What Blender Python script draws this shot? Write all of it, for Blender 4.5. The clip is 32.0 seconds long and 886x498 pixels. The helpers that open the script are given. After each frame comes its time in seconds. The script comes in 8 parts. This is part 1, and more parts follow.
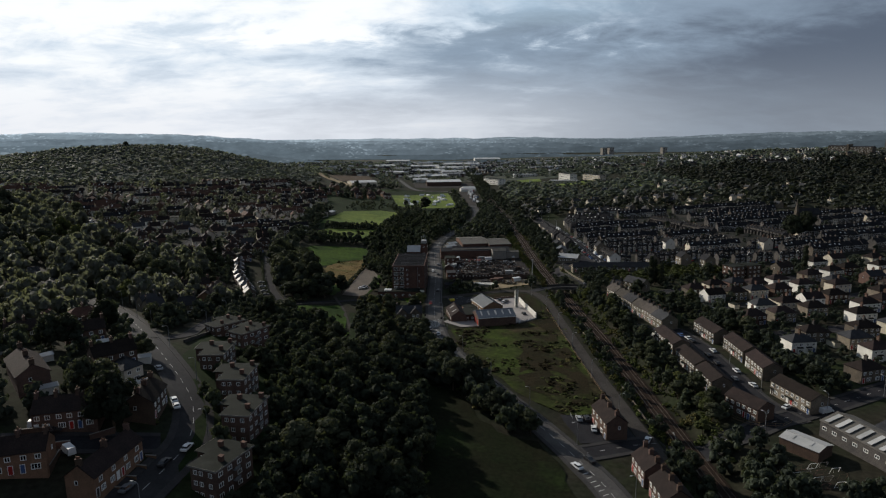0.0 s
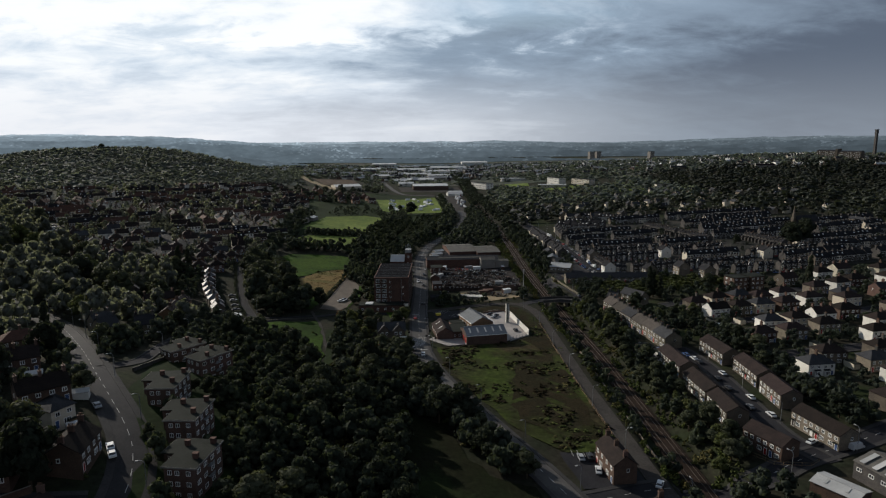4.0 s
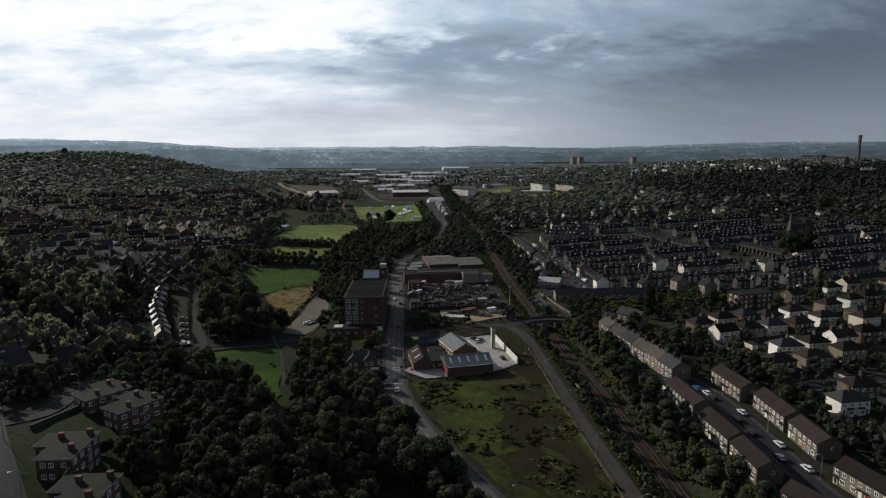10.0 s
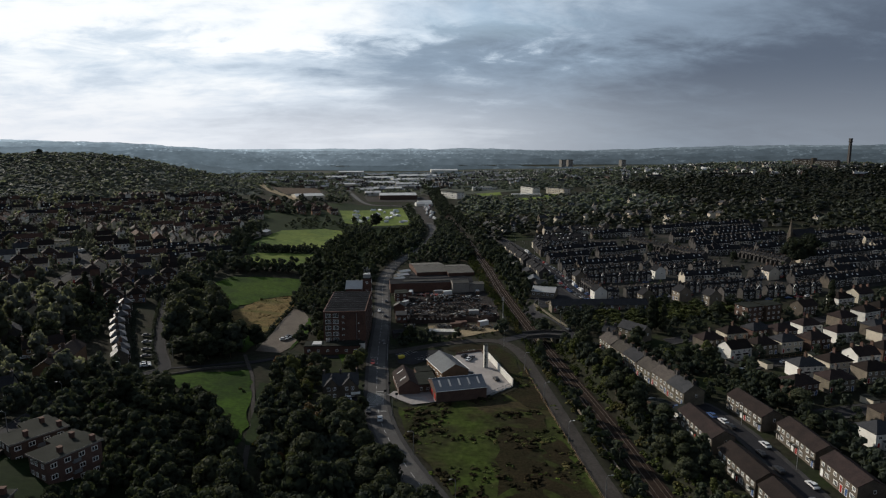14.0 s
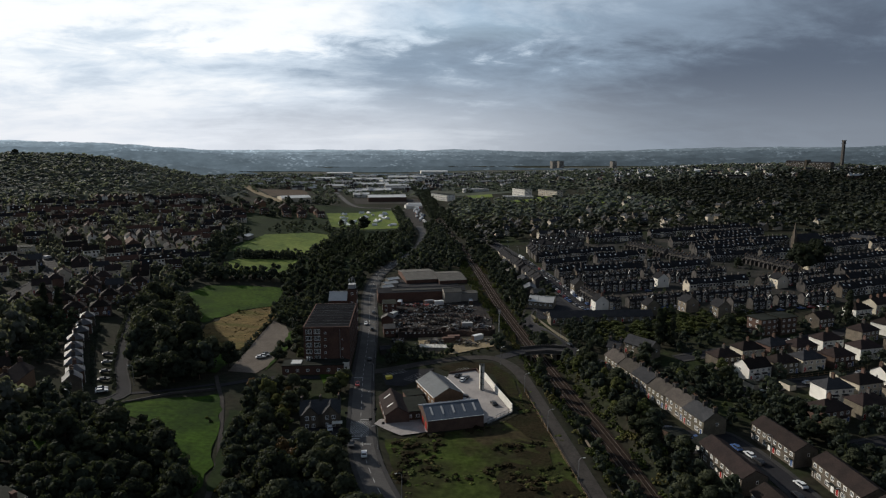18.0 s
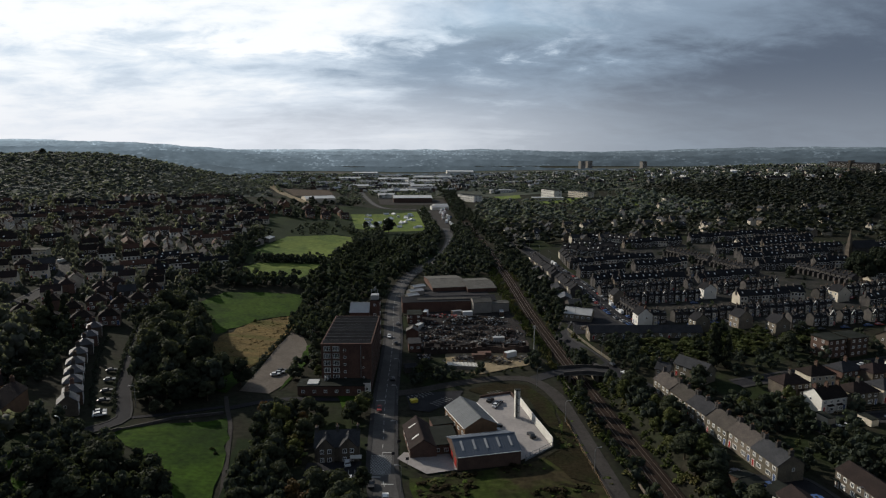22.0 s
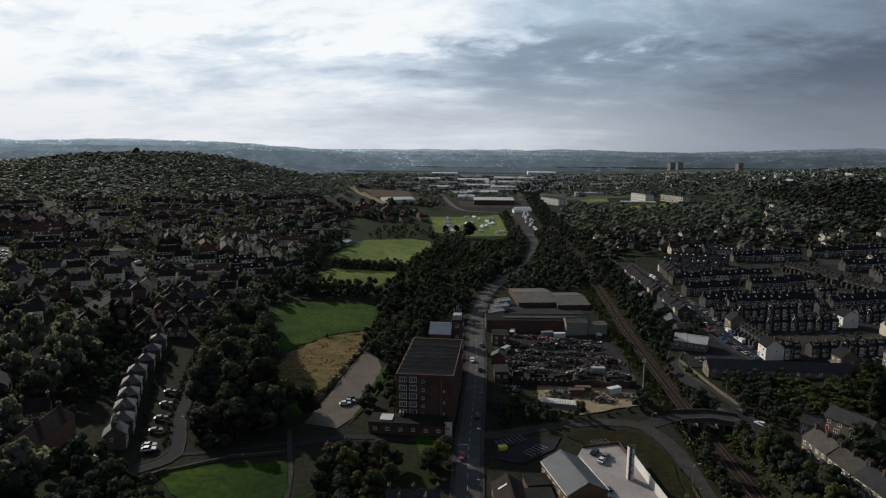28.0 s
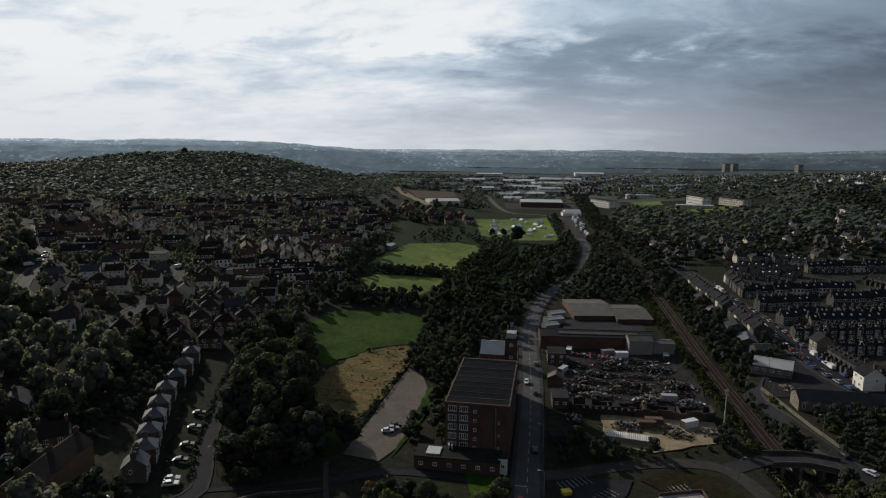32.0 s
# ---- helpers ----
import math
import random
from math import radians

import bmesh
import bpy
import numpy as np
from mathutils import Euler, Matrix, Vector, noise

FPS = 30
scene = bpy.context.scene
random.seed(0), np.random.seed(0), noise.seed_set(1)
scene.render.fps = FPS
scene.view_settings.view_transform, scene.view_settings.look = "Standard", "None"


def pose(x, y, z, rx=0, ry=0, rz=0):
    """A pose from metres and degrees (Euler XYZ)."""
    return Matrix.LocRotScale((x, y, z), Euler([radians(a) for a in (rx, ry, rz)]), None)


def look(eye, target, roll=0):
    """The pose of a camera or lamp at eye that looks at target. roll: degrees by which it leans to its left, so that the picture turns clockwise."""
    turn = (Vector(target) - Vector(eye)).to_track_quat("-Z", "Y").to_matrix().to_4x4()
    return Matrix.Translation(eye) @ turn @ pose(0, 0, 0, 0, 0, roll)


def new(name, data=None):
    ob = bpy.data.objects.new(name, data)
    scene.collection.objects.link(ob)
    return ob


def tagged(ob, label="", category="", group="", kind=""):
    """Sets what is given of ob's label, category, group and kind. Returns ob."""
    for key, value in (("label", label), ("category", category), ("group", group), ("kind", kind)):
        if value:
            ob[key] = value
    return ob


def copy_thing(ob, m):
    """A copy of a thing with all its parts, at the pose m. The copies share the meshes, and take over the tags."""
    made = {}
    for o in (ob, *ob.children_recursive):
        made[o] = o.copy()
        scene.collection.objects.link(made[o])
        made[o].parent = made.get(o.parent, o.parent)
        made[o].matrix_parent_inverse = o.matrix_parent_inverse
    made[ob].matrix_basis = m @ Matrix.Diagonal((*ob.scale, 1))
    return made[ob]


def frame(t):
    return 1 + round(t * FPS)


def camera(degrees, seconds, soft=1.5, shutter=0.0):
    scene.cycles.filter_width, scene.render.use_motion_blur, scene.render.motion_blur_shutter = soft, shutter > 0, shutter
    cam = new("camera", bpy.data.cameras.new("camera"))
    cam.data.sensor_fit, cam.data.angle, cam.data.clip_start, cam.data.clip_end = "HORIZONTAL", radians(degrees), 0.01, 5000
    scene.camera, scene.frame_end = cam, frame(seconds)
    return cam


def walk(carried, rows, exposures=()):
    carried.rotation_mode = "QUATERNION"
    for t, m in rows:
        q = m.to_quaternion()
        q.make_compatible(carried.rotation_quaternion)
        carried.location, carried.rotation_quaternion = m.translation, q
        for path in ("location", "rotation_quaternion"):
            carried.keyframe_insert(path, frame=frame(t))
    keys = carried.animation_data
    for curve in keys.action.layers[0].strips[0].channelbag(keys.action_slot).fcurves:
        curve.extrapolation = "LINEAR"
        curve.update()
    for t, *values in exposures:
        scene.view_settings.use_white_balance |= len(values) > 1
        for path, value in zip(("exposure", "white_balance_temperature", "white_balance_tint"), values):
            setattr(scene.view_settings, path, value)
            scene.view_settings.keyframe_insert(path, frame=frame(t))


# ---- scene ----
import functools

# Camera: one glide up the valley, with a slow turn to the left at the end.
cam = camera(70.97, 32.0, soft=1.22)
# seconds, x, y, z, tilt, heading, lean
GLIDE = [
    (0, 0.00, 0.00, 99.87, 79.522, -0.000, -0.515),
    (1, -0.11, 6.50, 99.64, 79.577, -0.356, -0.429),
    (2, -0.04, 13.01, 99.47, 79.649, -0.671, -0.356),
    (3, 0.26, 19.52, 99.38, 79.737, -0.959, -0.304),
    (3.5, 0.48, 22.75, 99.33, 79.781, -1.110, -0.287),
    (5.5, 1.86, 35.05, 99.04, 79.929, -1.526, -0.355),
    (6, 2.13, 38.05, 98.95, 79.978, -1.633, -0.355),
    (7, 2.63, 44.10, 98.79, 80.085, -1.966, -0.336),
    (8, 3.05, 50.34, 98.61, 80.172, -2.310, -0.292),
    (9, 3.36, 56.73, 98.44, 80.236, -2.582, -0.235),
    (10, 3.77, 63.10, 98.33, 80.295, -2.930, -0.175),
    (11, 4.15, 69.41, 98.20, 80.339, -3.204, -0.117),
    (12, 4.47, 75.73, 98.04, 80.378, -3.514, -0.074),
    (13, 4.76, 82.07, 97.86, 80.426, -3.758, -0.042),
    (14, 5.12, 88.38, 97.71, 80.499, -4.023, -0.003),
    (14.5, 5.29, 91.51, 97.63, 80.536, -4.146, 0.017),
    (16.5, 5.73, 104.00, 97.17, 80.629, -4.621, 0.107),
    (17, 5.85, 107.21, 97.16, 80.624, -4.753, 0.117),
    (18, 6.12, 113.66, 97.19, 80.607, -4.981, 0.122),
    (18.5, 6.23, 116.84, 97.22, 80.598, -4.993, 0.121),
    (19, 6.29, 120.00, 97.25, 80.593, -4.921, 0.121),
    (19.5, 6.26, 123.16, 97.29, 80.592, -4.758, 0.121),
    (20, 6.19, 126.37, 97.33, 80.596, -4.458, 0.124),
    (21, 6.01, 132.69, 97.35, 80.586, -3.701, 0.142),
    (22, 5.67, 138.95, 97.34, 80.565, -2.667, 0.168),
    (23, 5.20, 145.17, 97.38, 80.552, -1.580, 0.198),
    (24, 4.46, 151.33, 97.45, 80.549, -0.366, 0.233),
    (25, 3.65, 157.40, 97.47, 80.535, 0.891, 0.249),
    (25.5, 3.21, 160.42, 97.46, 80.527, 1.435, 0.251),
    (27.5, 0.97, 172.27, 97.46, 80.540, 3.876, 0.296),
    (28, 0.32, 175.23, 97.49, 80.544, 4.495, 0.310),
    (29, -1.00, 181.07, 97.47, 80.535, 5.687, 0.330),
    (30, -2.47, 187.01, 97.46, 80.540, 7.047, 0.354),
    (30.5, -3.28, 189.97, 97.48, 80.543, 7.614, 0.362),
    (31, -4.11, 192.89, 97.50, 80.542, 8.008, 0.368),
    (31.5, -4.99, 195.80, 97.53, 80.541, 8.247, 0.371),
    (32, -5.91, 198.72, 97.55, 80.540, 8.454, 0.372),
]
walk(cam, [(t, pose(x, y, z, tilt, 0, head) @ pose(0, 0, 0, 0, 0, lean)) for t, x, y, z, tilt, head, lean in GLIDE],
     exposures=[(0, 0.05), (20, 0.05), (25, 0.03), (28, -0.05), (32, -0.18)])

# ---- light: a broken cloud cover, a low sun ahead and to the west ----
SUN_TURN, SUN_UP = 46.0, 25.0          # degrees west of the valley's line, degrees above the horizon
sun_way = Vector((-math.sin(radians(SUN_TURN)) * math.cos(radians(SUN_UP)),
                  math.cos(radians(SUN_TURN)) * math.cos(radians(SUN_UP)), math.sin(radians(SUN_UP))))
lamp = bpy.data.lights.new("sun", "SUN")
lamp.energy, lamp.angle, lamp.color = 4.8, radians(1.2), (1.0, 0.92, 0.80)
sun = new("sun", lamp)
sun.matrix_world = look(sun_way * 900, (0, 0, 0))


def make_world():
    w = bpy.data.worlds.new("sky")
    scene.world = w
    w.use_nodes = True
    nt = w.node_tree
    nt.nodes.clear()
    N, L = nt.nodes.new, nt.links.new

    def math_(op, a, b=None, c=None):
        n = N("ShaderNodeMath")
        n.operation = op
        for i, v in enumerate((a, b, c)):
            if v is None:
                continue
            if isinstance(v, (int, float)):
                n.inputs[i].default_value = v
            else:
                L(v, n.inputs[i])
        return n.outputs[0]

    def ramp(v, a, b, lo=0.0, hi=1.0):
        n = N("ShaderNodeMapRange")
        n.interpolation_type = "SMOOTHSTEP"
        L(v, n.inputs[0])
        for i, q in enumerate((a, b, lo, hi)):
            n.inputs[1 + i].default_value = q
        return n.outputs[0]

    def mix(f, a, b):
        n = N("ShaderNodeMix")
        n.data_type = "RGBA"
        if isinstance(f, (int, float)):
            n.inputs[0].default_value = f
        else:
            L(f, n.inputs[0])
        for i, v in ((6, a), (7, b)):
            if isinstance(v, tuple):
                n.inputs[i].default_value = (*v, 1)
            else:
                L(v, n.inputs[i])
        return n.outputs[2]

    co = N("ShaderNodeTexCoord")
    sep = N("ShaderNodeSeparateXYZ")
    L(co.outputs["Generated"], sep.inputs[0])
    x, y, z = sep.outputs
    up = math_("MAXIMUM", z, 0.0)
    den = math_("ADD", up, 0.25)
    px, py = math_("DIVIDE", x, den), math_("DIVIDE", y, den)
    # the clouds lie on a flat layer seen from below
    flat = N("ShaderNodeCombineXYZ")
    L(px, flat.inputs[0])
    L(py, flat.inputs[1])

    def cloud(scale, detail, rough, shift, sx=1.0, sy=1.0):
        m = N("ShaderNodeMapping")
        m.inputs["Location"].default_value = shift
        m.inputs["Scale"].default_value = (sx, sy, 1)
        m.inputs["Rotation"].default_value = (0, 0, radians(-24))
        L(flat.outputs[0], m.inputs[0])
        n = N("ShaderNodeTexNoise")
        n.inputs["Scale"].default_value, n.inputs["Detail"].default_value = scale, detail
        n.inputs["Roughness"].default_value, n.inputs["Distortion"].default_value = rough, 0.35
        L(m.outputs[0], n.inputs["Vector"])
        return n.outputs[0]

    big = cloud(0.55, 5, 0.5, (3.1, 0.4, 0), 0.8, 1.2)
    mid = cloud(1.5, 8, 0.55, (1.2, 5.0, 2.0), 0.8, 1.1)
    fine = cloud(5.0, 8, 0.62, (7.0, 1.0, 4.0), 0.8, 1.1)
    # how near a direction lies to the sun's side
    side = N("ShaderNodeVectorMath")
    side.operation = "DOT_PRODUCT"
    L(co.outputs["Generated"], side.inputs[0])
    side.inputs[1].default_value = Vector((-math.sin(radians(36)), math.cos(radians(36)), 0.16)).normalized()
    near = side.outputs["Value"]
    lit = math_("ADD", near, math_("MULTIPLY", math_("SUBTRACT", big, 0.5), 0.55))
    lit = math_("ADD", lit, math_("MULTIPLY", math_("SUBTRACT", mid, 0.47), 0.85))
    lit = math_("ADD", lit, math_("MULTIPLY", math_("SUBTRACT", fine, 0.5), 0.5))
    # a dark bank of cloud ahead and to the east, with bright torn edges above it
    deg = lambda v: math_("MULTIPLY", v, 57.2958)
    rough = math_("ADD", math_("MULTIPLY", math_("SUBTRACT", mid, 0.5), 9.0), math_("MULTIPLY", math_("SUBTRACT", fine, 0.5), 6.0))
    el = math_("ADD", deg(math_("ARCSINE", z)), rough)
    az = math_("ADD", deg(math_("ARCTAN2", x, y)), math_("MULTIPLY", rough, 3.0))
    bank = math_("MULTIPLY", math_("MULTIPLY", ramp(el, 0.8, 3.5), ramp(el, 10.0, 6.8)), ramp(az, -26, 12))
    edge = math_("MULTIPLY", math_("MULTIPLY", ramp(el, 7.2, 9.0), ramp(el, 16.0, 11.0)), math_("MULTIPLY", ramp(az, -36, -14), ramp(az, 34, 8)))
    streak = math_("MULTIPLY", ramp(cloud(1.3, 6, 0.6, (2.0, 9.0, 6.0), 0.45, 2.2), 0.45, 0.75), ramp(z, 0.2, 0.05))
    lit = math_("ADD", lit, math_("MULTIPLY", bank, -0.1))
    lit = math_("ADD", lit, math_("MULTIPLY", edge, 0.12))
    lit = math_("ADD", lit, math_("MULTIPLY", streak, 0.13))
    g1, g2, g3 = ramp(lit, 0.2, 0.82), ramp(lit, 0.68, 0.98), ramp(lit, 0.9, 1.12)
    # the unseen clouds behind are lit from the front, and raised as fill light
    tone = mix(ramp(lit, -0.65, 0.1), (0.225, 0.26, 0.315), (0.106, 0.135, 0.186))
    tone = mix(g1, tone, (0.285, 0.37, 0.475))
    tone = mix(g2, tone, (0.65, 0.745, 0.85))
    tone = mix(g3, tone, (0.96, 0.99, 1.01))
    # thin places where the blue above shows
    gap = math_("MULTIPLY", ramp(math_("ADD", mid, math_("MULTIPLY", big, 0.5)), 0.74, 0.58), ramp(z, 0.13, 0.2))
    sky = N("ShaderNodeTexSky")
    sky.sky_type, sky.sun_disc = "NISHITA", False
    sky.sun_elevation, sky.sun_rotation = radians(SUN_UP), radians(-SUN_TURN)
    blue = N("ShaderNodeVectorMath")
    blue.operation = "SCALE"
    L(sky.outputs[0], blue.inputs[0])
    blue.inputs["Scale"].default_value = 0.12
    tone = mix(math_("MULTIPLY", gap, 0.55), tone, blue.outputs[0])
    # a paler veil low over the horizon
    veil = ramp(z, 0.13, 0.0)
    low = mix(ramp(near, 0.45, 0.98), (0.25, 0.283, 0.33), (0.80, 0.82, 0.87))
    tone = mix(math_("MULTIPLY", veil, 0.75), tone, low)
    out, bg = N("ShaderNodeOutputWorld"), N("ShaderNodeBackground")
    L(tone, bg.inputs[0])
    bg.inputs[1].default_value = 1.0
    L(bg.outputs[0], out.inputs[0])


make_world()

# ---- materials ----


def material(name, a, b=None, scale=1.0, rough=0.85, metal=0.0, bump=0.0, fine=0.0, third=None, vary=0.0, spec=0.12, leaf=0.0,
             stretch=None, local=False):
    """Two colours mixed by broad noise, a third in patches, finer grain, some difference from object to object."""
    m = bpy.data.materials.new(name)
    m.use_nodes = True
    nt = m.node_tree
    N, L = nt.nodes.new, nt.links.new
    bs = nt.nodes["Principled BSDF"]
    b = b or tuple(c * 0.75 for c in a)
    co = N("ShaderNodeTexCoord" if local else "ShaderNodeNewGeometry")
    vec = co.outputs["Object" if local else "Position"]
    if stretch:
        mp = N("ShaderNodeMapping")
        mp.inputs["Scale"].default_value = stretch
        L(vec, mp.inputs[0])
        vec = mp.outputs[0]

    def noise_(s, d, r=0.55):
        n = N("ShaderNodeTexNoise")
        n.inputs["Scale"].default_value, n.inputs["Detail"].default_value, n.inputs["Roughness"].default_value = s, d, r
        L(vec, n.inputs["Vector"])
        return n.outputs[0]

    def steep(v, lo, hi):
        n = N("ShaderNodeMapRange")
        L(v, n.inputs[0])
        n.inputs[1].default_value, n.inputs[2].default_value = lo, hi
        return n.outputs[0]

    def mix(f, p, q, how="MIX"):
        n = N("ShaderNodeMix")
        n.data_type, n.blend_type = "RGBA", how
        if isinstance(f, float):
            n.inputs[0].default_value = f
        else:
            L(f, n.inputs[0])
        for i, v in ((6, p), (7, q)):
            if isinstance(v, tuple):
                n.inputs[i].default_value = (*v, 1)
            else:
                L(v, n.inputs[i])
        return n.outputs[2]

    grain = noise_(scale * 9, 3)
    col = mix(steep(noise_(scale, 6), 0.36, 0.64), a, b)
    if third:
        col = mix(steep(noise_(scale * 0.33, 5, 0.65), 0.52, 0.62), col, third)
    if leaf:
        gi = N("ShaderNodeNewGeometry")
        k = N("ShaderNodeMapRange")
        L(gi.outputs["Random Per Island"], k.inputs[0])
        k.inputs[3].default_value, k.inputs[4].default_value = 0.82, 1.18
        g = N("ShaderNodeCombineColor")
        for i in range(3):
            L(k.outputs[0], g.inputs[i])
        col = mix(1.0, col, g.outputs[0], "MULTIPLY")
    if fine:
        k = N("ShaderNodeMapRange")
        L(grain, k.inputs[0])
        k.inputs[1].default_value, k.inputs[2].default_value = 0.25, 0.75
        k.inputs[3].default_value, k.inputs[4].default_value = 1 - fine, 1 + fine
        g = N("ShaderNodeCombineColor")
        for i in range(3):
            L(k.outputs[0], g.inputs[i])
        col = mix(1.0, col, g.outputs[0], "MULTIPLY")
    if vary:
        oi = N("ShaderNodeObjectInfo")
        hs = N("ShaderNodeHueSaturation")
        k = N("ShaderNodeMapRange")
        L(oi.outputs["Random"], k.inputs[0])
        k.inputs[3].default_value, k.inputs[4].default_value = 1 - vary, 1 + vary
        L(k.outputs[0], hs.inputs["Value"])
        k2 = N("ShaderNodeMapRange")
        L(oi.outputs["Random"], k2.inputs[0])
        k2.inputs[3].default_value, k2.inputs[4].default_value = 0.5 + vary * 0.06, 0.5 - vary * 0.06
        L(k2.outputs[0], hs.inputs["Hue"])
        L(col, hs.inputs["Color"])
        col = hs.outputs[0]
    L(col, bs.inputs["Base Color"])
    bs.inputs["Roughness"].default_value, bs.inputs["Metallic"].default_value = rough, metal
    bs.inputs["Specular IOR Level"].default_value = spec
    if bump:
        bp = N("ShaderNodeBump")
        bp.inputs["Strength"].default_value, bp.inputs["Distance"].default_value = min(1.0, bump), 0.25
        L(grain, bp.inputs["Height"])
        L(bp.outputs[0], bs.inputs["Normal"])
    if leaf:
        tr, ms = N("ShaderNodeBsdfTranslucent"), N("ShaderNodeMixShader")
        warm = mix(1.0, col, (1.2, 1.2, 0.7), "MULTIPLY")
        L(warm, tr.inputs[0])
        ms.inputs[0].default_value = leaf
        L(bs.outputs[0], ms.inputs[1])
        L(tr.outputs[0], ms.inputs[2])
        L(ms.outputs[0], nt.nodes["Material Output"].inputs[0])
    return m


M = {}


def mat(key, *args, **kw):
    M[key] = material(key, *args, **kw)


# ground
mat("ground", (0.016, 0.019, 0.012), (0.022, 0.02, 0.015), scale=0.06, rough=0.95, spec=0.03, bump=0.6, fine=0.4, third=(0.017, 0.023, 0.010))
mat("grass", (0.0127, 0.0213, 0.00765), (0.0102, 0.017, 0.0068), scale=0.07, rough=0.9, spec=0.03, bump=0.5, fine=0.25, third=(0.017, 0.0272, 0.00935))
mat("lawn", (0.0263, 0.0544, 0.0051), (0.0119, 0.0263, 0.00425), scale=0.06, rough=0.9, spec=0.03, bump=0.5, fine=0.45, third=(0.0289, 0.0544, 0.00595))
mat("moss", (0.052, 0.076, 0.014), (0.038, 0.056, 0.012), scale=0.12, rough=0.95, spec=0.03, bump=0.8, fine=0.45, third=(0.050, 0.045, 0.020))
mat("bracken", (0.0204, 0.0158, 0.00861), (0.0129, 0.0122, 0.00596), scale=0.12, rough=0.95, spec=0.03, bump=0.9, fine=0.5, third=(0.0181, 0.0216, 0.00729))
# Darker grass copy for the meadow: cloud shade is in its colour.
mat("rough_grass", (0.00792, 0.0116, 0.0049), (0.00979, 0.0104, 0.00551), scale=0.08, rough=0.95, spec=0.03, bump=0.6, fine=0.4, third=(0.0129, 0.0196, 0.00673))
mat("pasture", (0.104, 0.132, 0.032), (0.062, 0.092, 0.026), scale=0.03, rough=0.9, spec=0.03, bump=0.3, fine=0.35, third=(0.118, 0.15, 0.040))
mat("waste", (0.0328, 0.0485, 0.0102), (0.0165, 0.0149, 0.00861), scale=0.055, rough=0.95, spec=0.03, bump=0.9, fine=0.5, third=(0.0298, 0.0243, 0.0133))
mat("dead_grass", (0.142, 0.101, 0.0436), (0.0945, 0.071, 0.0317), scale=0.09, rough=0.95, spec=0.03, bump=1.0, fine=0.5, third=(0.0832, 0.0752, 0.0269),
    stretch=(1.0, 2.2, 1.0))
mat("soil", (0.082, 0.06, 0.044), (0.058, 0.046, 0.035), scale=0.12, rough=0.95, spec=0.03, bump=0.8, fine=0.35)
mat("sand", (0.23, 0.185, 0.12), (0.16, 0.13, 0.085), scale=0.16, rough=0.95, spec=0.03, bump=0.6, fine=0.3)
mat("asphalt", (0.0268, 0.0264, 0.0282), (0.0204, 0.0204, 0.0225), scale=0.18, rough=0.8, bump=0.15, fine=0.18, third=(0.031, 0.0303, 0.0317), spec=0.06)
# Paler asphalt copy: sunlight on the main road is in its colour.
mat("asphalt_worn", (0.0541, 0.0517, 0.0508), (0.041, 0.0394, 0.0394), scale=0.18, rough=0.8, bump=0.15, fine=0.2, third=(0.0623, 0.0599, 0.0574), spec=0.12)
mat("asphalt_dark", (0.0216, 0.0216, 0.0243), (0.0162, 0.0162, 0.0189), scale=0.2, rough=0.85, bump=0.15, fine=0.2, spec=0.05)
mat("pavement", (0.041, 0.0402, 0.0402), (0.0312, 0.0303, 0.0312), scale=0.25, rough=0.85, bump=0.2, fine=0.2, spec=0.04)
mat("backyards", (0.026, 0.025, 0.025), (0.016, 0.018, 0.013), scale=0.09, rough=0.9, spec=0.05, bump=0.3, fine=0.4, third=(0.036, 0.033, 0.029))
mat("concrete_yard", (0.254, 0.235, 0.226), (0.207, 0.193, 0.188), scale=0.12, rough=0.8, bump=0.1, fine=0.12)
mat("gravel", (0.0442, 0.0409, 0.0378), (0.0326, 0.0297, 0.028), scale=0.15, rough=0.9, bump=0.4, fine=0.25, spec=0.03)
mat("ballast", (0.0269, 0.0188, 0.0152), (0.0175, 0.0129, 0.0105), scale=0.3, rough=0.95, bump=0.8, fine=0.4, spec=0.03)
mat("rubble", (0.0368, 0.0328, 0.0312), (0.0216, 0.02, 0.02), scale=0.4, rough=0.95, bump=1.0, fine=0.5, spec=0.03)
mat("paint_white", (0.36, 0.36, 0.35), (0.24, 0.24, 0.235), scale=0.6, rough=0.6)
mat("rail_steel", (0.14, 0.12, 0.105), (0.085, 0.065, 0.05), scale=0.8, rough=0.45, metal=0.7)
# walls
mat("brick_red", (0.092, 0.060, 0.047), (0.070, 0.047, 0.038), scale=0.5, rough=0.9, bump=0.3, fine=0.3, vary=0.2)
mat("brick_mill", (0.096, 0.055, 0.0427), (0.0689, 0.0413, 0.0338), scale=0.25, rough=0.9, bump=0.3, fine=0.35)
mat("brick_sooty", (0.04, 0.031, 0.028), (0.026, 0.021, 0.02), scale=0.3, rough=0.95, bump=0.4, fine=0.45, third=(0.06, 0.042, 0.035))
mat("brick_orange", (0.165, 0.1, 0.063), (0.125, 0.078, 0.05), scale=0.5, rough=0.9, bump=0.2, fine=0.25, vary=0.1)
mat("stone", (0.15, 0.13, 0.099), (0.105, 0.0918, 0.0727), scale=0.4, rough=0.9, bump=0.4, fine=0.35, vary=0.22)
mat("stone_mid", (0.104, 0.0878, 0.0682), (0.0716, 0.0613, 0.0511), scale=0.4, rough=0.9, bump=0.4, fine=0.35)
mat("slate_wet", (0.060, 0.060, 0.064), (0.042, 0.042, 0.046), scale=0.35, rough=0.56, bump=0.3, fine=0.3, vary=0.3, spec=0.25)
mat("gravel_pale", (0.115, 0.0992, 0.0832), (0.0887, 0.0753, 0.0641), scale=0.15, rough=0.9, bump=0.4, fine=0.25, spec=0.05)
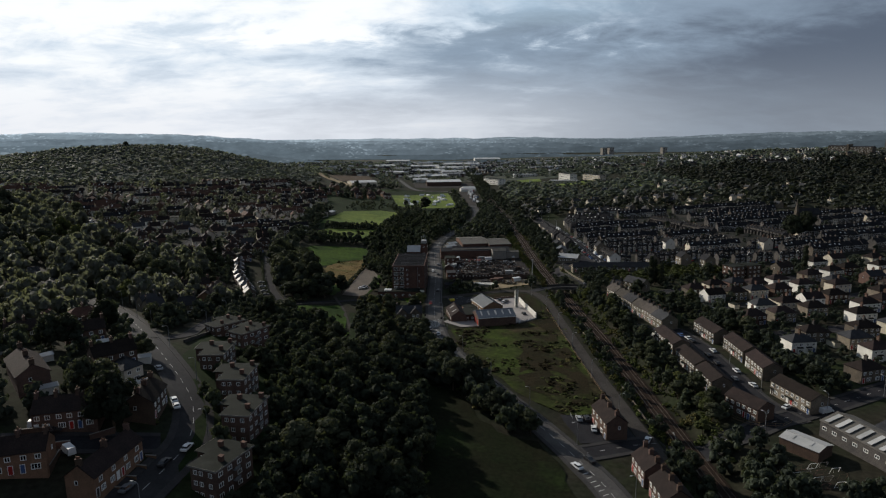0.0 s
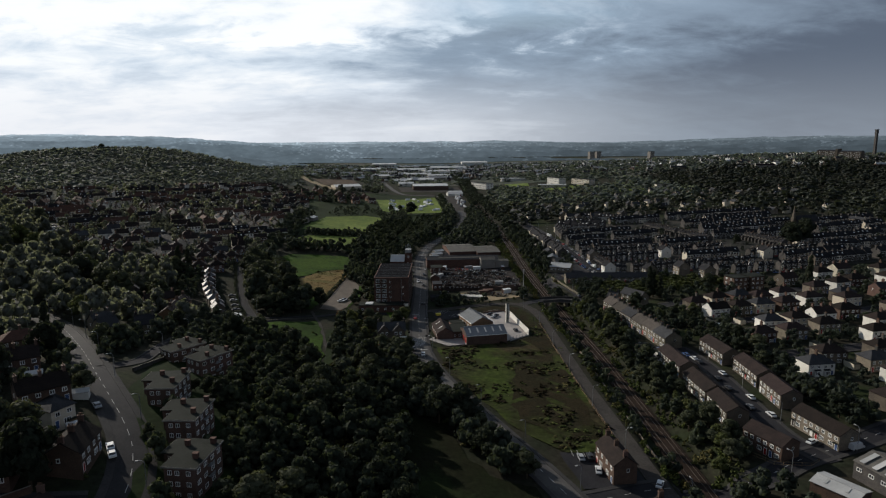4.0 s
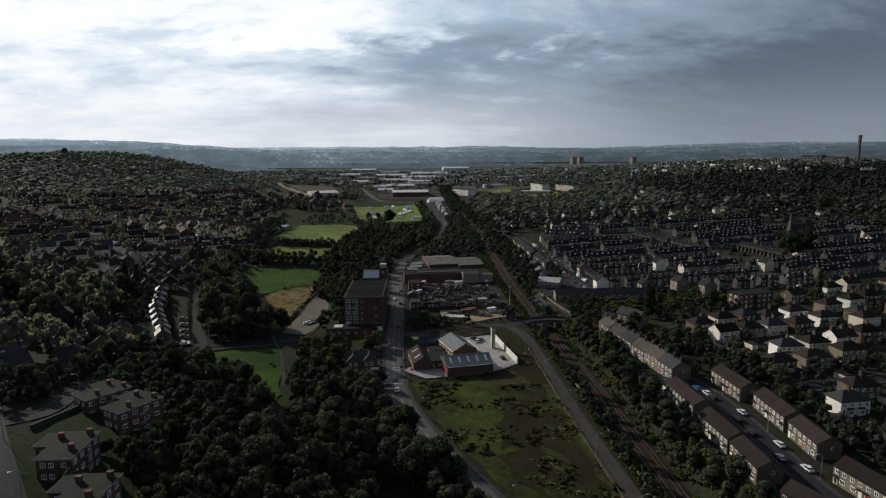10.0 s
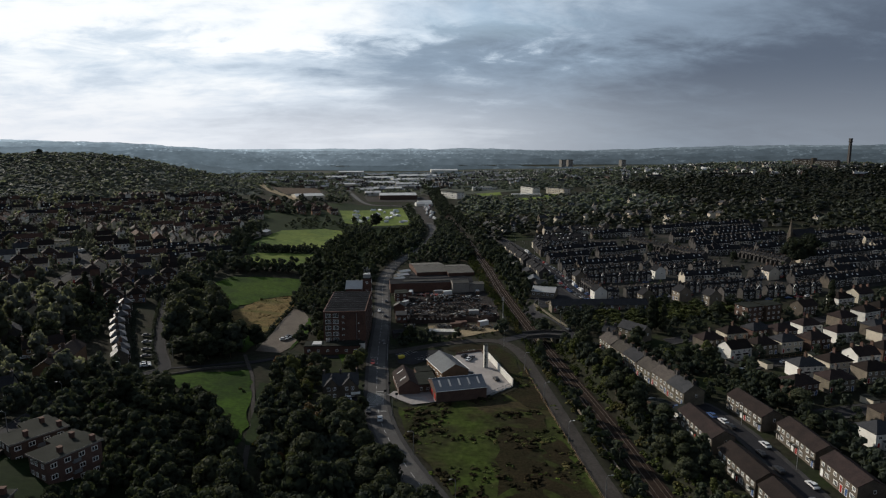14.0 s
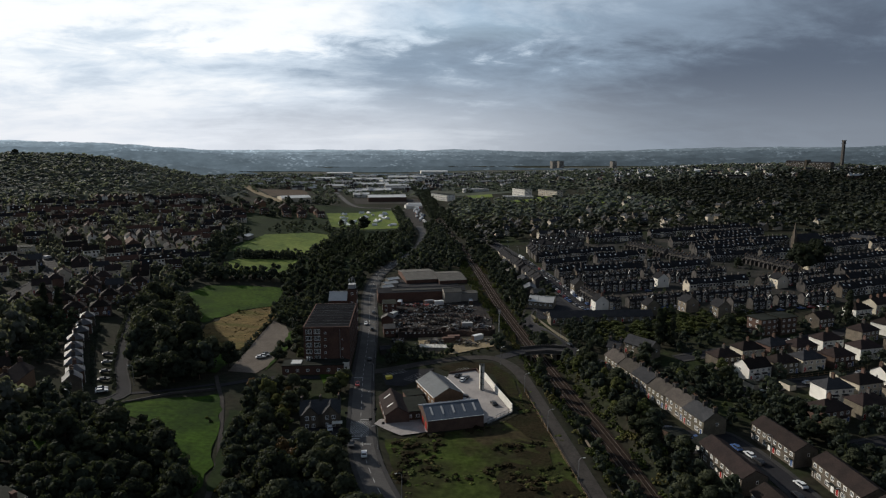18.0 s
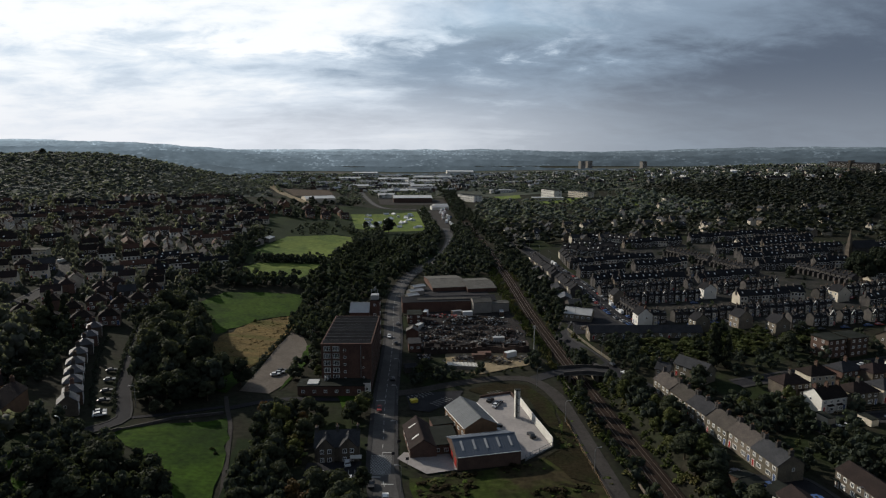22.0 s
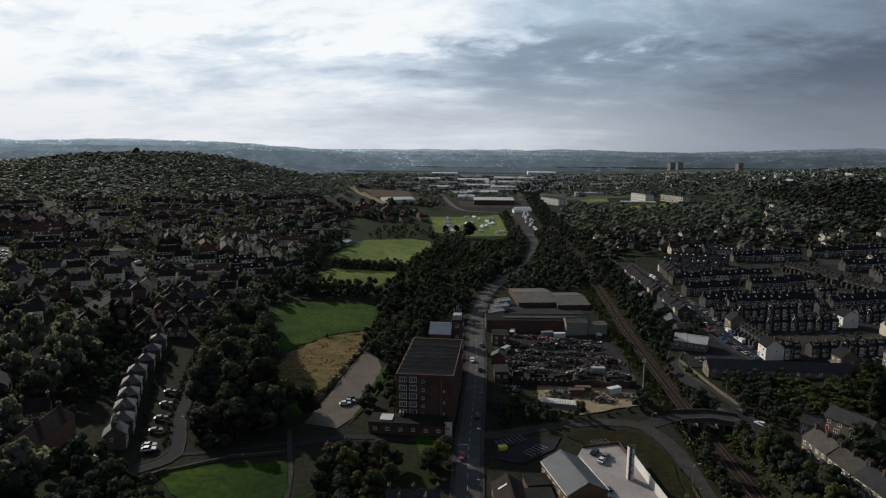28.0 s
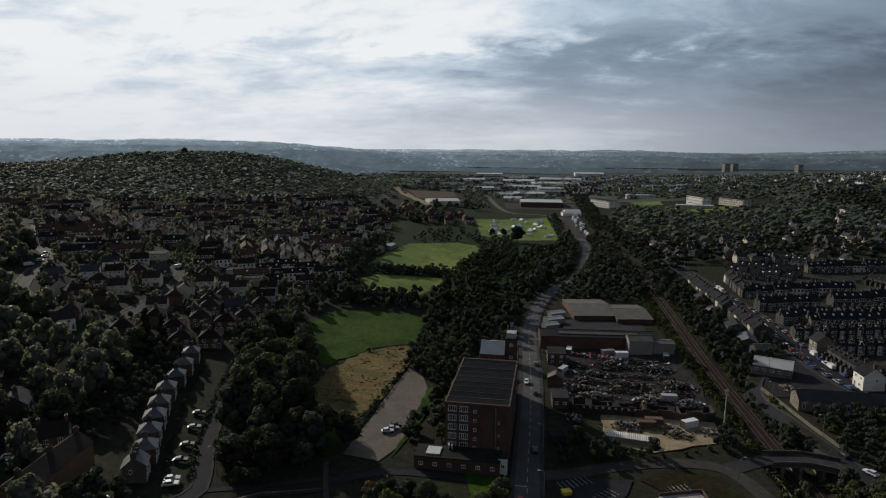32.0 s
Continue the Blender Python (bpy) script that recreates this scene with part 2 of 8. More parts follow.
# Dark stone, darkened further for cloud shade over the east town.
mat("stone_dark", (0.065, 0.0597, 0.0552), (0.0424, 0.0406, 0.0402), scale=0.4, rough=0.9, bump=0.4, fine=0.35, vary=0.25)
mat("render_white", (0.594, 0.581, 0.54), (0.504, 0.491, 0.45), scale=0.3, rough=0.85, fine=0.06, vary=0.14)
mat("render_cream", (0.46, 0.415, 0.33), (0.38, 0.345, 0.28), scale=0.3, rough=0.85, fine=0.08, vary=0.16)
mat("concrete", (0.21, 0.195, 0.175), (0.16, 0.15, 0.138), scale=0.3, rough=0.85, bump=0.2, fine=0.15)
# roofs
mat("slate", (0.032, 0.0325, 0.036), (0.022, 0.023, 0.026), scale=0.35, rough=0.8, bump=0.35, fine=0.3, vary=0.3, spec=0.08)
mat("slate_rough", (0.02, 0.02, 0.022), (0.014, 0.014, 0.016), scale=0.35, rough=0.9, bump=0.3, fine=0.3, vary=0.25, spec=0.05)
mat("slate_stone", (0.064, 0.056, 0.049), (0.047, 0.042, 0.038), scale=0.35, rough=0.85, bump=0.4, fine=0.35, vary=0.2, spec=0.06)
mat("tile_brown", (0.0252, 0.0189, 0.0171), (0.018, 0.0144, 0.0135), scale=0.35, rough=0.8, bump=0.4, fine=0.3, vary=0.35, spec=0.04)
mat("tile_red", (0.082, 0.042, 0.032), (0.058, 0.033, 0.027), scale=0.35, rough=0.85, bump=0.4, fine=0.3, vary=0.2, spec=0.05)
mat("felt", (0.0233, 0.0257, 0.0224), (0.0171, 0.0189, 0.0165), scale=0.2, rough=0.85, bump=0.15, fine=0.15, third=(0.0136, 0.0156, 0.0131), spec=0.03)
mat("metal_blue", (0.070, 0.085, 0.108), (0.058, 0.072, 0.094), scale=0.3, rough=0.6, spec=0.2, fine=0.05)
mat("metal_pale", (0.323, 0.323, 0.319), (0.255, 0.259, 0.255), scale=0.2, rough=0.5, spec=0.5, fine=0.08, vary=0.15)
mat("metal_grey", (0.100, 0.107, 0.116), (0.078, 0.084, 0.092), scale=0.2, rough=0.65, spec=0.15, fine=0.1, vary=0.2)
mat("asbestos", (0.0903, 0.086, 0.0774), (0.0645, 0.0611, 0.055), scale=0.25, rough=0.8, bump=0.3, fine=0.25, vary=0.15)
mat("pot", (0.136, 0.08, 0.052), (0.096, 0.06, 0.04), scale=1.0, rough=0.85, vary=0.2)
# fittings
mat("frame_white", (0.72, 0.72, 0.70), (0.62, 0.62, 0.60), scale=0.8, rough=0.5)
mat("glass", (0.022, 0.026, 0.032), (0.014, 0.017, 0.022), scale=0.3, rough=0.08, spec=0.9)
mat("door_red", (0.3, 0.026, 0.02), (0.23, 0.02, 0.018), scale=0.5, rough=0.5)
mat("door_dark", (0.06, 0.05, 0.045), (0.04, 0.035, 0.03), scale=0.6, rough=0.5, vary=0.5)
mat("wood", (0.16, 0.115, 0.07), (0.11, 0.08, 0.05), scale=0.8, rough=0.85, fine=0.3, vary=0.3)
mat("steel_grey", (0.24, 0.25, 0.26), (0.18, 0.19, 0.20), scale=0.6, rough=0.5, metal=0.5)
mat("rust", (0.095, 0.058, 0.042), (0.060, 0.042, 0.034), scale=0.8, rough=0.9, fine=0.4, vary=0.3)
mat("scrap_pale", (0.184, 0.173, 0.163), (0.112, 0.107, 0.102), scale=0.9, rough=0.6, fine=0.4, metal=0.2)
mat("plastic_yellow", (0.55, 0.46, 0.06), (0.45, 0.38, 0.05), scale=0.8, rough=0.6)
mat("rubber", (0.02, 0.02, 0.021), (0.014, 0.014, 0.015), scale=1.0, rough=0.85)
for key, c in (("white", (0.52, 0.53, 0.54)), ("silver", (0.26, 0.27, 0.285)), ("black", (0.018, 0.018, 0.02)), ("blue", (0.035, 0.075, 0.19)),
               ("red", (0.26, 0.03, 0.025)), ("grey", (0.11, 0.115, 0.125))):
    mat("car_" + key, c, tuple(v * 0.9 for v in c), scale=0.5, rough=0.5, spec=0.35, metal=0.05)
# plants
mat("bark", (0.085, 0.065, 0.045), (0.055, 0.042, 0.03), scale=1.2, rough=0.95, bump=0.6, fine=0.3)
mat("leaf_mid", (0.0495, 0.0563, 0.036), (0.0366, 0.0427, 0.0276), scale=0.35, rough=0.68, fine=0.4, vary=0.3, leaf=0.32, spec=0.025)
mat("leaf_light", (0.076, 0.086, 0.035), (0.056, 0.066, 0.028), scale=0.35, rough=0.68, fine=0.4, vary=0.25, leaf=0.3, spec=0.025)
# A dark leaf tone, also darkened to carry shade in the near woods.
mat("leaf_dark", (0.0347, 0.0416, 0.0296), (0.0257, 0.0315, 0.0218), scale=0.35, rough=0.68, fine=0.4, vary=0.3, leaf=0.34, spec=0.025)
mat("leaf_rust", (0.105, 0.060, 0.026), (0.070, 0.050, 0.022), scale=0.35, rough=0.75, fine=0.5, vary=0.2, leaf=0.2)
mat("woodland", (0.0445, 0.0534, 0.0432), (0.0327, 0.0407, 0.0324), scale=0.045, rough=0.68, fine=0.4, third=(0.0495, 0.0601, 0.0408), leaf=0.32, spec=0.025)
# Haze on the west slope is put into this paler leaf colour.
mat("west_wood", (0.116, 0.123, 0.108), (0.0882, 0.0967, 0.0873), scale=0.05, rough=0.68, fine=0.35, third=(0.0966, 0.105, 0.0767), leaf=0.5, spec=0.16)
# Darker woodland copy with the valley wood's cloud shade in its colour.
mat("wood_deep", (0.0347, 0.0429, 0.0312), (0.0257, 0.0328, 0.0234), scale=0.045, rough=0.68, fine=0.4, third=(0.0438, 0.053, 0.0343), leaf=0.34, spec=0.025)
# Hill scrub: its pale, bluish leaf colour paints the haze before it.
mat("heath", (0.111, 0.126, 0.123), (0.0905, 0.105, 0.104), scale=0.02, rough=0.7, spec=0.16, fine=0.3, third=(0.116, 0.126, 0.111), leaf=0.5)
# East slope trees: a darker copy, cloud shade painted into the leaves.
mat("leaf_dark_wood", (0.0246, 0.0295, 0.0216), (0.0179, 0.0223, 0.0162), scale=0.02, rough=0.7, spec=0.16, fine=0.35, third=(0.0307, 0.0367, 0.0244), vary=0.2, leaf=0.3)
# Far woods and fields: haze is mixed into these paler, bluer base colours.
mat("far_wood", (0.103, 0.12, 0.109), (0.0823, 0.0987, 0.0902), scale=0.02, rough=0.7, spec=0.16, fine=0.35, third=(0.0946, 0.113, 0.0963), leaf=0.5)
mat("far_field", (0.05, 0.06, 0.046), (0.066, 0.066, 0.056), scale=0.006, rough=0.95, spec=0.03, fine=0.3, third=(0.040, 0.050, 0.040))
# The floor under the hill scrub, paled for the same haze.
mat("heath_floor", (0.0502, 0.0593, 0.0502), (0.0401, 0.0485, 0.0418), scale=0.02, rough=0.95, spec=0.03, fine=0.4, third=(0.0577, 0.0606, 0.0502))
mat("thicket", (0.0454, 0.0551, 0.0194), (0.0324, 0.0401, 0.0156), scale=0.06, rough=0.75, spec=0.05, fine=0.35, third=(0.0551, 0.0583, 0.0233), leaf=0.3)
mat("scrub", (0.058, 0.072, 0.022), (0.040, 0.050, 0.018), scale=0.2, rough=0.85, spec=0.03, fine=0.5, third=(0.085, 0.075, 0.032), leaf=0.15)

# ---- building blocks ----


class Geo:
    """Faces gathered for one mesh; m is the number of the material for what is added next."""

    def __init__(self):
        self.v, self.f, self.k, self.m = [], [], [], 0

    def add(self, verts, faces):
        n = len(self.v)
        self.v += [tuple(p) for p in verts]
        self.f += [tuple(i + n for i in f) for f in faces]
        self.k += [self.m] * len(faces)
        return self

    def box(self, x0, x1, y0, y1, z0, z1, taper=0.0):
        t = taper
        return self.add([(x0, y0, z0), (x1, y0, z0), (x1, y1, z0), (x0, y1, z0), (x0 + t, y0 + t, z1), (x1 - t, y0 + t, z1),
                         (x1 - t, y1 - t, z1), (x0 + t, y1 - t, z1)],
                        [(3, 2, 1, 0), (4, 5, 6, 7), (0, 1, 5, 4), (1, 2, 6, 5), (2, 3, 7, 6), (3, 0, 4, 7)])

    def house(self, x0, x1, y0, y1, z0, h, top):
        """Walls with gables at both ends, the ridge along x."""
        ym = (y0 + y1) / 2
        return self.add([(x0, y0, z0), (x1, y0, z0), (x1, y1, z0), (x0, y1, z0), (x0, y0, h), (x1, y0, h), (x1, y1, h), (x0, y1, h),
                         (x0, ym, top), (x1, ym, top)],
                        [(0, 1, 5, 4), (2, 3, 7, 6), (1, 2, 6, 9, 5), (3, 0, 4, 8, 7), (4, 5, 9, 8), (6, 7, 8, 9)])

    def slab(self, a, b, c, d, t):
        """A sheet of thickness t under the quad a b c d."""
        n = (Vector(b) - Vector(a)).cross(Vector(d) - Vector(a)).normalized() * t
        top = [Vector(p) for p in (a, b, c, d)]
        low = [p - n for p in top]
        return self.add(top + low, [(0, 1, 2, 3), (7, 6, 5, 4), (0, 4, 5, 1), (1, 5, 6, 2), (2, 6, 7, 3), (3, 7, 4, 0)])

    def gable(self, x0, x1, y0, y1, h, top, over=0.35, t=0.16):
        """Two roof slopes with eaves that stand out."""
        ym = (y0 + y1) / 2
        drop = over * (top - h) / (ym - y0)
        self.slab((x0 - over * 0.6, y0 - over, h - drop), (x1 + over * 0.6, y0 - over, h - drop), (x1 + over * 0.6, ym, top), (x0 - over * 0.6, ym, top), -t)
        self.slab((x1 + over * 0.6, y1 + over, h - drop), (x0 - over * 0.6, y1 + over, h - drop), (x0 - over * 0.6, ym, top), (x1 + over * 0.6, ym, top), -t)
        return self

    def hip(self, x0, x1, y0, y1, h, top, over=0.4, t=0.15):
        x0, x1, y0, y1 = x0 - over, x1 + over, y0 - over, y1 + over
        ym, r = (y0 + y1) / 2, (y1 - y0) / 2 * 0.95
        a, b = (x0 + r, ym, top), (x1 - r, ym, top)
        lo = [(x0, y0, h), (x1, y0, h), (x1, y1, h), (x0, y1, h)]
        return self.add(lo + [a, b] + [(p[0], p[1], h - t) for p in lo],
                        [(0, 1, 5, 4), (1, 2, 5), (2, 3, 4, 5), (3, 0, 4), (9, 8, 7, 6), (0, 6, 7, 1), (1, 7, 8, 2), (2, 8, 9, 3), (3, 9, 6, 0)])

    def tube(self, pts, radii, sides=6):
        pts = [Vector(p) for p in pts]
        n = len(self.v)
        for i, (p, r) in enumerate(zip(pts, radii)):
            d = (pts[min(i + 1, len(pts) - 1)] - pts[max(i - 1, 0)]).normalized()
            u = d.orthogonal().normalized()
            w = d.cross(u)
            self.v += [tuple(p + (u * math.cos(a) + w * math.sin(a)) * r) for a in (math.tau * k / sides for k in range(sides))]
        fs = [(n + i * sides + k, n + i * sides + (k + 1) % sides, n + (i + 1) * sides + (k + 1) % sides, n + (i + 1) * sides + k)
              for i in range(len(pts) - 1) for k in range(sides)]
        fs += [tuple(n + k for k in range(sides))[::-1], tuple(n + (len(pts) - 1) * sides + k for k in range(sides))]
        self.f += fs
        self.k += [self.m] * len(fs)
        return self

    def mesh(self, name, mats, smooth=False):
        me = bpy.data.meshes.new(name)
        me.from_pydata(self.v, [], self.f)
        for key in ([mats] if isinstance(mats, str) else mats):
            me.materials.append(M[key])
        if any(self.k):
            me.polygons.foreach_set("material_index", self.k)
        if smooth:
            me.polygons.foreach_set("use_smooth", [True] * len(self.f))
        me.update()
        return me


def part(name, geo, mats=None, parent=None, label="", smooth=False, at=None):
    """One mesh object under a thing; geo may be a mesh that others share."""
    ob = new(name, geo.mesh(name, mats, smooth) if isinstance(geo, Geo) else geo)
    if parent:
        ob.parent = parent
    if at is not None:
        ob.matrix_basis = at
    if label:
        ob["label"] = label
    return ob


def thing(name, label, category, group="", m=None):
    ob = tagged(new(name), label, category, group)
    if m is not None:
        ob.matrix_basis = m
    return ob


def setting(name, geo, mats, label="", smooth=False):
    return tagged(part(name, geo, mats, None, label, smooth), label, kind="structure")


# ---- the lie of the land ----
def sramp(v, s):
    """A ramp that starts softly at 0 over s metres."""
    return s * math.log1p(math.exp(max(-40.0, min(40.0, v / s)))) if v / s < 40 else v


def gauss(x, y, cx, cy, sx, sy):
    return math.exp(-0.5 * (((x - cx) / sx) ** 2 + ((y - cy) / sy) ** 2))


def sstep(a, b, v):
    u = max(0.0, min(1.0, (v - a) / (b - a)))
    return u * u * (3 - 2 * u)


def ground_z(x, y):
    z = 0.125 * (sramp(-x - 55, 14) - sramp(-x - 260, 30)) + 0.05 * sramp(-x - 260, 30)
    z *= 1 - 0.77 * sstep(900, 1400, y)
    z += 0.04 * (sramp(x - 70, 12) - sramp(x - 320, 20)) + 0.015 * sramp(x - 320, 20)
    z += 22 * gauss(x, y, -110, 180, 60, 80)
    # a domed hill with a lower shelf behind it to the west
    z += 62.2 * gauss(x, y, -560.5, 1269, 170, 189)
    z += 13.6 * sstep(-560, -760, x) * math.exp(-0.5 * ((y - 1400) / 260) ** 2)
    z += 34 * gauss(x, y, 880, 1450, 350, 330)
    d = math.hypot(x, y)
    if d > 1500:
        u = sstep(1500, 4300, d)
        az = math.degrees(math.atan2(x, y))
        far = 10 + 20 * sstep(-16, -32, az) + 12 * sstep(28, 42, az)
        z = z * (1 - u) + far * u
    return z



def rail_x(y):
    return 80.5 - 3.2 * sstep(290, 400, y) - 2.8 * sstep(400, 520, y) - 12 * sstep(700, 1300, y)


def land(x, y):
    """Height of the ground, with the railway's cutting."""
    z = ground_z(x, y)
    if 40 < x < 120 and y < 640:
        deep = 4.4 * (1 - sstep(420, 600, y))
        z -= deep * (1 - sstep(5.5, 12.0, abs(x - rail_x(y))))
    return z


def at(x, y, turn=0.0, up=0.0, size=1.0):
    """A pose on the ground."""
    return pose(x, y, land(x, y) + up, 0, 0, turn) @ Matrix.Diagonal((size, size, size, 1))


def steps(a, b, near0, near1, small, grow):
    """Coordinates from a to b, small steps between near0 and near1, growing outside."""
    out = [near0]
    while out[-1] < near1:
        out.append(out[-1] + small)
    s = small
    while out[-1] < b:
        s *= grow
        out.append(out[-1] + s)
    s = small
    lo = [near0]
    while lo[-1] > a:
        s *= grow
        lo.append(lo[-1] - s)
    return lo[:0:-1] + out


def make_ground():
    xs = steps(-3700, 3700, -150, 62, 4.5, 1.045)
    xs = sorted([x for x in xs if x < 60 or x > 102] + [60 + 1.5 * i for i in range(29)])
    ys = steps(-900, 4850, 120, 640, 5.0, 1.03)
    g = Geo()
    nx = len(xs)
    g.v = [(x, y, land(x, y)) for y in ys for x in xs]
    g.f = [(j * nx + i, j * nx + i + 1, (j + 1) * nx + i + 1, (j + 1) * nx + i) for j in range(len(ys) - 1) for i in range(nx - 1)]
    g.k = [0] * len(g.f)
    setting("ground", g, "ground", "rough green and brown valley ground", smooth=True)


def curve(pts, step=4.0):
    """A smooth line through the points."""
    P = [Vector((*p, 0)) for p in pts]
    P = [P[0] * 2 - P[1]] + P + [P[-1] * 2 - P[-2]]
    out = []
    for i in range(1, len(P) - 2):
        a, b, c, d = P[i - 1:i + 3]
        n = max(1, int((c - b).length / step))
        for k in range(n):
            t = k / n
            out.append(0.5 * (2 * b + (c - a) * t + (2 * a - 5 * b + 4 * c - d) * t * t + (3 * b - a - 3 * c + d) * t ** 3))
    return out + [P[-2]]


def strip(pts, left, right, up, thick=0.3, step=4.0, level=None, geo=None):
    """A band along a line, from left to right of it (metres, right positive), draped on the ground."""
    c = curve(pts, step)
    g = geo or Geo()
    rows = []
    for i, p in enumerate(c):
        d = (c[min(i + 1, len(c) - 1)] - c[max(i - 1, 0)]).normalized()
        r = Vector((d.y, -d.x, 0))
        a, b = p + r * left, p + r * right
        za, zb = (level(*a.xy), level(*b.xy)) if level else (land(*a.xy), land(*b.xy))
        rows.append(((a.x, a.y, za + up), (b.x, b.y, zb + up), (b.x, b.y, zb + up - thick), (a.x, a.y, za + up - thick)))
    n = len(rows)
    return g.add([q for r in rows for q in r],
                 [f for i in range(n - 1) for f in ((4 * i, 4 * i + 1, 4 * i + 5, 4 * i + 4), (4 * i + 1, 4 * i + 2, 4 * i + 6, 4 * i + 5),
                                                    (4 * i + 3, 4 * i, 4 * i + 4, 4 * i + 7))])


def clip(poly, axis, lim, keep_more):
    out = []
    for i, p in enumerate(poly):
        q = poly[(i + 1) % len(poly)]
        a, b = (p[axis] >= lim) == keep_more, (q[axis] >= lim) == keep_more
        if a:
            out.append(p)
        if a != b:
            t = (lim - p[axis]) / (q[axis] - p[axis])
            out.append((p[0] + (q[0] - p[0]) * t, p[1] + (q[1] - p[1]) * t))
    return out


def patch(poly, up, step=8.0, rough=0.0, edge=0.0, seed=1):
    """A sheet inside an outline, draped on the ground; rough adds hummocks, edge makes the outline uneven."""
    rng = random.Random(seed)
    if edge:
        fine = []
        for i, p in enumerate(poly):
            q = poly[(i + 1) % len(poly)]
            n = max(1, int(math.dist(p, q) / 5))
            fine += [(p[0] + (q[0] - p[0]) * k / n + rng.uniform(-edge, edge), p[1] + (q[1] - p[1]) * k / n + rng.uniform(-edge, edge)) for k in range(n)]
        poly = fine
    g = Geo()
    x0, x1 = min(p[0] for p in poly), max(p[0] for p in poly)
    y0, y1 = min(p[1] for p in poly), max(p[1] for p in poly)
    for i in range(int((x1 - x0) / step) + 1):
        col = clip(clip(poly, 0, x0 + i * step, True), 0, x0 + (i + 1) * step, False)
        if len(col) < 3:
            continue
        for j in range(int((y1 - y0) / step) + 1):
            c = clip(clip(col, 1, y0 + j * step, True), 1, y0 + (j + 1) * step, False)
            if len(c) >= 3:
                area = sum(c[k][0] * c[(k + 1) % len(c)][1] - c[(k + 1) % len(c)][0] * c[k][1] for k in range(len(c)))
                if area < 0:
                    c = c[::-1]
                if abs(area) > 1e-3:
                    g.add([(x, y, land(x, y) + up + (rough * noise.noise((x * 0.13, y * 0.13, 3)) + rough * 0.4 * noise.noise((x * 0.5, y * 0.5, 9)) if rough else 0))
                           for x, y in c], [tuple(range(len(c)))])
    return g


def inside(x, y, poly):
    c = False
    for i, (x1, y1) in enumerate(poly):
        x2, y2 = poly[i - 1]
        if (y1 > y) != (y2 > y) and x < (x2 - x1) * (y - y1) / (y2 - y1) + x1:
            c = not c
    return c


make_ground()

# ---- roads, paths, railway ----
MAIN = [(56, -60), (53, 20), (50, 100), (47.5, 150), (41.5, 174), (33, 197), (22, 223), (9, 255), (0, 284), (-4, 310), (-5.2, 340), (-5.8, 370), (-5.4, 410), (-5.5, 450),
        (-6.8, 490), (-7, 525), (-4, 565), (4, 607), (19, 650), (31, 690), (41, 760), (44, 825), (39, 950), (36, 1030), (5, 1085), (-47, 1115),
        (-85, 1300), (-120, 1540)]
LANE = [(66.5, 176), (65.3, 210), (63.3, 260), (62.8, 300), (62.2, 345), (61, 370), (54, 386), (40, 388), (22, 383), (8, 376.5), (-2, 373)]
OVER = [(56, 387), (69, 394.5), (80, 395.5), (89, 392), (95, 383), (101, 372)]
UPHILL = [(94, 384), (91, 400), (88, 416), (84, 438), (84, 455), (93, 474), (108, 490), (118, 498)]
WEST = [(-250, 366), (-221, 341), (-188, 314), (-159, 288), (-131, 251.5), (-108, 219), (-94.2, 200.5), (-84.3, 187.8), (-77, 177.4), (-72.4, 167.8), (-69.8, 158.9), (-69, 150.6), (-71.5, 134), (-78, 104), (-92, 50), (-104, -40)]
BRANCH = [(-107, 221), (-101, 234), (-103, 253), (-106, 284), (-102, 314), (-92, 334), (-93.5, 344), (-103.5, 366), (-114.5, 398), (-125, 432), (-134, 470), (-134, 520), (-128, 600)]
SIDE = [(-150, 130), (-108, 141), (-89, 146.5), (-75, 152)]
CLOSE = [(121, 196), (117, 215), (118.3, 244), (119.3, 275), (116.5, 298), (112, 303)]
CROSS = [(44, 180), (65, 186), (92, 188), (114, 199), (140, 209), (170, 222), (215, 240)]
AVENUE = [(126, 452), (120.6, 481), (120.8, 542), (116, 622), (110, 700), (104, 760)]
CRESCENT = [(-400, 640), (-358, 584), (-310, 545), (-293, 517), (-262, 470), (-232, 455)]
HILLROAD = [(-262, 590), (-245, 560), (-221, 546), (-203, 505), (-196, 455), (-190, 420)]
DRIVE = [(140, 330), (160, 336), (190, 338), (225, 342), (262, 352)]
DRIVE2 = [(150, 285), (175, 288), (205, 292), (240, 300)]
DRIVE3 = [(135, 372), (165, 379), (200, 386), (240, 395), (290, 408)]
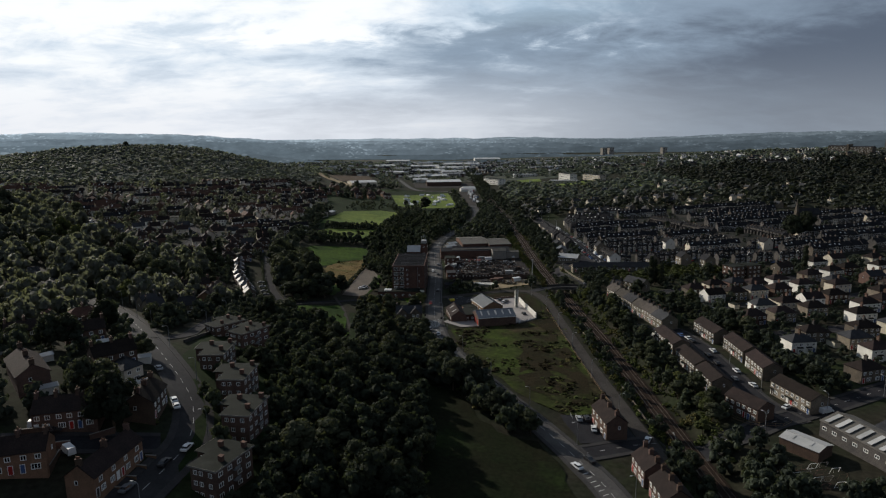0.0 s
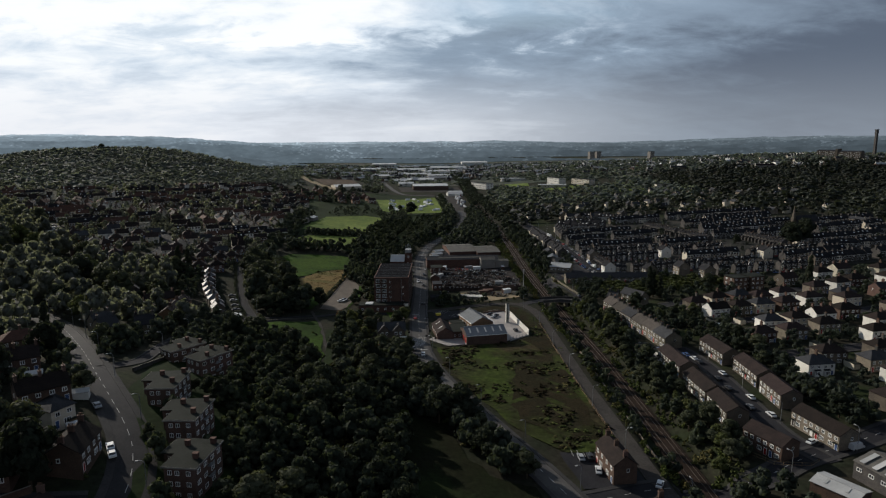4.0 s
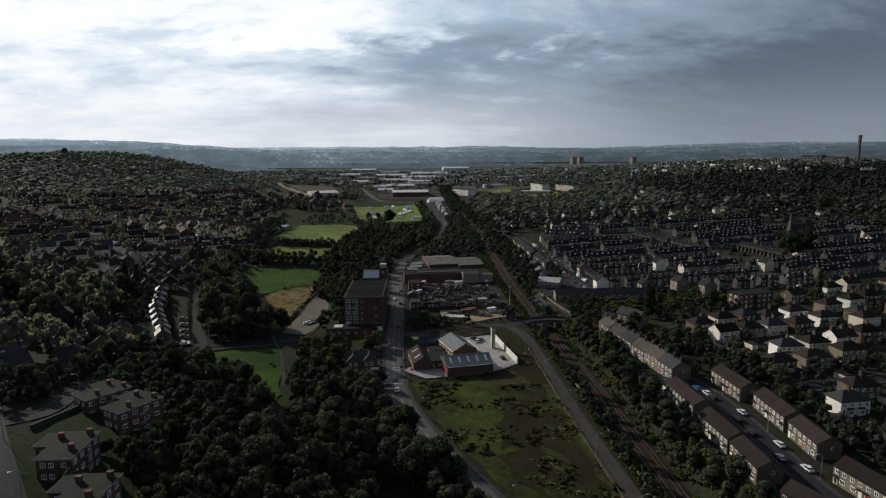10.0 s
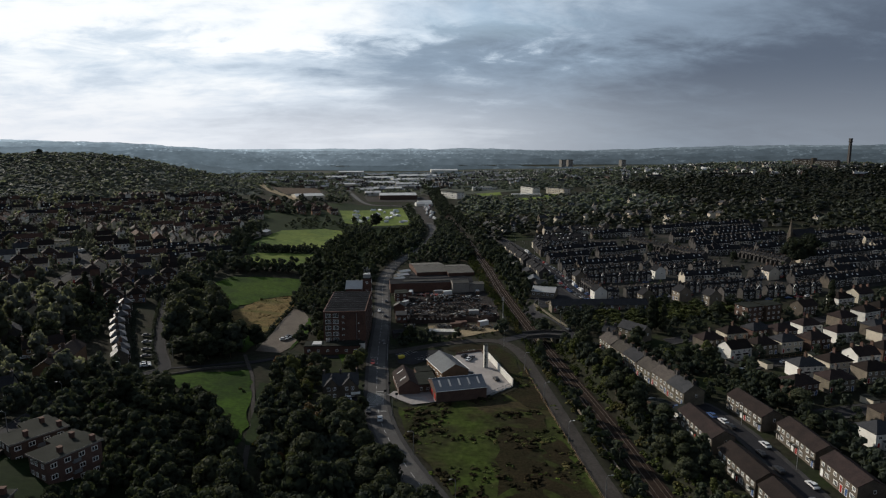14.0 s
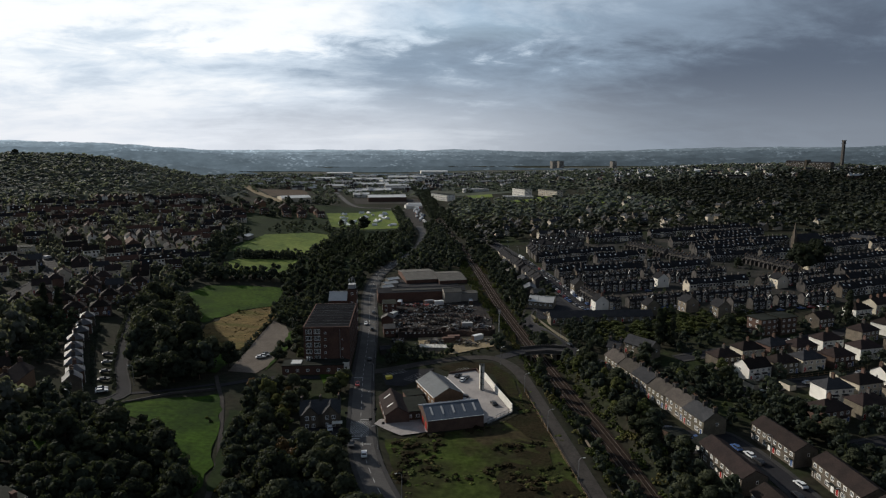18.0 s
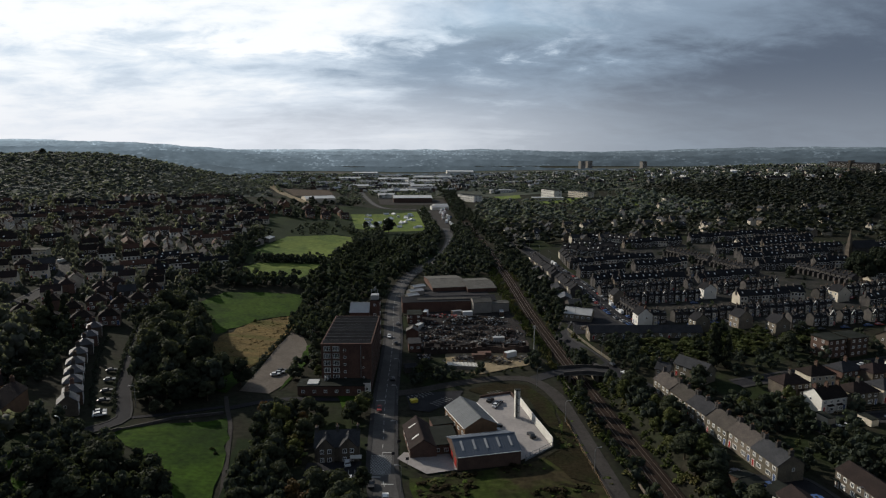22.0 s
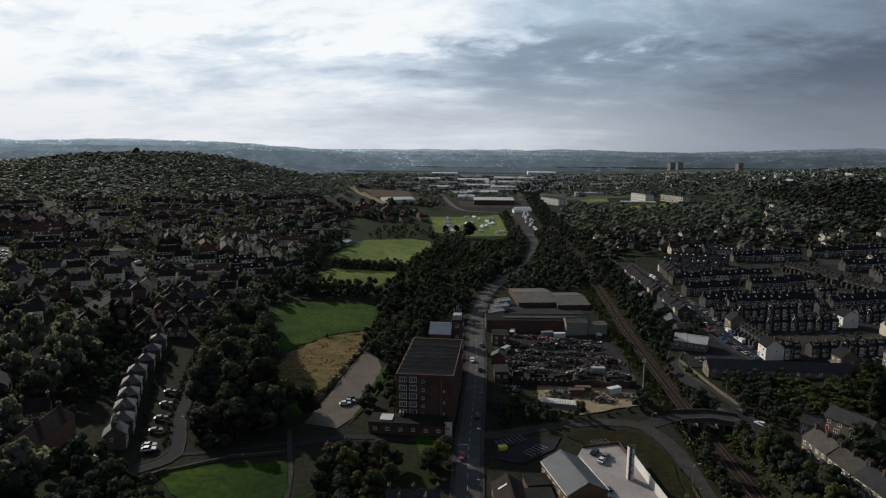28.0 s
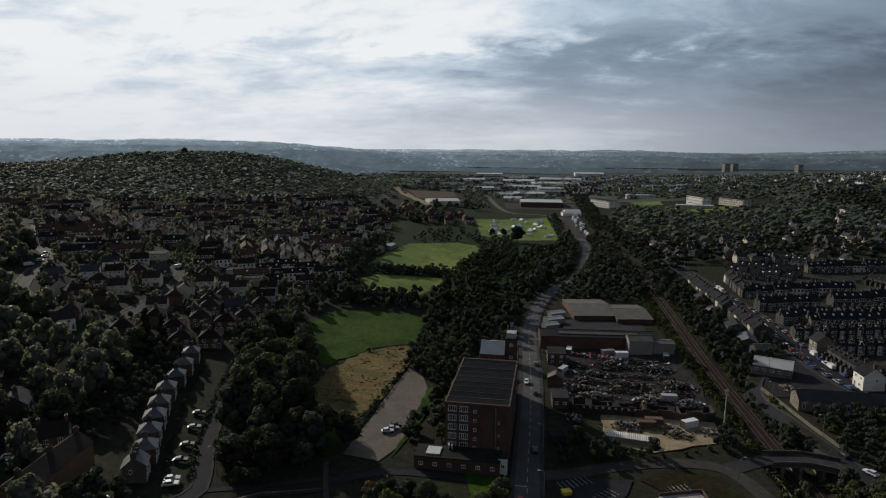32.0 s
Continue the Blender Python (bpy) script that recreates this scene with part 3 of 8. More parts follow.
for name, line, half, walk_w, key in (("main_road", MAIN, 3.6, 1.4, "asphalt_worn"), ("lane", LANE, 2.7, 0.0, "gravel"), ("bridge_road", OVER, 3.0, 0.0, "asphalt"),
                                      ("uphill_road", UPHILL, 2.5, 0.8, "asphalt_dark"), ("west_road", WEST, 3.6, 1.9, "asphalt"),
                                      ("branch_road", BRANCH, 1.9, 0.6, "asphalt_dark"), ("side_road", SIDE, 2.8, 1.5, "asphalt_dark"),
                                      ("close", CLOSE, 2.9, 1.4, "asphalt_dark"), ("cross_road", CROSS, 3.3, 1.6, "asphalt_dark"),
                                      ("avenue", AVENUE, 4.6, 2.0, "asphalt_dark"), ("crescent", CRESCENT, 2.6, 1.4, "asphalt_dark"),
                                      ("hill_road", HILLROAD, 2.8, 1.4, "asphalt_dark"), ("drive", DRIVE, 2.8, 1.6, "asphalt_dark"),
                                      ("drive", DRIVE2, 2.8, 1.6, "asphalt_dark"), ("drive", DRIVE3, 2.8, 1.6, "asphalt_dark")):
    lev = ground_z if name == "bridge_road" else None
    setting(name, strip(line, -half, half, 0.16, level=lev), key, "worn grey asphalt carriageway" if key != "gravel" else "pale worn lane between weeds")
    if walk_w:
        setting("pavement", strip(line, -half - walk_w, -half, 0.28, 0.5, level=lev), "pavement", "grey flagged pavement with a raised kerb")
        setting("pavement", strip(line, half, half + walk_w, 0.28, 0.5, level=lev), "pavement", "grey flagged pavement with a raised kerb")


def dashes(line, off, on, gap, width, first=0.0, last=1e9):
    g, c = Geo(), curve(line, 1.0)
    run = 0.0
    for a, b in zip(c, c[1:]):
        n = (b - a).length
        run += n
        if run % (on + gap) < on and first < run < last:
            d = (b - a).normalized()
            r = Vector((d.y, -d.x, 0))
            q = [a + r * (off - width / 2), a + r * (off + width / 2), b + r * (off + width / 2), b + r * (off - width / 2)]
            g.add([(p.x, p.y, land(p.x, p.y) + 0.19) for p in q], [(0, 1, 2, 3)])
    return g


for line, off, on, gap, first, last in ((MAIN, 0, 3, 3, 0, 860), (WEST, 0, 3, 3, 0, 400),
                                        (AVENUE, 0, 3, 4, 0, 300), (CROSS, 0, 2, 4, 0, 200)):
    setting("road_marking", dashes(line, off, on, gap, 0.16, first, last), "paint_white", "white broken road line")
# a box junction, stop lines and a hatched strip
g = Geo()
x0, x1, y0, y1 = -8.6, -1.7, 309.5, 322
for k in range(9):
    for lean in (1, -1):
        ax, bx = x0 + (x1 - x0) * k / 8 - lean * 3, x0 + (x1 - x0) * k / 8 + lean * 3
        ends = clip(clip([(ax, y0), (bx, y1), (bx + 0.16, y1), (ax + 0.16, y0)], 0, x0, True), 0, x1, False)
        if len(ends) > 2:
            g.add([(x, y, land(x, y) + 0.19) for x, y in ends], [tuple(range(len(ends)))])
for y, x0, x1 in ((308, -8.4, -4.6), (323.5, -4.8, -1.6), (366, -9.4, -5.8), (304, -4.2, -0.6)):
    g.add([(x, q, land(x, q) + 0.19) for x, q in ((x0, y), (x1, y), (x1, y + 0.4), (x0, y + 0.4))], [(0, 1, 2, 3)])
for k in range(9):
    x, y = 45.8 - k * 0.62, 152 + k * 2.2
    g.add([(a, b, land(a, b) + 0.19) for a, b in ((x - 0.9, y), (x + 0.9, y + 0.9), (x + 0.9, y + 1.25), (x - 0.9, y + 0.35))], [(0, 1, 2, 3)])
setting("road_marking", g, "paint_white", "white hatching and box junction lines")
PATHWAY = [(-66, 366), (-62, 354), (-57, 340), (-53, 324), (-48.5, 305), (-45.3, 291), (-41.5, 266), (-38, 246), (-33, 215), (-27, 190)]
setting("footpath", strip(PATHWAY, -0.75, 0.75, 0.2), "gravel", "pale gravel footpath through the park")
setting("footpath", strip([(-62, 355), (-50, 364), (-40, 367), (-14, 367)], -1.6, 1.6, 0.18), "asphalt_dark", "worn back lane beside the mill")
setting("footpath", strip([(-93, 337), (-80, 345), (-64, 356)], -1.0, 1.0, 0.18), "asphalt_dark", "narrow dark lane along the trees")
# railway
RAIL = [(rail_x(y), y) for y in range(-60, 1700, 20)]
setting("rail_bed", strip(RAIL, -3.7, 3.7, 0.3, 0.6), "ballast", "dark brown railway ballast")
for off in (-2.6, -1.15, 1.15, 2.6):
    setting("rail", strip(RAIL[:50], off - 0.07, off + 0.07, 0.5, 0.2), "rail_steel", "dull steel rail")
# ---- fields and yards ----
WASTE = [(4, 307), (18, 309.5), (40, 316), (52, 323), (57.5, 345), (58, 360), (59.5, 345), (59.8, 300), (60.3, 258), (61.8, 215), (60, 207), (43, 207),
         (39, 212), (28, 227), (15, 258), (6, 286)]
MEADOW = [(-8, 229), (5, 222), (12, 200), (18, 192), (30, 186), (35, 168), (40, 120), (-3, 120), (-6, 178)]
GREEN = [(-90, 326), (-78, 337), (-60, 345), (-55, 330), (-50, 303), (-46, 285), (-44, 262), (-58, 292), (-68, 307)]
DIRT = [(-88, 408), (-67, 396), (-62, 410), (-59.5, 450), (-61, 486), (-80, 467), (-90, 435)]
for name, poly, key, up, rough, edge, label in (
        ("grass", [(-132, 620), (-64, 545), (-14, 610), (14, 655), (26, 700), (34, 830), (26, 1050), (-80, 1110), (-150, 1040), (-196, 980), (-150, 800)], "grass", 0.18, 0, 2, "rough grass round the valley fields"),
        ("grass", WASTE, "waste", 0.35, 0.5, 0.6, "overgrown waste ground of weeds and rough grass"),
        ("grass", [(30, 232), (44, 215), (59, 213), (59, 260), (56, 300), (48, 306), (40, 285), (33, 262)], "bracken", 0.44, 0.5, 2.5, "dark tangle of bracken and bramble on the waste ground"),
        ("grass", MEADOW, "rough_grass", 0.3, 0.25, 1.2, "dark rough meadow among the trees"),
        ("grass", GREEN, "lawn", 0.3, 0.25, 1.0, "bright green park lawn"),
        ("grass", [(-52, 330), (-46, 330), (-41, 300), (-38, 270), (-43, 270)], "grass", 0.25, 0.2, 0.6, "grass verge beside the path"),
        ("grass", DIRT, "dead_grass", 0.35, 0.5, 1.2, "field of flattened straw-coloured grass"),
        ("grass", [(-83, 397), (-75, 372), (-66, 369), (-64, 392), (-70, 398)], "lawn", 0.3, 0.2, 0.8, "bright green corner of grass"),
        ("grass", [(-48, 374), (-46, 384), (-41.5, 419), (-43, 436), (-47, 432), (-46.5, 400)], "lawn", 0.3, 0.2, 0.4, "green verge beside the car park"),
        ("grass", [(-122, 480), (-92, 440), (-81, 468), (-62, 488), (-62, 515), (-66, 534), (-90, 530), (-111, 521)], "lawn", 0.3, 0.3, 1.2, "green playing field"),
        ("grass", [(-121, 598), (-114, 617), (-62, 638), (-72, 601), (-79, 565), (-86, 580), (-114, 566)], "pasture", 0.35, 0.1, 0.8, "pale mown pasture"),
        ("grass", [(-129, 648), (-126, 700), (-119, 752), (-80, 795), (-52, 788), (-57, 730), (-59, 680), (-72, 660), (-100, 650)], "pasture", 0.35, 0.1, 0.8, "pale mown pasture"),
        ("grass", [(-82, 993), (10, 1052), (20, 850), (-28, 840), (-62, 858)], "pasture", 0.4, 0.1, 0.8, "pale green field with white tents"),
        ("grass", [(-60, 802), (-30, 838), (-66, 856), (-86, 985), (-112, 880)], "grass", 0.4, 0.2, 2, "rough grass beside the fields"),
        ("grass", [(-25, 372), (-13, 373), (-12, 357), (-20, 352)], "lawn", 0.25, 0.1, 0.4, "small lawn below the mill"),
        ("grass", [(-98, 246), (-64, 250), (-52, 200), (-44, 150), (-66, 140), (-72, 175), (-90, 205)], "grass", 0.25, 0.2, 1.0, "dark rough grass banks round the flats"),
        ("grass", [(-106, 300), (-100, 312), (-84, 296), (-88, 278)], "lawn", 0.3, 0.2, 1.0, "bright green lawn below the hedge"),
        ("grass", [(68, 386), (72, 392), (74, 360), (72, 330), (70, 330)], "grass", 0.25, 0.1, 0.3, "weedy strip beside the lane"),
        ("grass", [(205, 1090), (250, 1090), (280, 1150), (200, 1150)], "pasture", 0.4, 0.1, 1, "school lawn"),
        ("grass", [(150, 1200), (190, 1200), (200, 1290), (150, 1290)], "pasture", 0.4, 0.1, 1, "school playing field"),
        ("grass", [(300, 1010), (350, 1020), (352, 1060), (296, 1050)], "pasture", 0.4, 0.1, 1, "mown lawn among trees"),
        ("car_park", [(-63, 372), (-51, 371), (-47, 384), (-46, 432), (-52, 449), (-58, 453), (-60, 431), (-61.5, 395)], "gravel_pale", 0.25, 0, 0.3, "pale gravel car park"),
        ("yard", [(0, 319.5), (4, 315), (9, 310), (18.3, 312.5), (18.3, 323), (2, 323.5)], "concrete_yard", 0.4, 0, 0, "pale concrete forecourt"),
        ("yard", [(38.5, 318), (50, 327), (45.3, 360), (43, 371), (31, 367), (24, 350), (30.5, 335), (30, 325)], "concrete_yard", 0.4, 0, 0, "pale concrete drill yard"),
        ("car_park", [(2, 371), (4, 357), (11, 355), (22, 366), (25, 375), (14, 374)], "asphalt_dark", 0.3, 0, 0, "dark asphalt car park with bays"),
        ("grass", [(27, 376), (34, 369), (44, 373), (50, 366), (51, 335), (55, 330), (58, 362), (52, 380), (40, 384)], "bracken", 0.25, 0.1, 0.3, "dark weedy bank behind the wall"),
        ("grass", [(46, 319), (54, 326), (58, 345), (59, 362), (59.6, 340), (59.8, 303), (52, 306)], "bracken", 0.46, 0.3, 1.2, "dark scrubby strip beside the lane"),
        ("yard", [(2, 500), (2, 430), (10, 425), (60, 423), (66, 475), (62, 500)], "rubble", 0.3, 0.5, 0.5, "scrap yard ground of rubble and rust"),
        ("yard", [(20, 397), (34, 393), (57, 404), (60, 422), (20, 422)], "sand", 0.3, 0.3, 0.6, "sandy builder's yard"),
        ("car_park", [(-27, 302), (-10.5, 304.5), (-10.8, 317.5), (-27, 315.5)], "asphalt_dark", 0.3, 0, 0, "dark asphalt forecourt of the inn"),
        ("car_park", [(44, 186), (63, 189), (62, 207), (41, 207)], "asphalt_dark", 0.2, 0, 0.2, "dark asphalt car park"),
        ("yard", [(89, 446), (118, 446), (119, 480), (112, 492), (92, 468)], "asphalt_dark", 0.25, 0, 0.3, "yard beside the workshop"),
        ("yard", [(128, 456), (200, 448), (262, 440), (300, 452), (420, 470), (430, 640), (350, 690), (240, 700), (150, 690), (130, 640)], "backyards", 0.22, 0.3, 1.5, "dark back yards and alleys between the terraces"),
        ("yard", [(10, 560), (52, 580), (56, 520), (12, 512)], "asphalt", 0.25, 0, 0.3, "works yard"),
        ("yard", [(-50, 1160), (60, 1150), (58, 1250), (-60, 1260)], "gravel", 0.4, 0, 1, "pale industrial yard"),
        ("yard", [(28, 870), (52, 868), (58, 1120), (30, 1130)], "gravel", 0.35, 0, 1, "lorry park"),
        ("yard", [(-372, 1692), (-360, 1694), (-244, 1300), (-200, 1182), (-147, 1080), (-160, 1072), (-216, 1176), (-260, 1296)], "sand", 0.5, 0, 1, "bare earth cutting of a new road"),
        ("yard", [(-240, 1320), (-170, 1440), (-143, 1291), (-190, 1165)], "soil", 0.5, 0.5, 2, "bare brown earth bank"),
        ("yard", [(100, 290), (106, 305), (112, 303), (110, 286)], "asphalt", 0.25, 0, 0.2, "back yard beside the garages")):
    setting(name, patch(poly, up, 6.0 if rough else 10.0, rough, edge, len(label)), key, label, smooth=rough > 0)
# car park bays
g = Geo()
for a, b, n in (((5, 366), (13, 371), 6), ((14.5, 360), (20, 366), 5), ((-25, 306.5), (-12, 307.5), 7), ((45, 204), (60, 204), 8), ((36, 369), (41, 371), 4)):
    d = Vector((b[0] - a[0], b[1] - a[1], 0))
    r = Vector((-d.y, d.x, 0)).normalized() * 4.2
    for k in range(n + 1):
        p = Vector((*a, 0)) + d * k / n
        w = d.normalized() * 0.07
        g.add([(q.x, q.y, land(q.x, q.y) + 0.46) for q in (p - w, p + w, p + r + w, p + r - w)], [(0, 1, 2, 3)])
setting("bay_marking", g, "paint_white", "white parking bay lines")


def wall_line(name, pts, height, width, key, label, step=3.0):
    g = Geo()
    c = [Vector((*p, 0)) for p in pts]
    for a, b in zip(c, c[1:]):
        n = max(1, int((b - a).length / step))
        d = (b - a).normalized()
        r = Vector((d.y, -d.x, 0)) * width / 2
        for k in range(n):
            p, q = a.lerp(b, k / n), a.lerp(b, (k + 1) / n)
            zp, zq = land(p.x, p.y), land(q.x, q.y)
            vs = [(*(p - r).xy, zp - 0.6), (*(p + r).xy, zp - 0.6), (*(q + r).xy, zq - 0.6), (*(q - r).xy, zq - 0.6)]
            vs += [(*(p - r).xy, zp + height), (*(p + r).xy, zp + height), (*(q + r).xy, zq + height), (*(q - r).xy, zq + height)]
            g.add(vs, [(4, 5, 6, 7), (0, 1, 5, 4), (1, 2, 6, 5), (2, 3, 7, 6), (3, 0, 4, 7)])
    return setting(name, g, key, label)


wall_line("yard_wall", [(45.3, 361), (47.6, 345), (50.5, 327)], 3.3, 0.3, "render_white", "tall pale rendered yard wall")
wall_line("yard_wall", [(50.5, 327), (40, 318.5)], 0.5, 0.25, "steel_grey", "low plinth of the mesh fence")
wall_line("yard_wall", [(31, 367.5), (43.5, 371.5), (45.3, 361)], 1.2, 0.25, "brick_red", "low brick yard wall")
wall_line("retaining_wall", [(-97, 222), (-95, 240), (-97, 255), (-100, 284), (-96, 312), (-88, 328)], 1.3, 0.5, "stone_dark", "dark stone retaining wall")
wall_line("retaining_wall", [(-88, 328), (-76, 342), (-62, 350)], 0.9, 0.5, "stone_dark", "low stone wall round the lawn")
wall_line("retaining_wall", [(69, 388), (71, 360), (71.5, 320), (71.5, 250), (72, 200)], 1.1, 0.4, "stone", "stone wall along the railway")
wall_line("retaining_wall", [(87, 455), (92, 418), (94.5, 405)], 1.2, 0.4, "stone", "stone wall beside the road")
# bridge over the railway
bridge = thing("road_bridge", "low stone and steel road bridge over the railway", "bridge")
part("deck", strip(OVER[1:4], -3.6, 3.6, 0.05, 0.9, level=ground_z), "concrete", bridge)
for off in (-3.75, 3.75):
    part("parapet", strip(OVER[1:4], off - 0.2, off + 0.2, 1.3, 1.6, level=ground_z), "stone_dark", bridge, "dark stone parapet")
for x in (72.2, 77.4, 84.2):
    part("pier", Geo().box(x - 0.5, x + 0.5, 390.5, 399.5, -4.6, 0.0), "stone", bridge, "pale stone pier")

# ---- windows, doors, chimneys that many buildings share ----


@functools.lru_cache(None)
def window_mesh(w, h, bars=1, frame_key="frame_white"):
    """A frame with its panes set back, all of one piece."""
    g, t = Geo(), 0.13 if w > 1.1 else 0.1
    xs = [-w / 2, -w / 2 + t]
    for k in range(1, bars + 1):
        x = -w / 2 + w * k / (bars + 1)
        xs += [x - 0.055, x + 0.055]
    xs += [w / 2 - t, w / 2]
    zs = [-h / 2, -h / 2 + t, h / 2 - t, h / 2]
    nx = len(xs)
    g.v = [(x, y, z) for y in (-0.08, -0.01) for z in zs for x in xs] + [(x, 0.04, z) for x, z in ((xs[0], zs[0]), (xs[-1], zs[0]), (xs[-1], zs[3]), (xs[0], zs[3]))]
    at_ = lambda i, j, d: d * 4 * nx + j * nx + i
    back = 8 * nx
    for j in range(3):
        for i in range(nx - 1):
            pane = j == 1 and i % 2 == 1
            d = 1 if pane else 0
            g.f.append((at_(i, j, d), at_(i + 1, j, d), at_(i + 1, j + 1, d), at_(i, j + 1, d)))
            g.k.append(d)
            if pane:
                ring = [(i, j), (i + 1, j), (i + 1, j + 1), (i, j + 1)]
                for (a, b), (c, e) in zip(ring, ring[1:] + ring[:1]):
                    g.f.append((at_(a, b, 0), at_(c, e, 0), at_(c, e, 1), at_(a, b, 1)))
                    g.k.append(0)
    g.f += [tuple([at_(i, 0, 0) for i in range(nx)][::-1] + [back, back + 1]), tuple([at_(i, 3, 0) for i in range(nx)] + [back + 2, back + 3]),
            tuple([at_(0, j, 0) for j in range(4)] + [back + 3, back]), tuple([at_(nx - 1, j, 0) for j in range(4)][::-1] + [back + 1, back + 2])]
    g.k += [0] * 4
    used_ = sorted({i for f in g.f for i in f})
    new_i = {o: n for n, o in enumerate(used_)}
    g.v, g.f = [g.v[o] for o in used_], [tuple(new_i[i] for i in f) for f in g.f]
    return g.mesh("window", (frame_key, "glass"))


@functools.lru_cache(None)
def door_mesh(key):
    g = Geo()
    g.box(-0.55, 0.55, -0.06, 0.05, 0, 0.06).box(-0.55, -0.45, -0.09, 0.05, 0.06, 2.15).box(0.45, 0.55, -0.09, 0.05, 0.06, 2.15).box(-0.55, 0.55, -0.09, 0.05, 2.15, 2.25)
    g.m = 1
    g.box(-0.45, 0.45, -0.04, 0.05, 0.06, 2.15)
    return g.mesh("door", ("frame_white", key))


@functools.lru_cache(None)
def chimney_mesh(key, h=2.0, pots=4):
    g = Geo()
    w = 0.28 * pots
    g.box(-0.36, 0.36, -w / 2 - 0.1, w / 2 + 0.1, -1.2, h - 0.25).box(-0.44, 0.44, -w / 2 - 0.18, w / 2 + 0.18, h - 0.25, h)
    g.m = 1
    for k in range(pots):
        y = -w / 2 + 0.28 * (k + 0.5)
        g.tube([(0, y, h), (0, y, h + 0.55)], (0.12, 0.09), 5)
    return g.mesh("chimney", (key, "pot"))


@functools.lru_cache(None)
def stack_mesh(key, h, pots):
    w = 0.28 * pots
    return Geo().box(-0.36, 0.36, -w / 2 - 0.1, w / 2 + 0.1, -1.2, h - 0.25).box(-0.44, 0.44, -w / 2 - 0.18, w / 2 + 0.18, h - 0.25, h).mesh("chimney", key)


@functools.lru_cache(None)
def pots_mesh(h, pots):
    g, w = Geo(), 0.28 * pots
    for k in range(pots):
        y = -w / 2 + 0.28 * (k + 0.5)
        g.tube([(0, y, h - 0.05), (0, y, h + 0.3), (0, y, h + 0.55)], (0.13, 0.09, 0.11), 6)
    return g.mesh("chimney_pot", "pot")


@functools.lru_cache(None)
def dormer_mesh(wall, roof):
    g = Geo()
    g.box(-0.8, 0.8, 0, 2.2, 0, 1.35)
    g.m = 1
    g.slab((-1.0, -0.2, 1.3), (0, -0.2, 1.95), (0, 2.6, 1.95), (-1.0, 2.6, 1.3), -0.1)
    g.slab((0, -0.2, 1.95), (1.0, -0.2, 1.3), (1.0, 2.6, 1.3), (0, 2.6, 1.95), -0.1)
    g.m = 2
    g.box(-0.6, 0.6, -0.06, 0.02, 0.2, 1.15)
    g.m = 3
    g.box(-0.5, 0.5, -0.08, 0.0, 0.3, 1.05)
    return g.mesh("dormer", (wall, roof, "frame_white", "glass"))


def window(parent, x, y, z, turn=0, w=1.2, h=1.4, bars=1, frame_key="frame_white"):
    return part("window", window_mesh(w, h, bars, frame_key), None, parent, at=pose(x, y, z, 0, 0, turn))


DOORS = ("door_dark", "car_blue", "door_red", "frame_white")


TAKEN = []          # x, y, radius of what stands on the ground


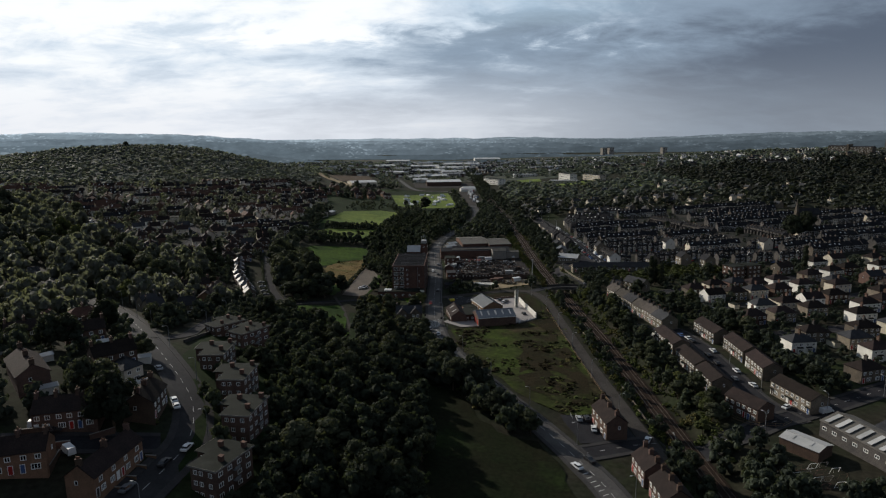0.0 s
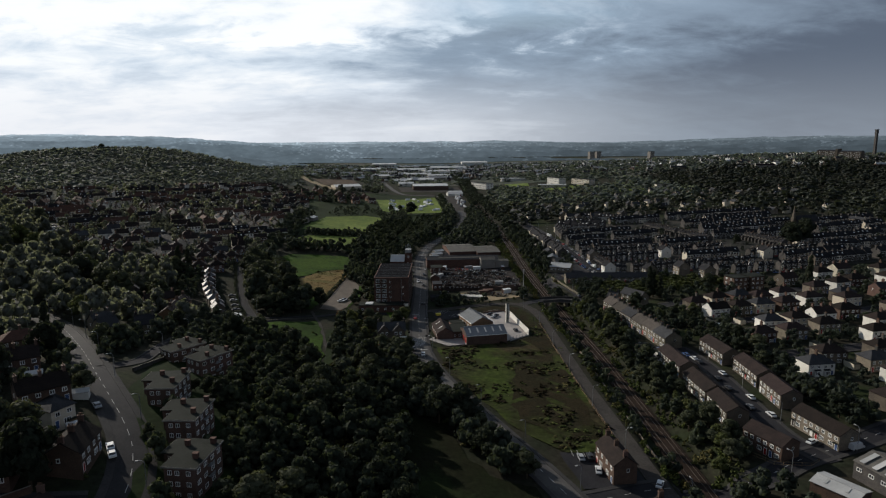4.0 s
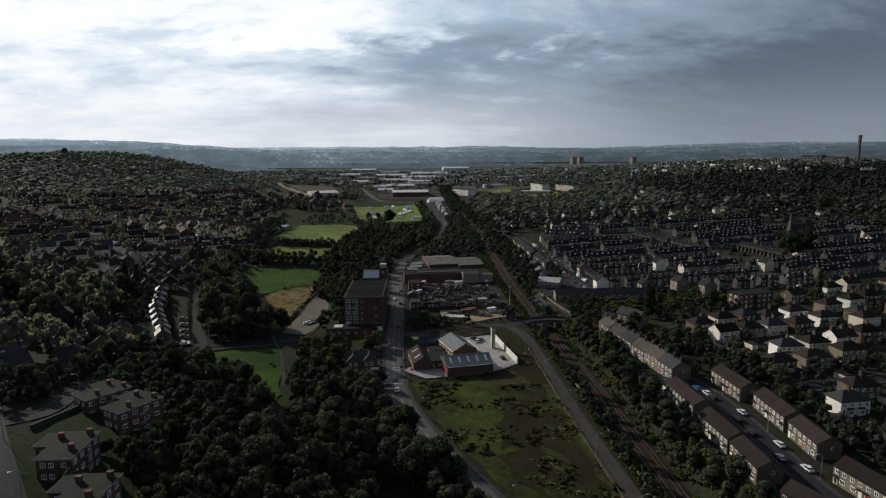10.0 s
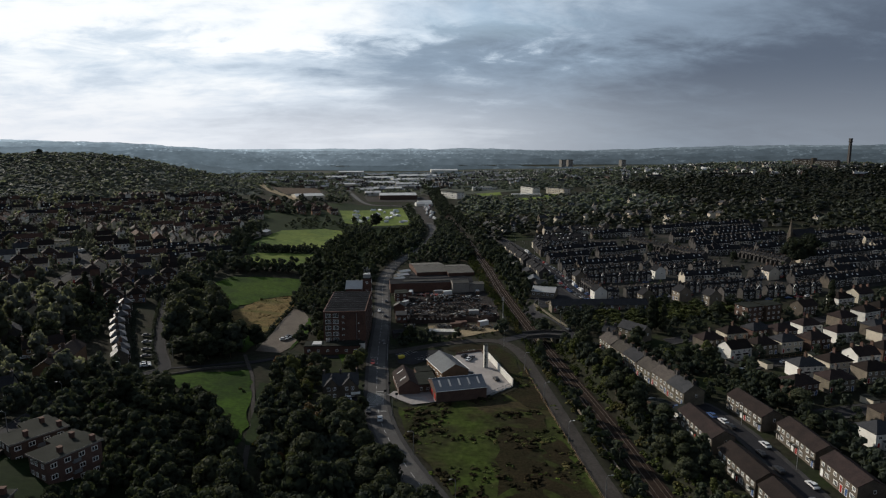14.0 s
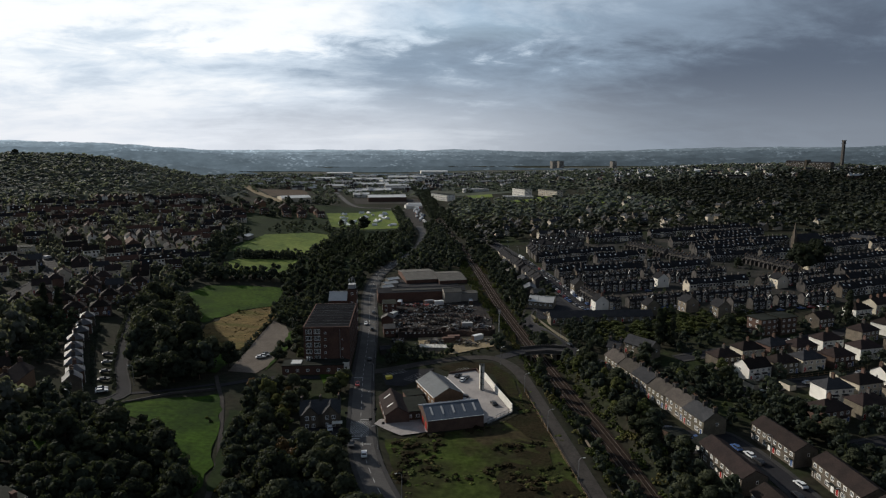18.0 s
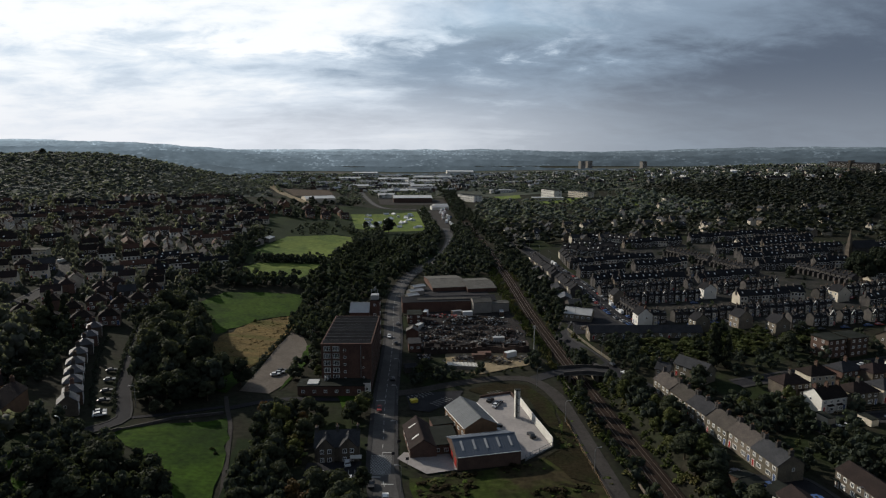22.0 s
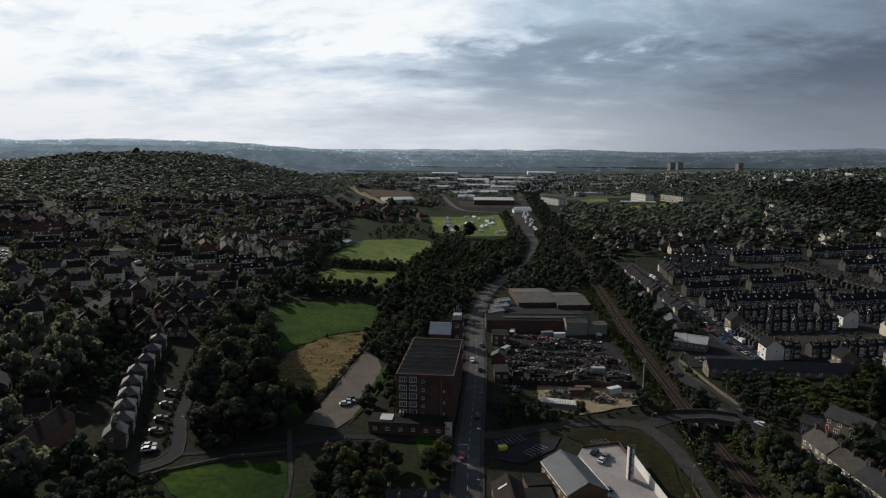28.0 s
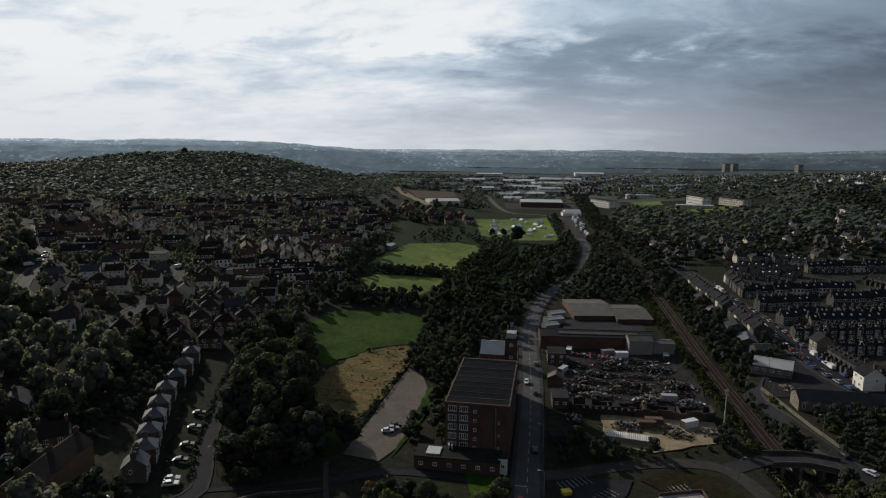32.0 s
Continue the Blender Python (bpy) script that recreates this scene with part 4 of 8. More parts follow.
def row(name, label, group, n, unit, depth, h, rise, wall, roof, m, hip=False, back=False, chim=True, bays=False, porch=False, foot=3.0, few=False):
    """A block of n houses in line, the ridge along x, the fronts to -y; the origin lies at the middle of the block."""
    t = thing(name, label, "house", group, m)
    w = n * unit
    for k in range(n):
        c = m @ Vector((-w / 2 + (k + 0.5) * unit, 0, 0))
        TAKEN.append((c.x, c.y, 6.5))
    y0, y1 = -depth / 2, depth / 2
    g = Geo()
    if hip:
        g.box(-w / 2, w / 2, y0, y1, -foot, h)
        part("wall", g, wall, t)
        part("roof", Geo().hip(-w / 2, w / 2, y0, y1, h - 0.05, h + rise), roof, t)
    else:
        g.house(-w / 2, w / 2, y0, y1, -foot, h, h + rise)
        part("wall", g, wall, t)
        part("roof", Geo().gable(-w / 2, w / 2, y0, y1, h, h + rise + 0.06), roof, t)
    lower, upper = h * 0.26 + 0.1, h * 0.74
    for k in range(n):
        x = -w / 2 + (k + 0.5) * unit
        flip = 1 if k % 2 else -1
        part("door", door_mesh(DOORS[(k * 7 + n) % 4]), None, t, at=pose(x + flip * unit * 0.3, y0, 0.05))
        window(t, x - flip * unit * 0.14, y0 - (0.75 if bays else 0), lower, 0, min(2.0, unit * 0.34), 1.45, 2)
        for s in ((-0.24, 0.24) if unit > 4.6 else (0.0,)):
            window(t, x + s * unit, y0, upper, 0, 1.25, 1.25)
        if bays:
            bx = x - flip * unit * 0.14
            part("bay", Geo().box(bx - unit * 0.21, bx + unit * 0.21, y0 - 0.75, y0, -foot, h * 0.48, 0.0), wall, t)
            part("bay_roof", Geo().slab((bx - unit * 0.24, y0 - 0.95, h * 0.48), (bx + unit * 0.24, y0 - 0.95, h * 0.48), (bx + unit * 0.24, y0, h * 0.55), (bx - unit * 0.24, y0, h * 0.55), -0.08), roof, t)
        if porch:
            px = x + flip * unit * 0.3
            part("porch", Geo().box(px - 0.8, px + 0.8, y0 - 1.0, y0, 2.4, 2.55), "felt", t)
        if back:
            window(t, x + flip * unit * 0.2, y1, lower, 180, 1.4, 1.3)
            window(t, x - flip * unit * 0.2, y1, upper, 180, 1.2, 1.2)
    if chim:
        for k in ([n // 2] if few else range(0, n + 1, 1 if n < 4 else 2)):
            x = -w / 2 + k * unit
            if hip and k in (0, n):
                continue
            x = max(-w / 2 + 0.5, min(w / 2 - 0.5, x))
            stack = part("chimney", stack_mesh("stone_dark" if wall.startswith("stone") else "brick_red", 1.5, 4), None, t, at=pose(x, 0, h + rise))
            tagged(part("chimney_pot", pots_mesh(1.5, 4), None, stack), "row of clay chimney pots", kind="stuff")
    if not hip and not few:
        for s in (-1, 1):
            window(t, s * w / 2, 0.8, h * 0.72, 90 * s, 0.8, 1.1, 0)
    return t


def facing(p, q, side=1):
    """Turn for a row whose ridge runs from p to q, the front to the right hand (side 1)."""
    a = math.degrees(math.atan2(q[1] - p[1], q[0] - p[0]))
    return a if side > 0 else a + 180


def row_between(p, q, side, n, depth, *rest, up=0.0, **kw):
    x, y = (p[0] + q[0]) / 2, (p[1] + q[1]) / 2
    name, label, group = rest[:3]
    return row(name, label, group, n, math.dist(p, q) / n, depth, *rest[3:], at(x, y, facing(p, q, side), up), **kw)


def shed(name, label, w, d, h, rise, wall, roof, m, lights=0, doors=0, door_key="door_dark", win=0, foot=1.5, ribs=True):
    """A gabled shed with its ridge along x; lights: pale roof panels on the slope to -y; doors stand on the gable to -x."""
    t = thing(name, label, "building", "", m)
    for k in range(max(1, int(w / 8))):
        c = m @ Vector((-w / 2 + (k + 0.5) * w / max(1, int(w / 8)), 0, 0))
        TAKEN.append((c.x, c.y, d * 0.6 + 2))
    part("wall", Geo().house(-w / 2, w / 2, -d / 2, d / 2, -foot, h, h + rise), wall, t)
    part("roof", Geo().gable(-w / 2, w / 2, -d / 2, d / 2, h, h + rise + 0.05, 0.3, 0.12), roof, t)
    k = rise / (d / 2)
    for i in range(lights):
        x = -w / 2 + w * (i + 0.6) / (lights + 0.2)
        ya, yb = -d * 0.36, -d * 0.09
        part("rooflight", Geo().slab((x - 0.34, ya, h + rise + k * ya + 0.3), (x + 0.34, ya, h + rise + k * ya + 0.3), (x + 0.34, yb, h + rise + k * yb + 0.3), (x - 0.34, yb, h + rise + k * yb + 0.3), 0.08),
             "metal_pale", t, "pale translucent roof panel")
    if ribs:
        part("ridge_cap", Geo().box(-w / 2 - 0.2, w / 2 + 0.2, -0.25, 0.25, h + rise + 0.14, h + rise + 0.26), roof, t)
    for i in range(doors):
        y = -d / 2 + d * (i + 0.5) / doors
        part("roller_door", Geo().box(-w / 2 - 0.08, -w / 2 + 0.1, y - d / doors * 0.27, y + d / doors * 0.27, 0, h * 0.68), door_key, t)
    for i in range(win):
        window(t, -w / 2 + w * (i + 0.5) / win, -d / 2, h * 0.6, 0, 1.6, 1.1)
    return t


def flat_block(name, label, w, d, h, wall, roof, m, floors=3, cols=4, category="building", foot=2.0, wsize=(1.3, 1.2), sides=True, edge=0.45):
    t = thing(name, label, category, "", m)
    TAKEN.append((*m.translation.xy, max(w, d) * 0.55 + 1))
    part("wall", Geo().box(-w / 2, w / 2, -d / 2, d / 2, -foot, h), wall, t)
    part("roof", Geo().box(-w / 2 - edge, w / 2 + edge, -d / 2 - edge, d / 2 + edge, h + 0.004, h + 0.3), roof, t)
    for f in range(floors):
        z = h * (f + 0.55) / floors
        for c in range(cols):
            x = -w / 2 + w * (c + 0.5) / cols
            window(t, x, -d / 2, z, 0, *wsize)
        if sides:
            for y in (-d * 0.2, d * 0.25):
                window(t, w / 2, y, z, 90, *wsize)
                window(t, -w / 2, y, z, -90, *wsize)
    return t


# ---- the mill and its outbuildings ----
def make_mill():
    m = pose(-31.8, 379.3, 0.0, 0, 0, -1.5)
    t = thing("mill", "tall red-brick mill with a ridged slate roof beside the road", "mill", "", m)
    W, D, H = 20.0, 41.0, 18.4
    part("wall", Geo().box(0, W, 0, D, -2, H), "brick_mill", t)
    g = Geo()
    for a in ((0, W, -0.15, 0.35), (0, W, D - 0.35, D + 0.15), ):
        g.box(a[0] - 0.15, a[1] + 0.15, a[2], a[3], H + 0.004, H + 0.9)
    g.box(-0.15, 0.35, 0.35, D - 0.35, H + 0.004, H + 0.9).box(W - 0.35, W + 0.15, 0.35, D - 0.35, H + 0.004, H + 0.9)
    part("parapet", g, "brick_mill", t)
    n = 9
    for k in range(n):
        y = 0.5 + (D - 1.0) * k / n
        s = (D - 1.0) / n
        part("roof", Geo().slab((0.4, y, H + 0.3), (W - 0.4, y, H + 0.3), (W - 0.4, y + s * 0.62, H + 1.35), (0.4, y + s * 0.62, H + 1.35), 0.1)
             .slab((0.4, y + s * 0.62, H + 1.35), (W - 0.4, y + s * 0.62, H + 1.35), (W - 0.4, y + s, H + 0.3), (0.4, y + s, H + 0.3), 0.1), "slate_rough", t)
        part("ridge_cap", Geo().box(0.4, W - 0.4, y + s * 0.62 - 0.05, y + s * 0.62 + 0.05, H + 1.36, H + 1.43), "metal_grey", t, "pale lead ridge capping")
    for f in range(6):
        z = 2.2 + f * 3.0
        for x in (2.3, 5.9):
            pane = window(t, x, 0, z, 0, 2.6, 2.0, 3)
            part("sill", Geo().box(-1.5, 1.5, -0.16, 0.02, -1.18, -1.0), "stone_mid", pane, "worn stone sill")
            part("lintel", Geo().box(-1.5, 1.5, -0.1, 0.02, 1.0, 1.28), "stone_mid", pane, "flat stone lintel")
        if f:
            window(t, 9.4, 0, z - 0.6, 0, 1.0, 1.0, 0)
        for c in range(10):
            window(t, W, 3 + c * 3.9, z, 90, 1.5, 1.9, 1, "door_dark")
            if c % 2:
                window(t, 0, 3 + c * 3.9, z, -90, 1.5, 1.9, 1, "door_dark")
    part("drainpipe", Geo().tube([(15.8, -0.15, 0), (15.8, -0.15, H)], (0.12, 0.12), 6), "steel_grey", t)
    for z in (5.2, 9.3, 13.5):
        window(t, 16.8, 0, z, 0, 0.6, 0.8, 0)
    t = flat_block("outbuilding", "low brick range along the foot of the mill", 26, 7.5, 4.6, "brick_mill", "felt", pose(-27, 374.4, 0.2, 0, 0, -1), 1, 6, sides=False, edge=0.2)
    part("rooflight", Geo().box(-9.5, -5.2, -2.6, 2.2, 4.9, 5.3), "metal_pale", t, "pale flat roof panel")
    part("vent", Geo().box(-3.4, -3.0, 1.6, 3.4, 4.9, 6.2).box(-2.4, -2.0, 1.6, 3.4, 4.9, 6.2), "metal_pale", t)
    flat_block("outbuilding", "small white-fronted porch block at the mill corner", 2.6, 3, 5.4, "render_white", "felt", pose(-13.2, 373.2, 0.2, 0, 0, -1), 1, 1, sides=False, edge=0.1)
    shed("rear_block", "white-roofed store behind the mill", 9, 10, 19.4, 3.4, "brick_mill", "metal_pale", pose(-20.4, 431, 0, 0, 0, -2), 0, 0, foot=0.5)
    t = flat_block("stair_tower", "brick stair tower with antennas on top", 4.6, 6.0, 24.0, "brick_mill", "felt", pose(-13.4, 433, 0, 0, 0, -2), 5, 1, foot=0.5, edge=0.15)
    part("tank", Geo().box(-2.0, 1.7, -2.4, 2.0, 24.3, 26.4), "metal_pale", t, "pale water tank")
    for x, y, h in ((-1.6, -1, 4.8), (0.2, 0.6, 5.6), (1.2, -0.8, 4.4), (-0.6, 1.4, 5.0)):
        part("antenna", Geo().tube([(x, y, 26.4), (x, y, 26.4 + h - 2)], (0.09, 0.07), 5).box(x - 0.25, x + 0.25, y - 0.2, y + 0.2, 26.4 + h - 3.6, 26.4 + h - 2), "steel_grey", t)
    flat_block("rear_block", "brick link between mill and store", 14, 8, 15.0, "brick_mill", "felt", pose(-21, 425, 0, 0, 0, -2), 4, 3, foot=0.5, edge=0.15, sides=False)


make_mill()

# ---- station with a drill tower ----
t = shed("engine_shed", "long shed with a blue metal roof and red doors", 20.2, 13.5, 4.7, 2.5, "brick_red", "metal_blue", pose(27.0, 321.0, 0.3, 0, 0, 10.5), 5, 3, "door_red")
t2 = shed("station_hall", "brick hall with a pale ribbed grey roof", 18.5, 11.6, 5.6, 2.9, "brick_orange", "metal_grey", pose(24.6, 340.2, 0.3, 0, 0, -72.5), 0, 0, win=5)
for roof_of, w, d, h, rise, key in ((t, 20.2, 13.5, 4.7, 2.5, "metal_blue"), (t2, 18.5, 11.6, 5.6, 2.9, "metal_grey")):
    for s in (-1, 1):
        g = Geo()
        for k in range(int(w / 0.9) + 1):
            x = -w / 2 + k * 0.9
            e = d / 2 + 0.3
            g.slab((x - 0.05, s * e, h + 0.18 - 0.3 * rise / (d / 2)), (x + 0.05, s * e, h + 0.18 - 0.3 * rise / (d / 2)), (x + 0.05, 0, h + rise + 0.24), (x - 0.05, 0, h + rise + 0.24), -0.05 * s)
        part("roof_seam", g, key, roof_of)
        part("gutter", Geo().tube([(-w / 2, s * (d / 2 + 0.42), h - 0.05), (w / 2, s * (d / 2 + 0.42), h - 0.05)], (0.1, 0.1), 6), "frame_white", roof_of, "white gutter")
shed("station_office", "low office with a brown tiled roof and rooflights", 17.5, 8.4, 3.7, 2.7, "brick_red", "tile_brown", pose(7.0, 329.0, 0.4, 0, 0, -82), 2, 0, win=4)
flat_block("station_link", "flat-roofed link between the station halls", 8.5, 13, 3.6, "brick_red", "felt", pose(14.6, 329, 0.4, 0, 0, 8), 1, 3, sides=False, edge=0.2)
flat_block("station_store", "small flat store with roof plant", 9, 6, 3.2, "brick_red", "felt", pose(15.6, 341, 0.4, 0, 0, 12), 1, 3, sides=False, edge=0.2)
t = thing("drill_tower", "slim cream drill tower with open landings", "tower", "", pose(42.4, 349.4, 0.3, 0, 0, 6))
part("wall", Geo().box(-0.85, -0.65, -0.85, 0.85, -1, 10.6).box(0.65, 0.85, -0.85, 0.85, -1, 10.6).box(-0.65, 0.65, 0.65, 0.85, -1, 10.6).box(0.0, 0.65, -0.85, -0.65, -1, 10.6), "render_white", t)
for k in range(1, 5):
    part("landing", Geo().box(-0.65, 0.65, -1.25, 0.65, k * 2.6 - 0.12, k * 2.6), "concrete", t)
    part("railing", Geo().box(-0.65, 0.65, -1.25, -1.19, k * 2.6 + 0.9, k * 2.6 + 0.98).box(-0.65, -0.6, -1.25, -1.19, k * 2.6, k * 2.6 + 0.9).box(0.6, 0.65, -1.25, -1.19, k * 2.6, k * 2.6 + 0.9), "steel_grey", t)
part("roof", Geo().box(-1.0, 1.0, -0.95, 0.95, 10.61, 10.85), "felt", t)
# ---- the inn ----
t = row("inn", "stone roadside inn with twin slate gables", "", 2, 6.8, 9.5, 5.4, 3.0, "stone_mid", "slate", pose(-18.6, 322.5, 1.2, 0, 0, 4), chim=True)
for x in (-3.4, 3.4):
    part("gable_wing", Geo().add([(x - 2.6, -5.6, -2), (x + 2.6, -5.6, -2), (x + 2.6, 0, -2), (x - 2.6, 0, -2), (x - 2.6, -5.6, 5.4), (x + 2.6, -5.6, 5.4), (x + 2.6, 0, 5.4), (x - 2.6, 0, 5.4), (x, -5.6, 8.2), (x, 0, 8.2)],
                                 [(0, 1, 5, 8, 4), (1, 2, 6, 5), (3, 0, 4, 7), (4, 8, 9, 7), (8, 5, 6, 9)]), "stone_mid", t)
    part("wing_roof", Geo().slab((x - 2.9, -5.9, 5.2), (x, -5.9, 8.35), (x, 0, 8.35), (x - 2.9, 0, 5.2), -0.12).slab((x, -5.9, 8.35), (x + 2.9, -5.9, 5.2), (x + 2.9, 0, 5.2), (x, 0, 8.35), -0.12), "slate", t)
    for z in (1.5, 4.2):
        window(t, x - 1.1, -5.6, z, 0, 1.2, 1.4)
        window(t, x + 1.1, -5.6, z, 0, 1.2, 1.4)
part("porch", Geo().box(3.9, 7.4, -7.6, -5.6, 2.4, 2.7), "render_white", t, "white entrance canopy")
# ---- scrap yard and works ----
shed("works_shed", "long dark works shed with a pale roof strip", 56, 13, 6.2, 1.7, "brick_mill", "slate", pose(26, 503, 0.2, 0, 0, 4), 0, 0, foot=0.8)
t = thing("roof_strip", "pale strip of rooflights along the works shed", "rooflight", "", pose(26, 503, 0.2, 0, 0, 4))
part("panel", Geo().slab((-19, -4.6, 7.05), (19, -4.6, 7.05), (19, -2.6, 7.57), (-19, -2.6, 7.57), -0.08), "asbestos", t)
shed("works_hall", "boxy grey-clad works hall", 11, 9, 6.8, 1.6, "concrete", "asbestos", pose(45, 496, 0.2, 0, 0, 6), 0, 0, foot=0.8)
shed("works_hall", "open-sided lean-to beside the grey hall", 10, 7, 5.5, 0.5, "concrete", "asbestos", pose(56, 497, 0.2, 0, 0, 6), 0, 0, foot=0.8)
shed("workshop", "wide grey works with an asbestos roof", 24, 38, 2.6, 2.0, "brick_mill", "asbestos", pose(27, 568, 0.2, 0, 0, 8), 0, 0, foot=0.8)
shed("workshop", "wide grey works with an asbestos roof", 20, 32, 2.4, 1.8, "brick_mill", "asbestos", pose(49, 562, 0.2, 0, 0, 8), 0, 0, foot=0.8)
for x, y, w, d in ((6, 540, 10, 6), (8, 553, 9, 5), (4, 528, 8, 5)):
    shed("store", "small pale-roofed store beside the road", w, d, 3, 0.8, "concrete", "metal_pale", at(x, y, 30), 0, 0, foot=0.8)
t = thing("ruined_range", "roofless long brick range in the scrap yard", "ruin", "", pose(35, 423.5, 0.2, 0, 0, -1))
rng = random.Random(14)
for k in range(20):
    x, top = -25 + k * 2.5, 3.4 + rng.uniform(-0.9, 0.5)
    part("wall", Geo().box(x, x + 2.5, -3.2, -2.8, -1, max(3.25, top) if k < 9 else top), "brick_sooty", t)
    if k % 4 != 2:
        part("wall", Geo().box(x, x + 2.5, 4, 4.4, -1, 3.0 + rng.uniform(-1.4, 0.5)), "brick_sooty", t)
for x, top in ((-25, 3.6), (-12, 2.4), (0.4, 3.3), (13, 2.6), (24.6, 4.2)):
    part("wall", Geo().box(x, x + 0.4, -2.8, 4, -1, top), "brick_sooty", t)
for k in range(9):
    window(t, -21 + k * 2.3, -3.2, 2.7, 0, 0.7, 0.7, 0)
flat_block("yard_hut", "small brick hut by the yard gate", 6, 9, 4.2, "brick_mill", "slate", at(5.5, 428, 3), 1, 2, sides=False, edge=0.15)
shed("yard_hut", "small ruined store with a pale sloping roof", 5, 6, 4.4, 1.6, "brick_mill", "asbestos", at(4.5, 446, 85), 0, 0)
flat_block("yard_hut", "dark brick yard office by the road", 8, 10, 5, "brick_mill", "felt", at(5.5, 477, 2), 2, 2, edge=0.15)
shed("yard_hut", "low hut in the brambles", 5, 4, 2.6, 0.9, "stone_dark", "slate", at(3.5, 398, 10), 0, 0)
t = thing("corrugated_roof", "long white corrugated sheet roof on low walls", "shed", "", pose(27.3, 400.0, 0.2, 0, 0, -9))
part("wall", Geo().box(-7.4, 7.4, -1.3, 1.3, -1, 1.9), "concrete", t)
for k in range(25):
    x = -7.5 + k * 0.6
    part("sheet", Geo().slab((x, -1.7, 1.95), (x + 0.42, -1.7, 1.95), (x + 0.42, 1.7, 2.45), (x, 1.7, 2.45), -0.1), "render_white", t)
# ---- flats on the west bank ----


def flats(x, y, turn, top):
    """top: height of the roof; the block stands 9 m over its floor."""
    m = pose(x, y, top - 8.9, 0, 0, turn)
    TAKEN.append((x, y, 9.5))
    t = thing("block_of_flats", "three-storey brown-brick flats with a flat felt roof", "flats", "flats on the west bank", m)
    part("wall", Geo().box(-3.9, 3.9, -6.6, 6.6, -7, 8.6), "brick_red", t)
    part("wing", Geo().box(-7.4, -3.9, -0.4, 6.2, -7, 8.6), "brick_red", t)
    part("roof", Geo().box(-4.35, 4.35, -7.05, 7.05, 8.605, 8.9).box(-7.85, -4.35, -0.85, 6.65, 8.605, 8.85), "felt", t)
    for box in ((-4.4, 4.4, -7.1, -7.055, 8.5, 8.92), (4.355, 4.4, -7.05, 7.05, 8.5, 8.92), (-7.9, -7.855, -0.85, 6.65, 8.5, 8.87)):
        part("fascia", Geo().box(*box), "concrete", t, "narrow grey eaves board")
    for cx, cy in ((-3.2, 3.4), (2.0, -2.4), (2.6, 5.2)):
        part("flue", Geo().box(cx - 0.6, cx + 0.6, cy - 0.45, cy + 0.45, 8.9, 10.2).box(cx - 0.7, cx + 0.7, cy - 0.55, cy + 0.55, 10.2, 10.35), "brick_mill", t)
    for f in range(3):
        z = 1.6 + f * 2.8
        for c in (-2.4, -0.6, 2.2):
            window(t, c, -6.6, z, 0, 1.1, 1.2)
        for c in (-5.0, -1.8, 1.6, 4.8):
            window(t, 3.9, c, z, 90, 1.5, 1.2)
        window(t, -5.7, -0.4, z, 0, 1.4, 1.2)
        window(t, -3.9, -3.8, z, -90, 0.9, 1.2, 0)
        if f:
            part("balcony", Geo().box(3.9, 4.9, -0.9, 0.9, z - 1.2, z - 1.05).box(4.85, 4.9, -0.9, 0.9, z - 1.05, z - 0.2), "steel_grey", t)


for x, y, turn, top in ((-65.2, 186.9, -2, 26.6), (-57.2, 167.3, -8, 24.1), (-55.5, 142.7, -22, 22.0), (-78.1, 204.9, 1, 28.1), (-77.2, 236.7, -34, 25.0), (-90.0, 246.0, -40, 25.0)):
    flats(x, y, turn, top)
# ---- rows by the railway and the close ----
ROWS = "stone rows by the railway"
for k in range(6):
    # a run of cottage pairs that steps down the street
    p, q = (104.0 + 9.6 * k / 6, 369 - 69 * k / 6), (104.0 + 9.6 * (k + 0.99) / 6, 369 - 69 * (k + 0.99) / 6)
    row_between(p, q, 1, 2, (8.4, 8.1, 8.6)[k % 3], "terraced_row", "honey-stone cottage pair under a stone-slate roof", ROWS, 5.4, 2.7 + 0.12 * (k % 2), "stone", ("slate_stone", "slate_stone", "slate")[k % 3], up=(0.25, -0.1, 0.1, -0.25, 0.2, 0.0)[k])
CL = "brown-brick rows round the close"
for p, q, n, wall in (((105.4, 287), (106.2, 265), 4, "stone_mid"), ((105.2, 259), (105.8, 240), 4, "stone_mid"), ((105.6, 238), (105.2, 222), 3, "stone_mid"), ((104.8, 212), (110.2, 199), 3, "brick_red"),
                      ((128.3, 297), (129.6, 277), 4, "stone_mid"), ((132, 272), (131.4, 252), 4, "stone_mid"), ((131, 249), (130.2, 233), 3, "stone_mid"), ((127, 222), (131.0, 203), 4, "stone")):
    row_between(p, q, 1, n, 7.8, "terraced_row", "two-storey row of pale-fronted houses with brown tiled roofs", CL, 5.2, 2.1, wall, "tile_brown", chim=False, porch=n == 4)
row_between((107.5, 384), (112, 380), 1, 1, 6, "cottage", "small stone cottage at the bridge", "", 4.6, 2.4, "stone", "slate", chim=True)
row_between((118, 387), (125.5, 374.5), 1, 2, 7.5, "cottage", "stone cottage pair with roof windows", "", 5.2, 2.9, "stone", "slate", chim=False)
for x, y in ((103.5, 292), (105.8, 293.5), (108, 295)):
    flat_block("garage", "white flat-roofed lock-up garage", 2.4, 4.6, 2.2, "render_white", "felt", at(x, y, 20), 0, 0, sides=False, edge=0.08)
shed("store", "dark-roofed store behind the garages", 6, 7, 2.8, 0.4, "brick_red", "felt", at(100, 299, 15))
# the inn by the junction, and houses beyond it
t = row("public_house", "cream-fronted brick public house with a brown roof", "", 2, 7.0, 7.0, 6.2, 2.6, "brick_red", "tile_brown", at(55.5, 195.5, -84), chim=True)
